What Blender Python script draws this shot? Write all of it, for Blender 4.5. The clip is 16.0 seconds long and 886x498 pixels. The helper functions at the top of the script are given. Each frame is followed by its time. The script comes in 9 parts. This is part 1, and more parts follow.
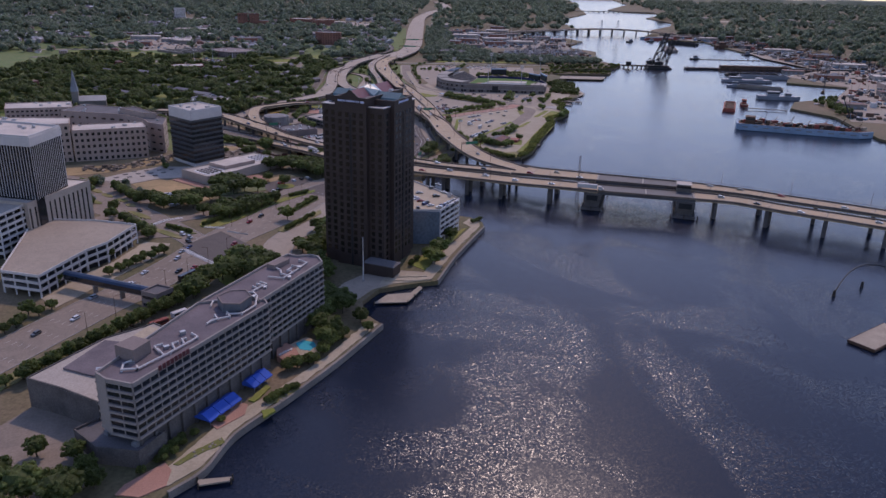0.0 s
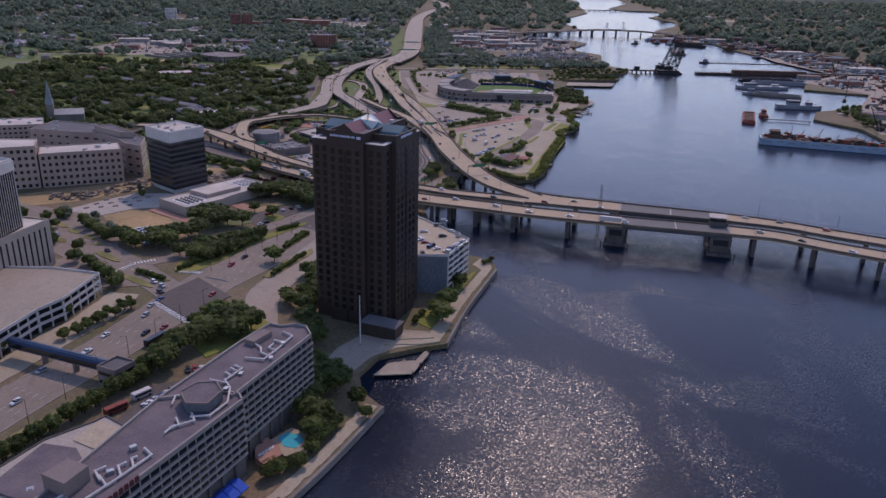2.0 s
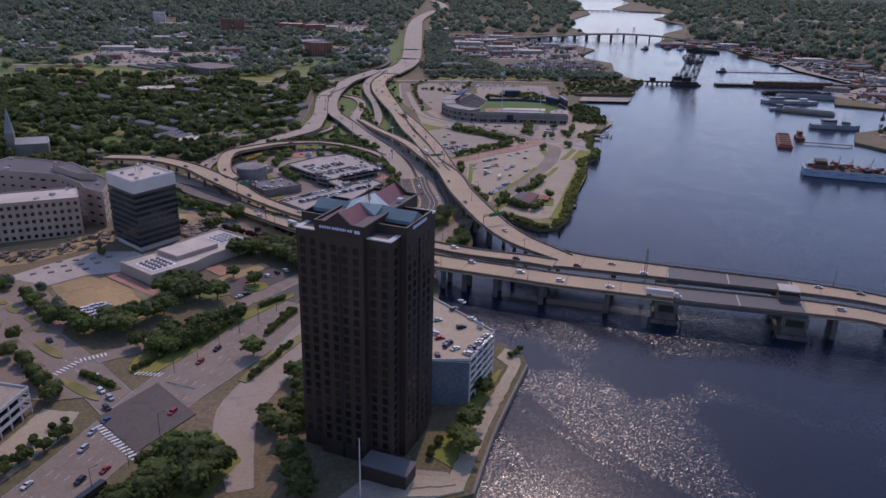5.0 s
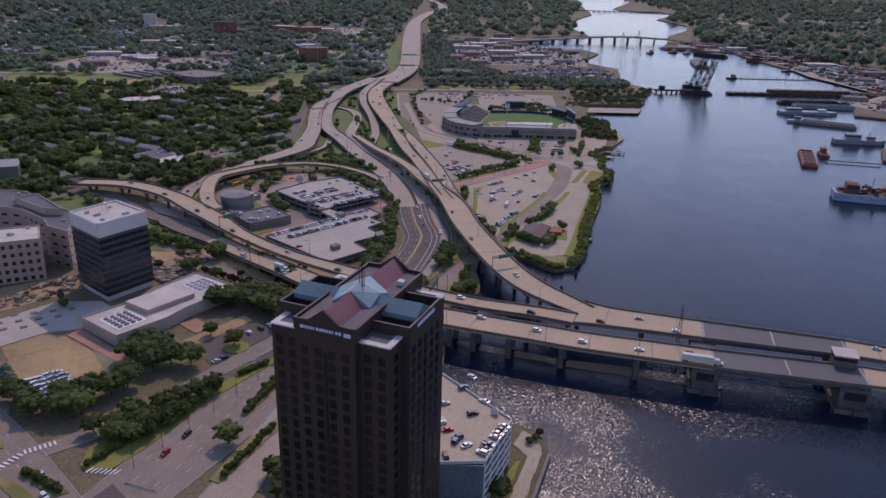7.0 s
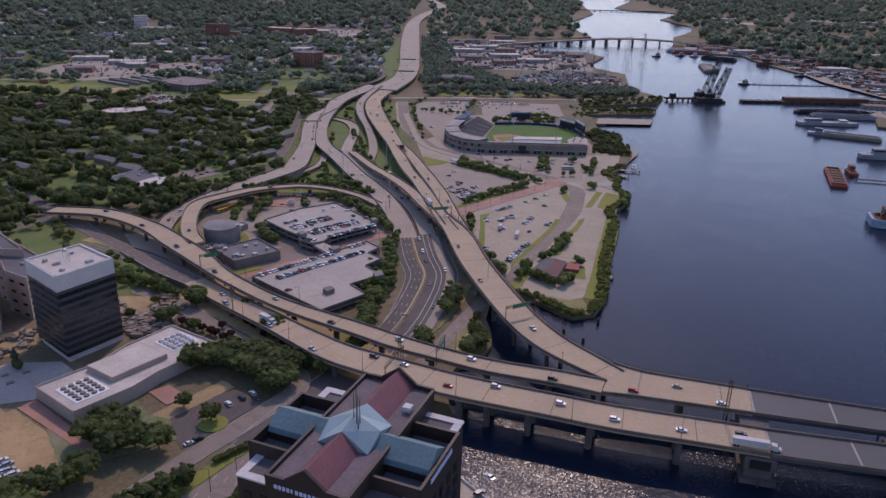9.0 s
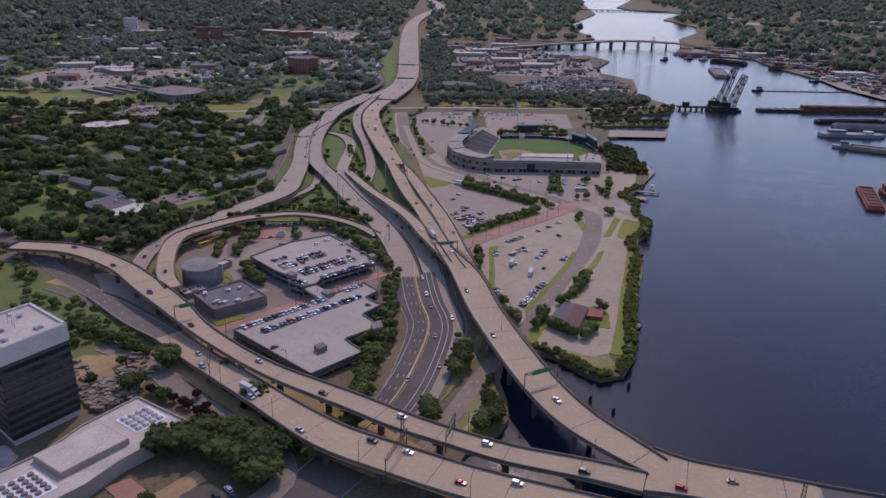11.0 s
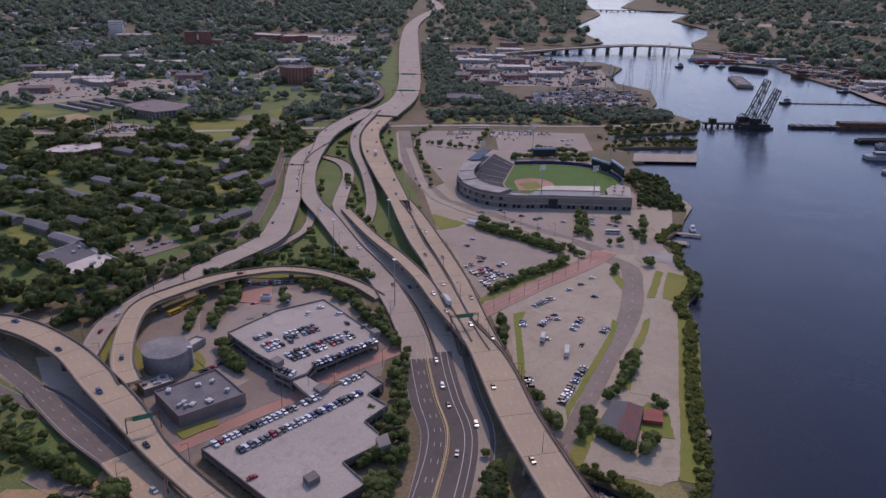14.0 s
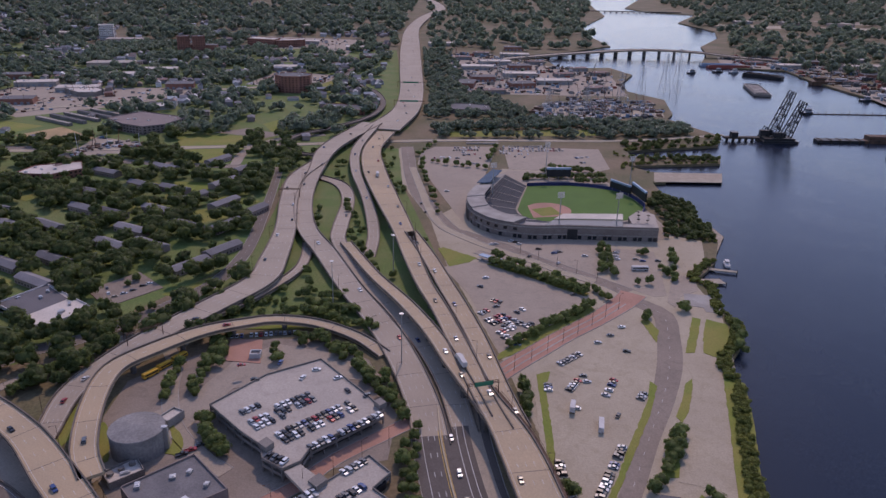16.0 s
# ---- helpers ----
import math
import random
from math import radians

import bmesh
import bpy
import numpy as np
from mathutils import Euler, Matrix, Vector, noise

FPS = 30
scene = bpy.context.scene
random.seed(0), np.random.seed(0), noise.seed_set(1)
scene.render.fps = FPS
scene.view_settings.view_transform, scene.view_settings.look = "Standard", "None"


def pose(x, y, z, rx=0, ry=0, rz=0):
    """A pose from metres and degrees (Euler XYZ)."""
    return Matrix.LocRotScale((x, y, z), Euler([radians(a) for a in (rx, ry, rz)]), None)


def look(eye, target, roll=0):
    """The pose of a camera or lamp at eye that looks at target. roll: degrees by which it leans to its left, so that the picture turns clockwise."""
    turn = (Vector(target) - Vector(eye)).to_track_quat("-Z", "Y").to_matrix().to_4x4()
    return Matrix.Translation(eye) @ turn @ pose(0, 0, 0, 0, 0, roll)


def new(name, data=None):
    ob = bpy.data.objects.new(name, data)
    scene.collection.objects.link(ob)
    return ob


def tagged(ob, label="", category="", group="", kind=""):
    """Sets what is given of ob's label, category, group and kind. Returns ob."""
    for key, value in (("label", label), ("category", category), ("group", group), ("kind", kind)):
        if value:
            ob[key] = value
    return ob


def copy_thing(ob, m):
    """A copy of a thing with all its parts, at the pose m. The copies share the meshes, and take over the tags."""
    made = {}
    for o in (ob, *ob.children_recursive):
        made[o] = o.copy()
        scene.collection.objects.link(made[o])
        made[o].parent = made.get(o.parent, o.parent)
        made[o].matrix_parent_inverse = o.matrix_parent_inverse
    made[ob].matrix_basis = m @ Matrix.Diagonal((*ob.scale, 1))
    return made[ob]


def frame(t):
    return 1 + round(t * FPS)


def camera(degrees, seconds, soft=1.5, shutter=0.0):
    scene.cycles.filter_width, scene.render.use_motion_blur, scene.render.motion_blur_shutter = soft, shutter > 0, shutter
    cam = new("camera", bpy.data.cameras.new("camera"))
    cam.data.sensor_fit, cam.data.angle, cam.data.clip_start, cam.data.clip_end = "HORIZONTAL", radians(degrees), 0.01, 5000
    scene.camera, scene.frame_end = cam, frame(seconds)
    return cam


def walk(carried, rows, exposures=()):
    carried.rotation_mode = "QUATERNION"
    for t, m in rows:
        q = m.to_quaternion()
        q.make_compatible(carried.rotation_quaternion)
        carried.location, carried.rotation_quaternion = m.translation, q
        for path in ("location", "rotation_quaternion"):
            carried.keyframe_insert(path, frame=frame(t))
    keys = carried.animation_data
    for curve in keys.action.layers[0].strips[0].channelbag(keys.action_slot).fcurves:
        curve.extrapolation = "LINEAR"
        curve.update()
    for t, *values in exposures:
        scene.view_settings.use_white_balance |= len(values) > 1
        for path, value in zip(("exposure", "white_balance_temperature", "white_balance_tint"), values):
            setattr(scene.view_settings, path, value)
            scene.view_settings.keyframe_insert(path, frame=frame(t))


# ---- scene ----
cam = camera(60.6, 16.0)
METRES, EYE, TILT, LEAN, TURN = 505.0, 161.5, -20.3, -1.4, 0.0
ROWS = [
    (0.0, 0.0, 0.0, 0.0, 0.0, 0.0, -0.0),
    (0.5, -0.0032, 0.0274, 0.0132, -0.05, -0.06, 0.03),
    (1.0, -0.0062, 0.0563, 0.027, -0.08, -0.12, 0.05),
    (1.5, -0.0086, 0.0853, 0.0412, -0.14, -0.18, 0.07),
    (2.0, -0.0114, 0.1135, 0.0564, -0.2, -0.24, 0.09),
    (2.5, -0.0149, 0.1421, 0.0709, -0.24, -0.3, 0.11),
    (3.0, -0.0186, 0.1699, 0.0859, -0.27, -0.33, 0.13),
    (3.5, -0.0224, 0.1975, 0.1007, -0.33, -0.36, 0.16),
    (4.0, -0.0256, 0.2252, 0.1152, -0.36, -0.4, 0.21),
    (6.5, -0.0349, 0.3572, 0.1882, -0.53, -0.66, 0.27),
    (7.0, -0.0369, 0.3837, 0.2019, -0.59, -0.7, 0.31),
    (7.5, -0.0389, 0.4079, 0.2154, -0.62, -0.75, 0.34),
    (8.0, -0.041, 0.4335, 0.2296, -0.68, -0.84, 0.35),
    (8.5, -0.0435, 0.4608, 0.243, -0.73, -0.9, 0.36),
    (9.0, -0.0453, 0.4883, 0.2562, -0.76, -0.94, 0.38),
    (9.5, -0.0473, 0.5162, 0.2694, -0.79, -0.99, 0.44),
    (12.0, -0.0584, 0.6559, 0.3378, -0.95, -1.2, 0.61),
    (12.5, -0.0622, 0.6852, 0.3517, -1.01, -1.25, 0.62),
    (13.0, -0.0655, 0.7156, 0.3649, -1.07, -1.32, 0.61),
    (13.5, -0.069, 0.7453, 0.3791, -1.1, -1.38, 0.62),
    (14.0, -0.0726, 0.7758, 0.3928, -1.14, -1.4, 0.61),
    (14.5, -0.0752, 0.8028, 0.4065, -1.16, -1.47, 0.62),
    (15.0, -0.0787, 0.8318, 0.4207, -1.2, -1.49, 0.61),
    (15.5, -0.0825, 0.8609, 0.4343, -1.22, -1.51, 0.62),
    (16.0, -0.0857, 0.8894, 0.4476, -1.24, -1.53, 0.64),
]
walk(cam, [(t, pose(0, 0, EYE, TILT, LEAN, TURN) @ pose(METRES * x, METRES * y, METRES * z, 90 + pitch, roll, yaw)) for t, x, y, z, yaw, pitch, roll in ROWS],
     [(0.0, 0.19, 6250, 32), (16.0, 0.21, 6400, 33)])

# ---- daylight: a high sun ahead of the camera, hazy summer sky ----
SUN_EL, SUN_AZ = 46.0, 11.0
world = bpy.data.worlds.new("world")
scene.world = world
world.use_nodes = True
wn = world.node_tree.nodes
sky = wn.new("ShaderNodeTexSky")
sky.sky_type = "NISHITA"
sky.sun_disc = False
sky.sun_elevation, sky.sun_rotation = radians(SUN_EL), radians(SUN_AZ)
sky.air_density, sky.dust_density, sky.ozone_density = 1.1, 0.5, 3.0
wn["Background"].inputs[1].default_value = 0.15
world.node_tree.links.new(sky.outputs[0], wn["Background"].inputs[0])
sun_data = bpy.data.lights.new("sun", "SUN")
sun_data.energy, sun_data.angle, sun_data.color = 1.6, radians(0.6), (1.0, 0.845, 0.65)
sun = new("sun", sun_data)
sun.matrix_world = look((0, 0, 400), (-math.sin(radians(SUN_AZ)) * math.cos(radians(SUN_EL)) * 100,
                                      -math.cos(radians(SUN_AZ)) * math.cos(radians(SUN_EL)) * 100,
                                      400 - math.sin(radians(SUN_EL)) * 100))

# ---- materials ----
def material(name, rgb, rough=0.8, metal=0.0, spread=0.25, size=3.0, fine=0.4, bump=0.0, tint=None, islands=0.0, objects=0.0, spec=0.3):
    """Two scales of noise over a base colour; tint: the second colour of the coarse patches."""
    m = bpy.data.materials.new(name)
    m.use_nodes = True
    nt = m.node_tree
    N, L = nt.nodes, nt.links
    b = N["Principled BSDF"]
    b.inputs["Roughness"].default_value, b.inputs["Metallic"].default_value = rough, metal
    b.inputs["Specular IOR Level"].default_value = spec
    geo = N.new("ShaderNodeNewGeometry")
    n1, n2 = N.new("ShaderNodeTexNoise"), N.new("ShaderNodeTexNoise")
    n1.inputs["Scale"].default_value, n1.inputs["Detail"].default_value = 1.0 / (size * 6), 5
    n2.inputs["Scale"].default_value, n2.inputs["Detail"].default_value = 1.0 / fine, 3
    L.new(geo.outputs["Position"], n1.inputs["Vector"]), L.new(geo.outputs["Position"], n2.inputs["Vector"])
    mix = N.new("ShaderNodeMix")
    mix.data_type = "RGBA"
    ramp = N.new("ShaderNodeMapRange")
    ramp.inputs[1].default_value, ramp.inputs[2].default_value = 0.35, 0.65
    L.new(n1.outputs[0], ramp.inputs[0])
    L.new(ramp.outputs[0], mix.inputs[0])
    second = tint or tuple(c * (1 - spread) for c in rgb)
    mix.inputs[6].default_value, mix.inputs[7].default_value = (*rgb, 1), (*second, 1)
    hsv = N.new("ShaderNodeHueSaturation")
    L.new(mix.outputs[2], hsv.inputs["Color"])
    val = N.new("ShaderNodeMapRange")
    val.inputs[1].default_value, val.inputs[2].default_value = 0.25, 0.75
    val.inputs[3].default_value, val.inputs[4].default_value = 1 - spread, 1 + spread
    L.new(n2.outputs[0], val.inputs[0])
    last = val.outputs[0]
    for amount, source in ((islands, geo.outputs["Random Per Island"]), (objects, None)):
        if amount:
            if source is None:
                source = N.new("ShaderNodeObjectInfo").outputs["Random"]
            r = N.new("ShaderNodeMapRange")
            r.inputs[3].default_value, r.inputs[4].default_value = 1 - amount, 1 + amount
            L.new(source, r.inputs[0])
            mul = N.new("ShaderNodeMath")
            mul.operation = "MULTIPLY"
            L.new(last, mul.inputs[0]), L.new(r.outputs[0], mul.inputs[1])
            last = mul.outputs[0]
    L.new(last, hsv.inputs["Value"])
    L.new(hsv.outputs[0], b.inputs["Base Color"])
    if bump:
        bp = N.new("ShaderNodeBump")
        bp.inputs["Strength"].default_value, bp.inputs["Distance"].default_value = bump, fine
        L.new(n2.outputs[0], bp.inputs["Height"])
        L.new(bp.outputs[0], b.inputs["Normal"])
    return m


def water_material():
    """Dark water whose surface is broken into small tilted facets, rough in gusts and smooth in slicks."""
    m = bpy.data.materials.new("river_water")
    m.use_nodes = True
    N, L = m.node_tree.nodes, m.node_tree.links
    b = N["Principled BSDF"]
    b.inputs["Base Color"].default_value = (0.009, 0.015, 0.029, 1)
    b.inputs["Roughness"].default_value, b.inputs["IOR"].default_value = 0.2, 1.33
    b.inputs["Specular IOR Level"].default_value = 0.245
    geo = N.new("ShaderNodeNewGeometry")

    def noise_at(scale, detail, distortion, lo, hi, out0, out1):
        n, r = N.new("ShaderNodeTexNoise"), N.new("ShaderNodeMapRange")
        n.inputs["Scale"].default_value, n.inputs["Detail"].default_value, n.inputs["Distortion"].default_value = scale, detail, distortion
        r.inputs[1].default_value, r.inputs[2].default_value, r.inputs[3].default_value, r.inputs[4].default_value = lo, hi, out0, out1
        flow = N.new("ShaderNodeMapping")
        flow.vector_type = "TEXTURE"
        flow.inputs["Rotation"].default_value, flow.inputs["Scale"].default_value = (0, 0, radians(38)), (0.8, 1.4, 1.0)
        L.new(geo.outputs["Position"], flow.inputs["Vector"])
        L.new(flow.outputs[0], n.inputs["Vector"]), L.new(n.outputs[0], r.inputs[0])
        return r.outputs[0]

    gust = noise_at(0.012, 6, 1.6, 0.42, 0.55, 0.06, 0.25)
    # facets tilt less above the bridge, fitted to the glitter in the camera's view
    xyz, tilt_fade, wind = N.new("ShaderNodeSeparateXYZ"), N.new("ShaderNodeMapRange"), N.new("ShaderNodeMath")
    L.new(geo.outputs["Position"], xyz.inputs[0]), L.new(xyz.outputs["Y"], tilt_fade.inputs[0])
    tilt_fade.inputs[1].default_value, tilt_fade.inputs[2].default_value, tilt_fade.inputs[3].default_value, tilt_fade.inputs[4].default_value = 530, 600, 1.0, 0.42
    wind.operation = "MULTIPLY"
    L.new(gust, wind.inputs[0]), L.new(tilt_fade.outputs[0], wind.inputs[1])
    gust = wind.outputs[0]
    total = None
    for scale, share in ((3.6, 1.0), (1.5, 0.6)):
        v = N.new("ShaderNodeTexVoronoi")
        v.inputs["Scale"].default_value = scale
        L.new(geo.outputs["Position"], v.inputs["Vector"])
        sub = N.new("ShaderNodeVectorMath")
        sub.operation = "SUBTRACT"
        sub.inputs[1].default_value = (0.5, 0.5, 0.5)
        L.new(v.outputs["Color"], sub.inputs[0])
        mul = N.new("ShaderNodeVectorMath")
        mul.operation = "MULTIPLY"
        mul.inputs[1].default_value = (share, share, 0)
        L.new(sub.outputs[0], mul.inputs[0])
        if total is None:
            total = mul.outputs[0]
        else:
            add = N.new("ShaderNodeVectorMath")
            L.new(total, add.inputs[0]), L.new(mul.outputs[0], add.inputs[1])
            total = add.outputs[0]
    tilt = N.new("ShaderNodeVectorMath")
    tilt.operation = "SCALE"
    L.new(total, tilt.inputs[0]), L.new(gust, tilt.inputs["Scale"])
    add = N.new("ShaderNodeVectorMath")
    L.new(geo.outputs["Normal"], add.inputs[0]), L.new(tilt.outputs[0], add.inputs[1])
    unit = N.new("ShaderNodeVectorMath")
    unit.operation = "NORMALIZE"
    L.new(add.outputs[0], unit.inputs[0])
    L.new(unit.outputs[0], b.inputs["Normal"])
    return m


def paved(name, rgb, dark, stain):
    """Worn paving: broad stains, mid-size patches and fine grain."""
    m = material(name, rgb, 0.95, spread=0.16, size=7, fine=0.8, tint=dark)
    N, L = m.node_tree.nodes, m.node_tree.links
    hsv = N["Hue/Saturation/Value"]
    geo, n, r, mix = N.new("ShaderNodeNewGeometry"), N.new("ShaderNodeTexNoise"), N.new("ShaderNodeMapRange"), N.new("ShaderNodeMix")
    n.inputs["Scale"].default_value, n.inputs["Detail"].default_value, n.inputs["Distortion"].default_value = 0.11, 6, 1.5
    r.inputs[1].default_value, r.inputs[2].default_value, r.inputs[4].default_value = 0.5, 0.72, 0.6
    L.new(geo.outputs["Position"], n.inputs["Vector"]), L.new(n.outputs[0], r.inputs[0])
    mix.data_type = "RGBA"
    L.new(r.outputs[0], mix.inputs[0])
    L.new(hsv.inputs["Color"].links[0].from_socket, mix.inputs[6])
    mix.inputs[7].default_value = (*stain, 1)
    L.new(mix.outputs[2], hsv.inputs["Color"])
    return m


def glass_material(name, rgb, rough=0.12):
    m = material(name, rgb, rough=rough, spread=0.3, size=8, fine=1.5, spec=0.6)
    return m


M = {}
M["water"] = water_material()
M["grass"] = material("lawn_grass", (0.15, 0.18, 0.03), 0.95, spread=0.25, size=5, fine=0.5, tint=(0.215, 0.19, 0.045))
M["town_grass"] = material("shaded_town_grass", (0.10, 0.145, 0.035), 0.95, spread=0.3, size=4, fine=1.2, tint=(0.14, 0.155, 0.05))
M["verge"] = material("rough_grass", (0.14, 0.14, 0.04), 0.95, spread=0.35, size=4, fine=0.6, tint=(0.26, 0.21, 0.09))
M["soil"] = material("town_ground", (0.182, 0.13, 0.078), 0.95, spread=0.3, size=10, fine=1.5, tint=(0.112, 0.098, 0.047))
M["dry"] = paved("dry_worn_grass", (0.20, 0.185, 0.10), (0.13, 0.15, 0.06), (0.27, 0.23, 0.16))
M["dirt"] = paved("bare_dirt", (0.41, 0.272, 0.13), (0.28, 0.195, 0.10), (0.19, 0.15, 0.07))
M["asphalt"] = paved("old_asphalt", (0.22, 0.172, 0.133), (0.25, 0.196, 0.152), (0.16, 0.126, 0.1))
M["dark_asphalt"] = paved("new_asphalt", (0.104, 0.085, 0.073), (0.122, 0.099, 0.085), (0.083, 0.069, 0.061))
M["deck"] = material("tan_concrete_roadway", (0.42, 0.305, 0.19), 0.9, spread=0.12, size=5, fine=0.8, tint=(0.36, 0.27, 0.175))
M["deck_grey"] = material("grey_concrete_roadway", (0.37, 0.297, 0.225), 0.9, spread=0.12, size=5, fine=0.8)
M["grate"] = material("steel_grid_roadway", (0.09, 0.085, 0.085), 0.7, spread=0.15, size=5, fine=0.4)
M["concrete"] = material("weathered_concrete", (0.34, 0.31, 0.27), 0.9, spread=0.2, size=2, fine=0.6, tint=(0.24, 0.21, 0.185))
M["dark_concrete"] = material("stained_concrete", (0.22, 0.19, 0.165), 0.9, spread=0.25, size=2, fine=0.5)
M["parapet"] = material("stained_parapet_concrete", (0.165, 0.13, 0.105), 0.9, spread=0.3, size=1.5, fine=0.5)
# dark tone that carries the shade on piers and hotel walls in its colour
M["pier"] = material("shade_dark_concrete", (0.125, 0.11, 0.1), 0.9, spread=0.3, size=1.2, fine=0.6, tint=(0.085, 0.075, 0.07))
M["street"] = paved("grey_street_asphalt", (0.157, 0.125, 0.102), (0.178, 0.142, 0.115), (0.12, 0.097, 0.081))
M["paint_white"] = material("road_paint_white", (0.52, 0.49, 0.45), 0.8, spread=0.2, size=1, fine=0.3)
M["paint_bright"] = material("fresh_road_paint", (0.72, 0.7, 0.67), 0.8, spread=0.12, size=1, fine=0.4)
M["paint_yellow"] = material("road_paint_yellow", (0.6, 0.4, 0.1), 0.8, spread=0.2, size=1, fine=0.3)
M["lot"] = paved("worn_parking_lot", (0.335, 0.27, 0.205), (0.295, 0.237, 0.182), (0.24, 0.195, 0.152))
M["gravel"] = paved("pale_gravel", (0.385, 0.315, 0.225), (0.34, 0.275, 0.195), (0.285, 0.23, 0.15))
M["roofdeck"] = paved("pale_parking_deck", (0.405, 0.345, 0.285), (0.36, 0.307, 0.255), (0.295, 0.25, 0.208))
M["tan_deck"] = paved("tan_parking_deck", (0.45, 0.36, 0.25), (0.40, 0.32, 0.225), (0.33, 0.265, 0.19))
M["white_roof"] = material("white_membrane_roof", (0.55, 0.475, 0.4), 0.8, spread=0.16, size=3, fine=1.0, tint=(0.42, 0.36, 0.305))
M["stadium_wall"] = material("brown_block_wall", (0.155, 0.12, 0.105), 0.9, spread=0.2, size=3, fine=1.5, tint=(0.2, 0.165, 0.148))
M["brown_render"] = material("brown_cement_render", (0.22, 0.17, 0.15), 0.9, spread=0.15, size=2, fine=0.6)
M["hotel_roof"] = material("purple_brown_roof_felt", (0.165, 0.132, 0.135), 0.9, spread=0.18, size=1.2, fine=0.7, tint=(0.12, 0.097, 0.102))
M["grey_roof"] = material("grey_gravel_roof", (0.135, 0.122, 0.122), 0.9, spread=0.15, size=3, fine=0.6, tint=(0.105, 0.097, 0.097))
M["white_wall"] = material("white_painted_concrete", (0.54, 0.50, 0.47), 0.8, spread=0.12, size=2, fine=0.8)
M["beige_wall"] = material("beige_stone", (0.40, 0.30, 0.245), 0.85, spread=0.15, size=3, fine=0.8)
M["hotel_wall"] = material("pale_precast_concrete", (0.31, 0.265, 0.235), 0.85, spread=0.12, size=2, fine=0.8)
M["brick_dark"] = material("dark_brown_granite", (0.048, 0.033, 0.028), 0.55, spread=0.2, size=4, fine=0.8)
M["brick"] = material("red_brick", (0.27, 0.12, 0.085), 0.9, spread=0.25, size=2, fine=0.4)
M["brick_path"] = material("brick_paving", (0.40, 0.21, 0.15), 0.9, spread=0.2, size=3, fine=0.5)
M["copper"] = material("green_copper_roof", (0.115, 0.185, 0.195), 0.55, spread=0.2, size=2, fine=0.7)
M["red_metal"] = material("red_metal_roof", (0.2, 0.072, 0.075), 0.5, spread=0.15, size=2, fine=0.7)
M["red_roof"] = material("faded_red_roof", (0.15, 0.115, 0.10), 0.85, spread=0.35, size=1.2, fine=0.6, tint=(0.2, 0.095, 0.08))
M["office_spandrel"] = material("grey_spandrel_panel", (0.06, 0.066, 0.07), 0.4, spread=0.15, size=3, fine=1)
M["museum_wall"] = material("pale_cast_concrete", (0.42, 0.345, 0.28), 0.85, spread=0.12, size=2, fine=0.8)
M["glass"] = glass_material("dark_window_glass", (0.02, 0.022, 0.026))
M["blue_glass"] = glass_material("blue_window_glass", (0.13, 0.16, 0.2))
M["bronze_glass"] = glass_material("bronze_window_glass", (0.012, 0.010, 0.010), 0.2)
M["steel"] = material("galvanised_steel", (0.42, 0.42, 0.42), 0.45, 0.7, spread=0.15, size=2, fine=0.5)
M["rust"] = material("rusty_steel", (0.13, 0.075, 0.05), 0.85, 0.2, spread=0.35, size=1, fine=0.4)
M["black_steel"] = material("blackened_steel", (0.03, 0.03, 0.032), 0.6, 0.3, spread=0.25, size=1, fine=0.4)
M["timber"] = material("weathered_timber", (0.36, 0.29, 0.215), 0.9, spread=0.2, size=1, fine=0.4)
M["dark_timber"] = material("wet_timber", (0.06, 0.045, 0.035), 0.85, spread=0.25, size=1, fine=0.4)
M["leaf"] = material("tree_leaves", (0.162, 0.195, 0.056), 0.65, spread=0.3, size=3, fine=1.0, tint=(0.115, 0.147, 0.044), islands=0.3, objects=0.3, spec=0.3)
# haze painted in: lighter and bluer than tree_leaves, mainly for the far woods
M["leaf_hazed"] = material("haze_paled_leaves", (0.18, 0.225, 0.14), 0.5, spread=0.3, size=3, fine=1.0, tint=(0.15, 0.19, 0.12), islands=0.35, objects=0.15, spec=0.6)
M["leaf_red"] = material("crape_myrtle_leaves", (0.10, 0.045, 0.04), 0.75, spread=0.35, size=2, fine=1.0, islands=0.3)
M["scrub"] = material("bank_scrub_leaves", (0.23, 0.235, 0.06), 0.8, spread=0.35, size=2, fine=0.8, tint=(0.14, 0.17, 0.045), islands=0.4)
M["plant_roof"] = material("dark_grey_roof_felt", (0.17, 0.155, 0.15), 0.9, spread=0.2, size=1.5, fine=0.7, tint=(0.13, 0.12, 0.118))
M["rubble"] = material("brown_site_rubble", (0.24, 0.185, 0.135), 0.95, spread=0.3, size=2, fine=0.5, tint=(0.16, 0.13, 0.105), islands=0.55)
M["tank_wall"] = material("weathered_tank_concrete", (0.23, 0.21, 0.195), 0.9, spread=0.22, size=2, fine=1.2, tint=(0.17, 0.155, 0.145))
M["field_wall"] = material("blue_padded_wall", (0.035, 0.04, 0.11), 0.8, spread=0.2, size=1, fine=0.5)
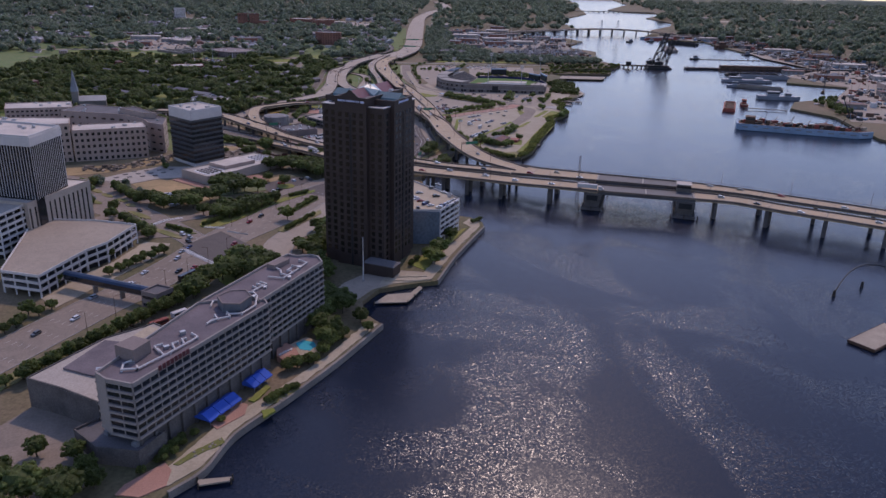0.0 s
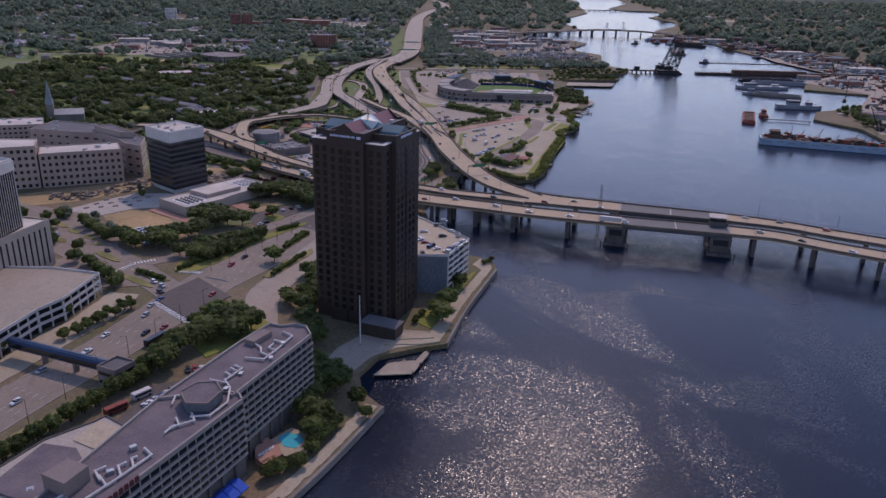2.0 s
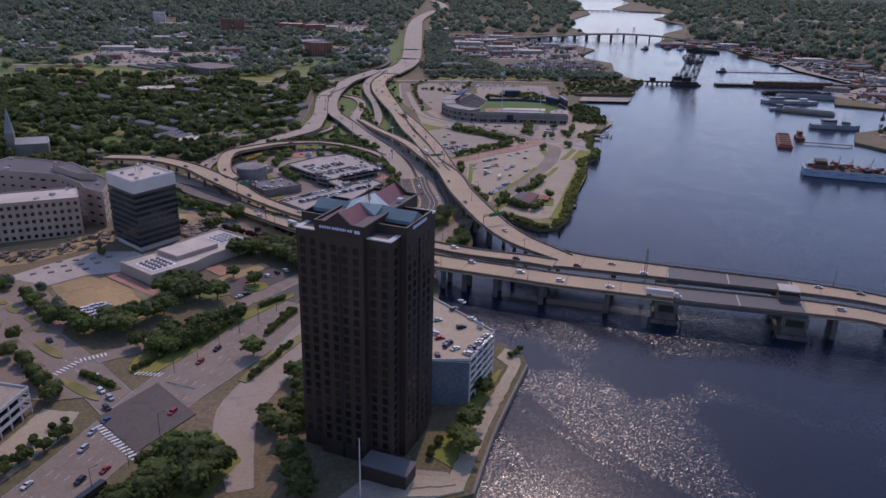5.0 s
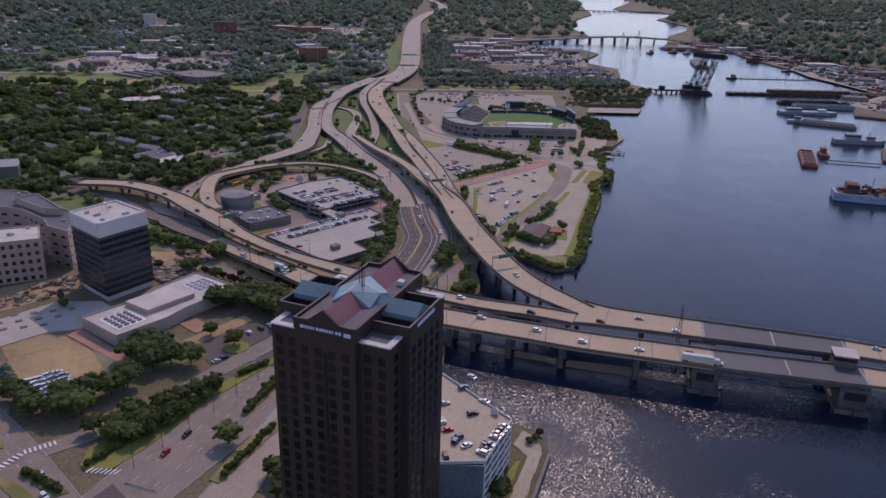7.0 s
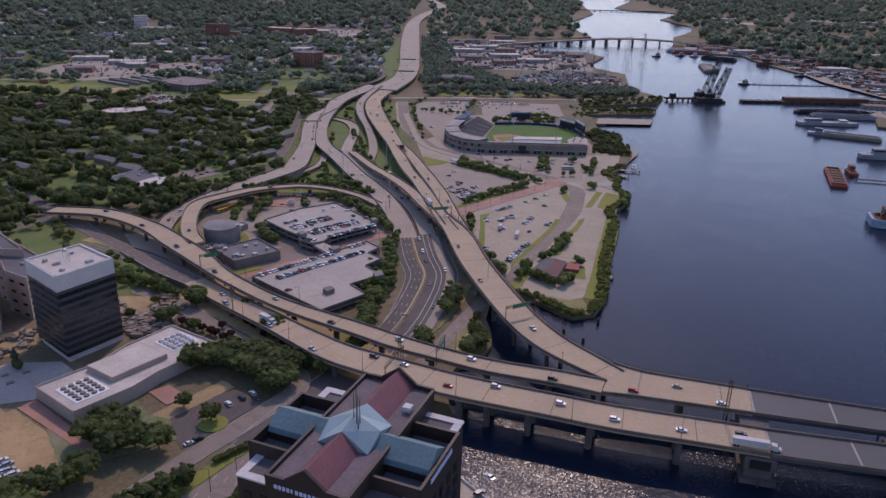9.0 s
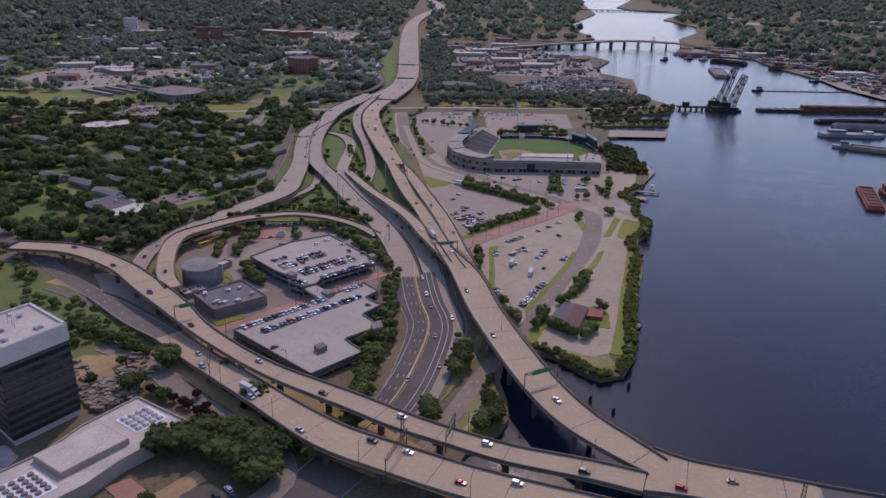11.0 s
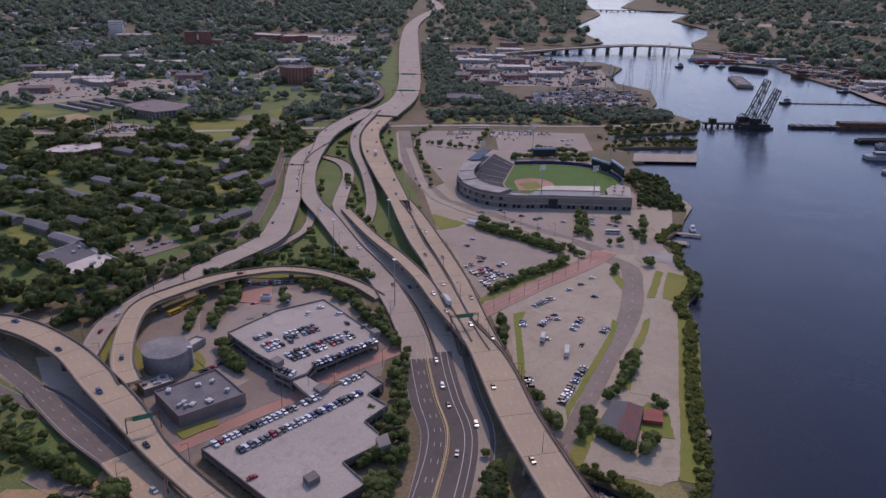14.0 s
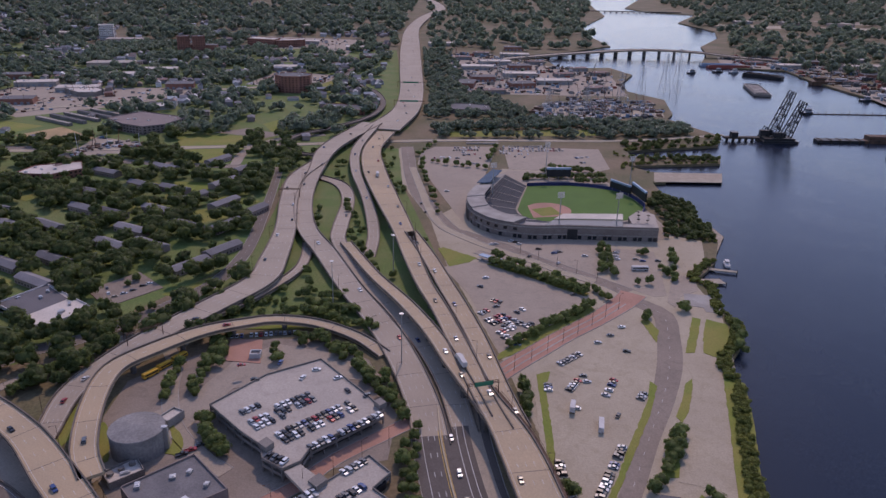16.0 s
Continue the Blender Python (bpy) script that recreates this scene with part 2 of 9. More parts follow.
for key in ("leaf", "leaf_hazed", "leaf_red", "scrub"):      # thin leaves let light through
    nt = M[key].node_tree
    b, out = nt.nodes["Principled BSDF"], nt.nodes["Material Output"]
    tr, mx = nt.nodes.new("ShaderNodeBsdfTranslucent"), nt.nodes.new("ShaderNodeMixShader")
    nt.links.new(b.inputs["Base Color"].links[0].from_socket, tr.inputs["Color"])
    mx.inputs[0].default_value = 0.6
    nt.links.new(b.outputs[0], mx.inputs[1]), nt.links.new(tr.outputs[0], mx.inputs[2]), nt.links.new(mx.outputs[0], out.inputs["Surface"])
M["bark"] = material("tree_bark", (0.12, 0.09, 0.065), 0.9, spread=0.3, size=0.5, fine=0.2)
M["pool"] = material("pool_water", (0.06, 0.42, 0.50), 0.1, spread=0.06, size=3, fine=0.8)
M["blue_cloth"] = material("blue_awning_cloth", (0.03, 0.09, 0.42), 0.8, spread=0.15, size=1, fine=0.4)
M["rubber"] = material("tyre_rubber", (0.02, 0.02, 0.02), 0.9, spread=0.2)
M["car_glass"] = glass_material("car_glass", (0.015, 0.017, 0.02), 0.1)
M["sign_green"] = material("green_sign_sheet", (0.03, 0.17, 0.10), 0.6, spread=0.1)
M["roof_shingle"] = material("grey_shingles", (0.20, 0.185, 0.185), 0.9, spread=0.2, size=2, fine=0.5, objects=0.3)
M["house_wall"] = material("brick_and_siding_wall", (0.33, 0.25, 0.21), 0.9, spread=0.2, size=2, fine=0.4, objects=0.3)
M["red_paint"] = material("red_oxide_paint", (0.30, 0.07, 0.05), 0.7, spread=0.3, size=1.5, fine=0.5)
M["blue_paint"] = material("faded_blue_hull_paint", (0.24, 0.33, 0.43), 0.6, spread=0.2, size=3, fine=0.8)
M["grey_paint"] = material("grey_ship_paint", (0.22, 0.23, 0.25), 0.6, spread=0.2, size=3, fine=0.8)
M["yellow_paint"] = material("yellow_paint", (0.65, 0.36, 0.04), 0.5, spread=0.1)


def junk_material():
    """Scrap, sheds and crates: each piece has a dull colour of its own."""
    m = material("yard_clutter", (0.2, 0.19, 0.18), 0.85, spread=0.25, size=1, fine=0.6)
    N, L = m.node_tree.nodes, m.node_tree.links
    geo, ramp = N.new("ShaderNodeNewGeometry"), N.new("ShaderNodeValToRGB")
    ramp.color_ramp.interpolation = "CONSTANT"
    e = ramp.color_ramp.elements
    e[0].color, e[1].color, e[1].position = (0.13, 0.075, 0.05, 1), (0.06, 0.06, 0.062, 1), 0.24
    for at, c in ((0.42, (0.22, 0.2, 0.18)), (0.58, (0.3, 0.25, 0.2)), (0.7, (0.14, 0.2, 0.26)), (0.8, (0.5, 0.48, 0.46)), (0.9, (0.24, 0.07, 0.05)), (0.95, (0.1, 0.13, 0.09))):
        k = e.new(at)
        k.color = (*c, 1)
    L.new(geo.outputs["Random Per Island"], ramp.inputs[0])
    L.new(ramp.outputs[0], N["Hue/Saturation/Value"].inputs["Color"])
    return m


def roofs_material():
    m = material("far_house_colours", (0.25, 0.23, 0.22), 0.9, spread=0.15, size=1, fine=0.6)
    N, L = m.node_tree.nodes, m.node_tree.links
    geo, ramp = N.new("ShaderNodeNewGeometry"), N.new("ShaderNodeValToRGB")
    ramp.color_ramp.interpolation = "CONSTANT"
    e = ramp.color_ramp.elements
    e[0].color, e[1].color, e[1].position = (0.24, 0.22, 0.22, 1), (0.38, 0.36, 0.35, 1), 0.3
    for at, c in ((0.6, (0.14, 0.125, 0.125)), (0.78, (0.28, 0.2, 0.17)), (0.9, (0.55, 0.53, 0.5))):
        k = e.new(at)
        k.color = (*c, 1)
    L.new(geo.outputs["Random Per Island"], ramp.inputs[0])
    L.new(ramp.outputs[0], N["Hue/Saturation/Value"].inputs["Color"])
    return m


M["junk"] = junk_material()
M["far_house"] = roofs_material()
M["crown_glass"] = glass_material("grey_blue_panel", (0.13, 0.15, 0.17), 0.4)

# ---- builders ----
GROUND = 2.5


def make(name, verts, faces, mat, parent=None, label="", smooth=False):
    me = bpy.data.meshes.new(name)
    me.from_pydata([tuple(v) for v in verts], [], [tuple(f) for f in faces])
    me.materials.append(mat)
    if smooth:
        me.shade_smooth()
    ob = new(name, me)
    if parent:
        ob.parent = parent
    if label:
        ob["label"] = label
    return ob


class Geo:
    """Vertices and faces gathered into one mesh."""

    def __init__(self):
        self.v, self.f = [], []

    def box(self, x0, y0, z0, x1, y1, z1, m=None):
        n = len(self.v)
        c = [Vector((x, y, z)) for z in (z0, z1) for x, y in ((x0, y0), (x1, y0), (x1, y1), (x0, y1))]
        self.v += [m @ p for p in c] if m else c
        self.f += [tuple(n + i for i in q) for q in ((3, 2, 1, 0), (4, 5, 6, 7), (0, 1, 5, 4), (1, 2, 6, 5), (2, 3, 7, 6), (3, 0, 4, 7))]
        return self

    def prism(self, poly, z0, z1, m=None):
        n, k = len(self.v), len(poly)
        area = sum(poly[i][0] * poly[(i + 1) % k][1] - poly[(i + 1) % k][0] * poly[i][1] for i in range(k))
        if area < 0:
            poly = poly[::-1]
        c = [Vector((x, y, z)) for z in (z0, z1) for x, y in poly]
        self.v += [m @ p for p in c] if m else c
        self.f += [tuple(n + i for i in range(k - 1, -1, -1)), tuple(n + k + i for i in range(k))]
        self.f += [(n + i, n + (i + 1) % k, n + k + (i + 1) % k, n + k + i) for i in range(k)]
        return self

    def tube(self, a, b, r0, r1=None, sides=8):
        a, b = Vector(a), Vector(b)
        r1 = r0 if r1 is None else r1
        q = (b - a).to_track_quat("Z", "Y")
        n = len(self.v)
        for p, r in ((a, r0), (b, r1)):
            self.v += [p + q @ Vector((r * math.cos(i * math.tau / sides), r * math.sin(i * math.tau / sides), 0)) for i in range(sides)]
        self.f += [(n + i, n + (i + 1) % sides, n + sides + (i + 1) % sides, n + sides + i) for i in range(sides)]
        self.f += [tuple(n + i for i in range(sides - 1, -1, -1)), tuple(n + sides + i for i in range(sides))]
        return self

    def quad(self, *ps):
        n = len(self.v)
        self.v += [Vector(p) for p in ps]
        self.f.append(tuple(range(n, n + len(ps))))
        return self

    def out(self, name, mat, parent=None, label="", smooth=False):
        return make(name, self.v, self.f, mat, parent, label, smooth)


def thing(name, label, category, group="", kind="", m=None):
    e = new(name)
    e.empty_display_size = 1
    if m is not None:
        e.matrix_basis = m
    return tagged(e, label, category, group, kind)


def smooth_line(rows, step=6.0):
    """A smooth line through rows of numbers, with a sample about every step metres."""
    P = [np.array(r, float) for r in rows]
    P = [2 * P[0] - P[1]] + P + [2 * P[-1] - P[-2]]
    out = []
    for a, b, c, d in zip(P, P[1:], P[2:], P[3:]):
        n = max(1, int(np.linalg.norm((c - b)[:2]) / step))
        for k in range(n):
            u = k / n
            out.append(0.5 * (2 * b + (c - a) * u + (2 * a - 5 * b + 4 * c - d) * u * u + (3 * b - a - 3 * c + d) * u ** 3))
    out.append(P[-2])
    return np.array(out)


def sides_of(line):
    """Left-hand unit normals along a line."""
    d = np.gradient(line[:, :2], axis=0)
    d /= np.linalg.norm(d, axis=1)[:, None] + 1e-9
    return np.c_[-d[:, 1], d[:, 0]]


def strip(g, line, nrm, o0, o1, z0, z1):
    """A closed bar along a line between the sideways offsets o0 < o1 and the heights z0 < z1 (both may be arrays)."""
    n, k = len(g.v), len(line)
    o0, o1 = np.broadcast_to(o0, k), np.broadcast_to(o1, k)
    for i in range(k):
        p, s = line[i], nrm[i]
        for o, z in ((o0[i], z0), (o1[i], z0), (o1[i], z1), (o0[i], z1)):
            g.v.append(Vector((p[0] + s[0] * o, p[1] + s[1] * o, p[2] + z)))
    for i in range(k - 1):
        a, b = n + 4 * i, n + 4 * i + 4
        g.f += [(a + j, a + (j + 1) % 4, b + (j + 1) % 4, b + j) for j in range(4)]
    g.f += [(n + 3, n + 2, n + 1, n), tuple(n + 4 * k - 4 + j for j in range(4))]


def inside(x, y, poly):
    c, j = False, len(poly) - 1
    for i in range(len(poly)):
        (xi, yi), (xj, yj) = poly[i], poly[j]
        if (yi > y) != (yj > y) and x < (xj - xi) * (y - yi) / (yj - yi) + xi:
            c = not c
        j = i
    return c


TAKEN = []          # roads, lots and buildings on which no tree grows: polygons and discs along lines


BOUNDS = []


def free_spot(x, y, gap=3.0):
    for kind, data in TAKEN[len(BOUNDS):]:
        p = np.array(data if kind == "poly" else data[0][:, :2], float)
        w = 0.0 if kind == "poly" else data[1]
        BOUNDS.append((p[:, 0].min() - w, p[:, 1].min() - w, p[:, 0].max() + w, p[:, 1].max() + w))
    for (kind, data), (x0, y0, x1, y1) in zip(TAKEN, BOUNDS):
        if x < x0 - gap or x > x1 + gap or y < y0 - gap or y > y1 + gap:
            continue
        if kind == "poly":
            if inside(x, y, data):
                return False
        else:
            line, half = data
            if np.min((line[:, 0] - x) ** 2 + (line[:, 1] - y) ** 2) < (half + gap) ** 2:
                return False
    return True


def road(name, rows, mat, label, kind="structure", raised=True, barrier=True, piers=30.0, dashes=1, thick=1.5, category="road",
         edge_paint=True, yellow=False, skip=(), column=1.1, stations=()):
    """rows: x, y, z, width. A deck on columns where it is raised, a thin bed where it lies on the ground."""
    line = smooth_line(rows)
    nrm, half = sides_of(line), line[:, 3] / 2
    root = thing(name, label, category, kind=kind)
    g = Geo()
    strip(g, line, nrm, -half, half, -thick if raised else -0.4, 0)
    g.out("roadway", mat, root)
    if barrier:
        for s in (-1, 1):
            g = Geo()
            if s > 0:
                strip(g, line, nrm, half - 0.1, half + 0.45, -0.5 if raised else -0.3, 0.95)
            else:
                strip(g, line, nrm, -half - 0.45, -half + 0.1, -0.5 if raised else -0.3, 0.95)
            g.out("parapet", M["parapet"], root)
    # lane lines
    d = np.r_[0, np.cumsum(np.linalg.norm(np.diff(line[:, :2], axis=0), axis=1))]
    if dashes:
        g = Geo()
        fine = np.array([[np.interp(s, d, line[:, k]) for k in range(4)] for s in np.arange(0, d[-1], 3.0)])
        fn = sides_of(fine)
        for k in range(1, dashes + 1):
            for i in range(0, len(fine) - 1, 4):
                o = (k / (dashes + 1) - 0.5) * (fine[i, 3] - 3.0)
                seg = slice(i, i + 2)
                strip(g, fine[seg], fn[seg], o - 0.09, o + 0.09, 0.0, 0.03)
        if g.v:
            g.out("lane_marking", M["paint_white"], root)
    if edge_paint:
        for s, mt in ((1, M["paint_white"]), (-1, M["paint_yellow"] if yellow else M["paint_white"])):
            g = Geo()
            strip(g, line, nrm, s * (half - 1.4) - 0.09, s * (half - 1.4) + 0.09, 0.0, 0.03)
            g.out("edge_line", mt, root)
    if raised and piers:
        g = Geo()
        for s in np.arange(piers * 0.4, d[-1] - 1, piers):
            fine = np.array([[np.interp(s + q, d, line[:, k]) for k in range(4)] for q in (0.0, 0.35)])
            strip(g, fine, sides_of(fine), -fine[:, 3] / 2 + .1, fine[:, 3] / 2 - .1, -.05, .02)
        g.out("expansion_joint", M["parapet"], root, "dark joint across the roadway")
        run = [float(d[np.argmin(abs(line[:, 0] - q))]) for q in stations] or np.arange(piers * 0.4, d[-1], piers)
        for s in run:
            x, y, z, w = [float(np.interp(s, d, line[:, k])) for k in range(4)]
            i = int(np.argmin(abs(d - s)))
            if z < 6.5 or any(abs(x - a) < r and abs(y - b) < r for a, b, r in skip):
                continue
            a = math.atan2(nrm[i][1], nrm[i][0])
            m = Matrix.Translation((x, y, 0)) @ Matrix.Rotation(a, 4, "Z")
            bent = Geo()
            n = 2 if w > 13 else 1
            if column > 2:
                bent.box(-w * .34, -1.3, -3, w * .34, 1.3, z - thick - 1.3, m)
            for q in () if column > 2 else ([-w * 0.28, w * 0.28] if n == 2 else [0]):
                bent.tube(m @ Vector((q, 0, -2.5)), m @ Vector((q, 0, z - thick - 1.3)), column if n == 2 else column * 1.3, sides=10)
            bent.prism([(-w * 0.46, -0.8), (w * 0.46, -0.8), (w * 0.46, 0.8), (-w * 0.46, 0.8)], z - thick - 1.4, z - thick - 0.02, m)
            bent.out("pier", M["pier"], root)
    TAKEN.append(("line", (line, float(half.max()))))
    return root, line

# ---- river, land and shores ----
quay = [(-420, -700), (-170, -700), (-125, 100), (-84, 200), (-76, 212), (-71, 233), (-57, 258), (-41, 289), (-25, 325), (-34, 336), (-37, 351),
        (-30, 367), (-11, 376), (1, 380), (12, 420), (31, 474), (30, 485), (22, 494), (4, 500), (-14, 515), (-10, 560), (-14, 598), (-8, 611)]
spit = [(3, 620), (8, 627), (12, 635), (13, 648), (11, 668), (15, 690), (30, 700), (41, 695), (54, 678), (62, 671), (75, 675), (87, 696), (103, 755), (116, 801),
        (128, 840), (130, 866), (143, 885), (155, 910), (152, 935), (160, 970), (152, 984), (175, 1014)]
docks = [(192, 1055), (196, 1094), (194, 1115), (200, 1150), (185, 1187), (186, 1219), (200, 1221), (203, 1257), (195, 1259), (176, 1280), (282, 1295),
         (291, 1319), (189, 1320), (192, 1343), (309, 1376), (331, 1426), (307, 1485), (293, 1525), (311, 1560), (331, 1667), (291, 1736)]
upriver = [(302, 1818), (345, 1915), (320, 2000), (231, 1977), (216, 2019), (209, 2123), (274, 2222), (405, 2353), (397, 2582), (427, 2812),
           (588, 3232), (631, 3627), (720, 4300), (900, 6500), (-6500, 6500), (-6500, -700)]
LAND = quay + spit + docks + upriver
far_bank = [(520, -700), (470, 300), (480, 500), (520, 700), (470, 800), (485, 929), (455, 986), (483, 1039), (572, 1086), (636, 1199), (557, 1237), (598, 1323),
            (700, 1406), (690, 1600), (664, 1868), (672, 2000), (571, 2033), (531, 2082), (598, 2239), (632, 2377), (746, 2575), (804, 2756)]
far_bank_upper = [(781, 3026), (950, 3363), (793, 3476), (760, 3640), (1000, 4300), (1200, 6500), (6500, 6500), (6500, -700)]
BANK = far_bank + far_bank_upper


def land(name, poly, label):
    g = Geo().prism(poly, -4.0, GROUND)
    return tagged(g.out(name, M["soil"]), label, "ground", kind="structure")


land("ground", LAND, "flat town ground with dry grass and soil beside the river")
land("ground_east", BANK, "flat wooded ground across the river")
g = Geo()
n = 24
xs, ys = np.linspace(-900, 6500, n), np.linspace(-900, 6500, n)
g.v = [Vector((x, y, 0)) for y in ys for x in xs]
g.f = [(j * n + i, j * n + i + 1, (j + 1) * n + i + 1, (j + 1) * n + i) for j in range(n - 1) for i in range(n - 1)]
tagged(g.out("water", M["water"]), "dark rippled tidal river with sun glitter", "water", kind="structure")


def ledge(name, pts, w, z, mat, label):
    """A kerb, wall or walk along a line on the ground."""
    line = smooth_line([(x, y, 0, w) for x, y in pts], 4)
    g = Geo()
    strip(g, line, sides_of(line), -w / 2, w / 2, -3.5, z)
    return tagged(g.out(name, mat), label, "wall", kind="structure")


ledge("quay_wall", quay[3:9], 1.2, 2.9, M["dark_concrete"], "stained concrete quay wall along the river walk")
ledge("quay_wall_2", [(1, 380), (12, 420), (31, 474)], 1.2, 2.9, M["dark_concrete"], "stained concrete quay wall below the tower garden")


LAYER = [0]


def patch(name, poly, mat, label, z=0.06, category="ground", taken=True):
    LAYER[0] += 1
    z += 0.004 * LAYER[0]
    if mat in (M["dry"], M["verge"], M["dirt"], M["gravel"], M["grass"]):      # ragged edges on unpaved ground
        P = []
        for (xa, ya), (xb, yb) in zip(poly, poly[1:] + poly[:1]):
            n = max(1, int(math.hypot(xb - xa, yb - ya) / 1.5))
            wob = min(.9, n * .12)
            for i in range(n):
                x, y = xa + (xb - xa) * i / n, ya + (yb - ya) * i / n
                k = math.sin(math.pi * i / n) * wob
                P.append((x + k * noise.noise(Vector((x / 3.5, y / 3.5, 1))), y + k * noise.noise(Vector((x / 3.5, y / 3.5, 7)))))
        poly = P
    g = Geo().prism(poly, GROUND - 0.3, GROUND + z)
    if taken:
        TAKEN.append(("poly", poly))
    return tagged(g.out(name, mat), label, category, kind="structure")


def lane(name, rows, mat, label, z=0.1, category="road", dashes=0, paint=False, kerb=True):
    rows = [(x, y, GROUND + z, w) for x, y, w in rows]
    root, line = road(name, rows, mat, label, raised=False, barrier=False, dashes=dashes, edge_paint=paint, category=category)
    if kerb:
        nrm, half = sides_of(line), line[:, 3] / 2
        for s in (-1, 1):
            g = Geo()
            strip(g, line, nrm, s * half - 0.2, s * half + 0.2, -0.3, 0.14)
            g.out("kerb", M["concrete"], root)
    return root


# ---- raised roads and the river bridge ----
deck_near = [(-167, 707, 5.9, 14), (-140, 678, 8.0, 14), (-118, 656, 9.7, 14.5), (-100, 638, 11, 15),
             (-87, 625, 11.7, 16), (-65, 606, 12.3, 18), (-37, 590, 13, 18.5), (-12, 577, 13.5, 18.5), (12, 567, 14, 18), (35, 559, 14, 18), (57, 551, 14, 18), (90, 542, 14, 18),
             (117, 534.5, 14, 18)]
deck_near_b = [(183, 519.5, 14, 18), (210, 511, 14, 16), (236, 493, 14, 16), (285, 464, 14, 16), (360, 415, 14, 16), (480, 330, 13, 16)]
deck_mid = [(-310, 829, 9, 15), (-265, 818, 11, 15), (-224, 790, 12, 14), (-193, 757, 12, 16), (-170, 731, 12, 15), (-150, 706, 12, 11), (-130, 685, 12.3, 10), (-113, 669, 12.6, 10), (-97, 656, 13, 10.5),
            (-80, 645, 13, 11.5), (-56, 630, 13, 12), (-39, 618.5, 13, 12), (-17, 606, 13.3, 11), (8, 593.5, 13.6, 11.5), (39, 583, 14, 12), (58, 575.5, 14, 12.5)]
deck_far = [(62, 584, 14.03, 29), (76, 578.5, 14, 23), (105, 570, 14, 21), (122, 565, 14, 20)]
deck_far_b = [(188, 547, 14, 17), (221, 534, 14, 15), (249, 517, 14, 15), (300, 488, 14, 15), (370, 440, 14, 15), (480, 360, 13, 15)]
east_viaduct = [(-86, 1390, 10.5, 21), (-97, 1302, 11.5, 19), (-90, 1218, 12, 22), (-74, 1129, 12.5, 20), (-58, 1050, 12.5, 16), (-51, 1000, 12.5, 12), (-42, 951, 12.5, 10.5),
                (-32.5, 914, 12.5, 10), (-24, 875, 12.5, 10.5), (-13.5, 822, 13, 11.5), (-4, 790, 13, 16), (1, 765, 13.3, 18), (8, 722, 13.6, 18), (25, 655, 14, 18),
                (39, 620, 14, 18), (55, 598, 14, 16), (66, 585, 14, 13)]
east_twin = [(-52, 1046, 12.5, 9), (-39.5, 1000, 12.5, 10), (-28.5, 951, 12.5, 11), (-20, 914, 12.5, 11), (-12, 875, 12.5, 10.5), (-3.5, 820, 12.8, 9.5),
             (3, 790, 12.8, 8)]
loop_ramp = [(-178, 757, 12, 10), (-189, 776, 12, 11), (-199, 811, 12, 11), (-201, 842, 12, 11.5), (-188, 863, 11.5, 12), (-167, 885, 11, 11), (-144, 898, 10, 9.5),
             (-129, 904, 9, 9), (-105, 903, 7, 8.5), (-80, 890, 5, 8), (-64, 872, 4, 8)]
north_ramp = [(-216, 794, 3.2, 11), (-219, 831, 4.5, 13), (-208, 861, 6.5, 16), (-194, 886, 8, 17), (-172, 920, 9, 19), (-150, 961, 9, 20), (-148, 1000, 9, 19),
              (-150, 1060, 9, 16), (-159, 1133, 9, 15), (-162, 1200, 9, 16), (-148, 1260, 9, 16)]
spur = [(-177, 900, 8, 7), (-150, 939, 6.5, 7), (-131, 984, 4.5, 7), (-128, 1015, 3.4, 7), (-131, 1045, 2.8, 7)]
west_carriageway = [(-106, 1440, 9.5, 26), (-143, 1318, 9.5, 22), (-148, 1225, 9, 14), (-147, 1140, 8.5, 15), (-135, 1067, 8, 15), (-113, 1014, 7, 16),
                    (-90, 956, 6, 16), (-69, 911, 5, 17), (-53, 866, 4, 17), (-42, 822, 2.9, 17), (-38, 790, 2.55, 17)]
inner_carriageway = [(-151, 1226, 3, 11), (-122, 1198, 3, 12), (-109.5, 1150, 3.5, 11), (-109, 1077, 4.5, 12), (-106.5, 1042, 5, 11), (-87, 986, 5, 12), (-60, 927, 4.5, 14),
                     (-42, 886, 4, 13), (-29, 845, 3.1, 13), (-22, 800, 2.55, 12)]
link_ramp = [(-101, 1038, 6.0, 8), (-76, 972, 9, 8), (-54, 925, 11, 9), (-38, 885, 12.4, 9), (-28, 852, 12.9, 9), (-20, 826, 12.97, 7), (-12, 798, 13.02, 4)]
side_leg = [(-100, 1425, 10, 8), (-114, 1310, 10, 10), (-109, 1226, 9.5, 9), (-94, 1150, 8, 8), (-85, 1096, 6, 9), (-81, 1055, 4, 9), (-82, 1018, 2.8, 9)]
far_freeway = [(-92, 1410, 9, 45), (-66, 1530, 8, 36), (-60, 1683, 7, 36), (-65, 1916, 7, 40), (-71, 2255, 7, 42), (-70, 2632, 7, 36), (-36, 2992, 7, 34), (17, 3310, 7, 34),
               (9, 3600, 7, 34), (-30, 3900, 7, 34)]
LINES = {}
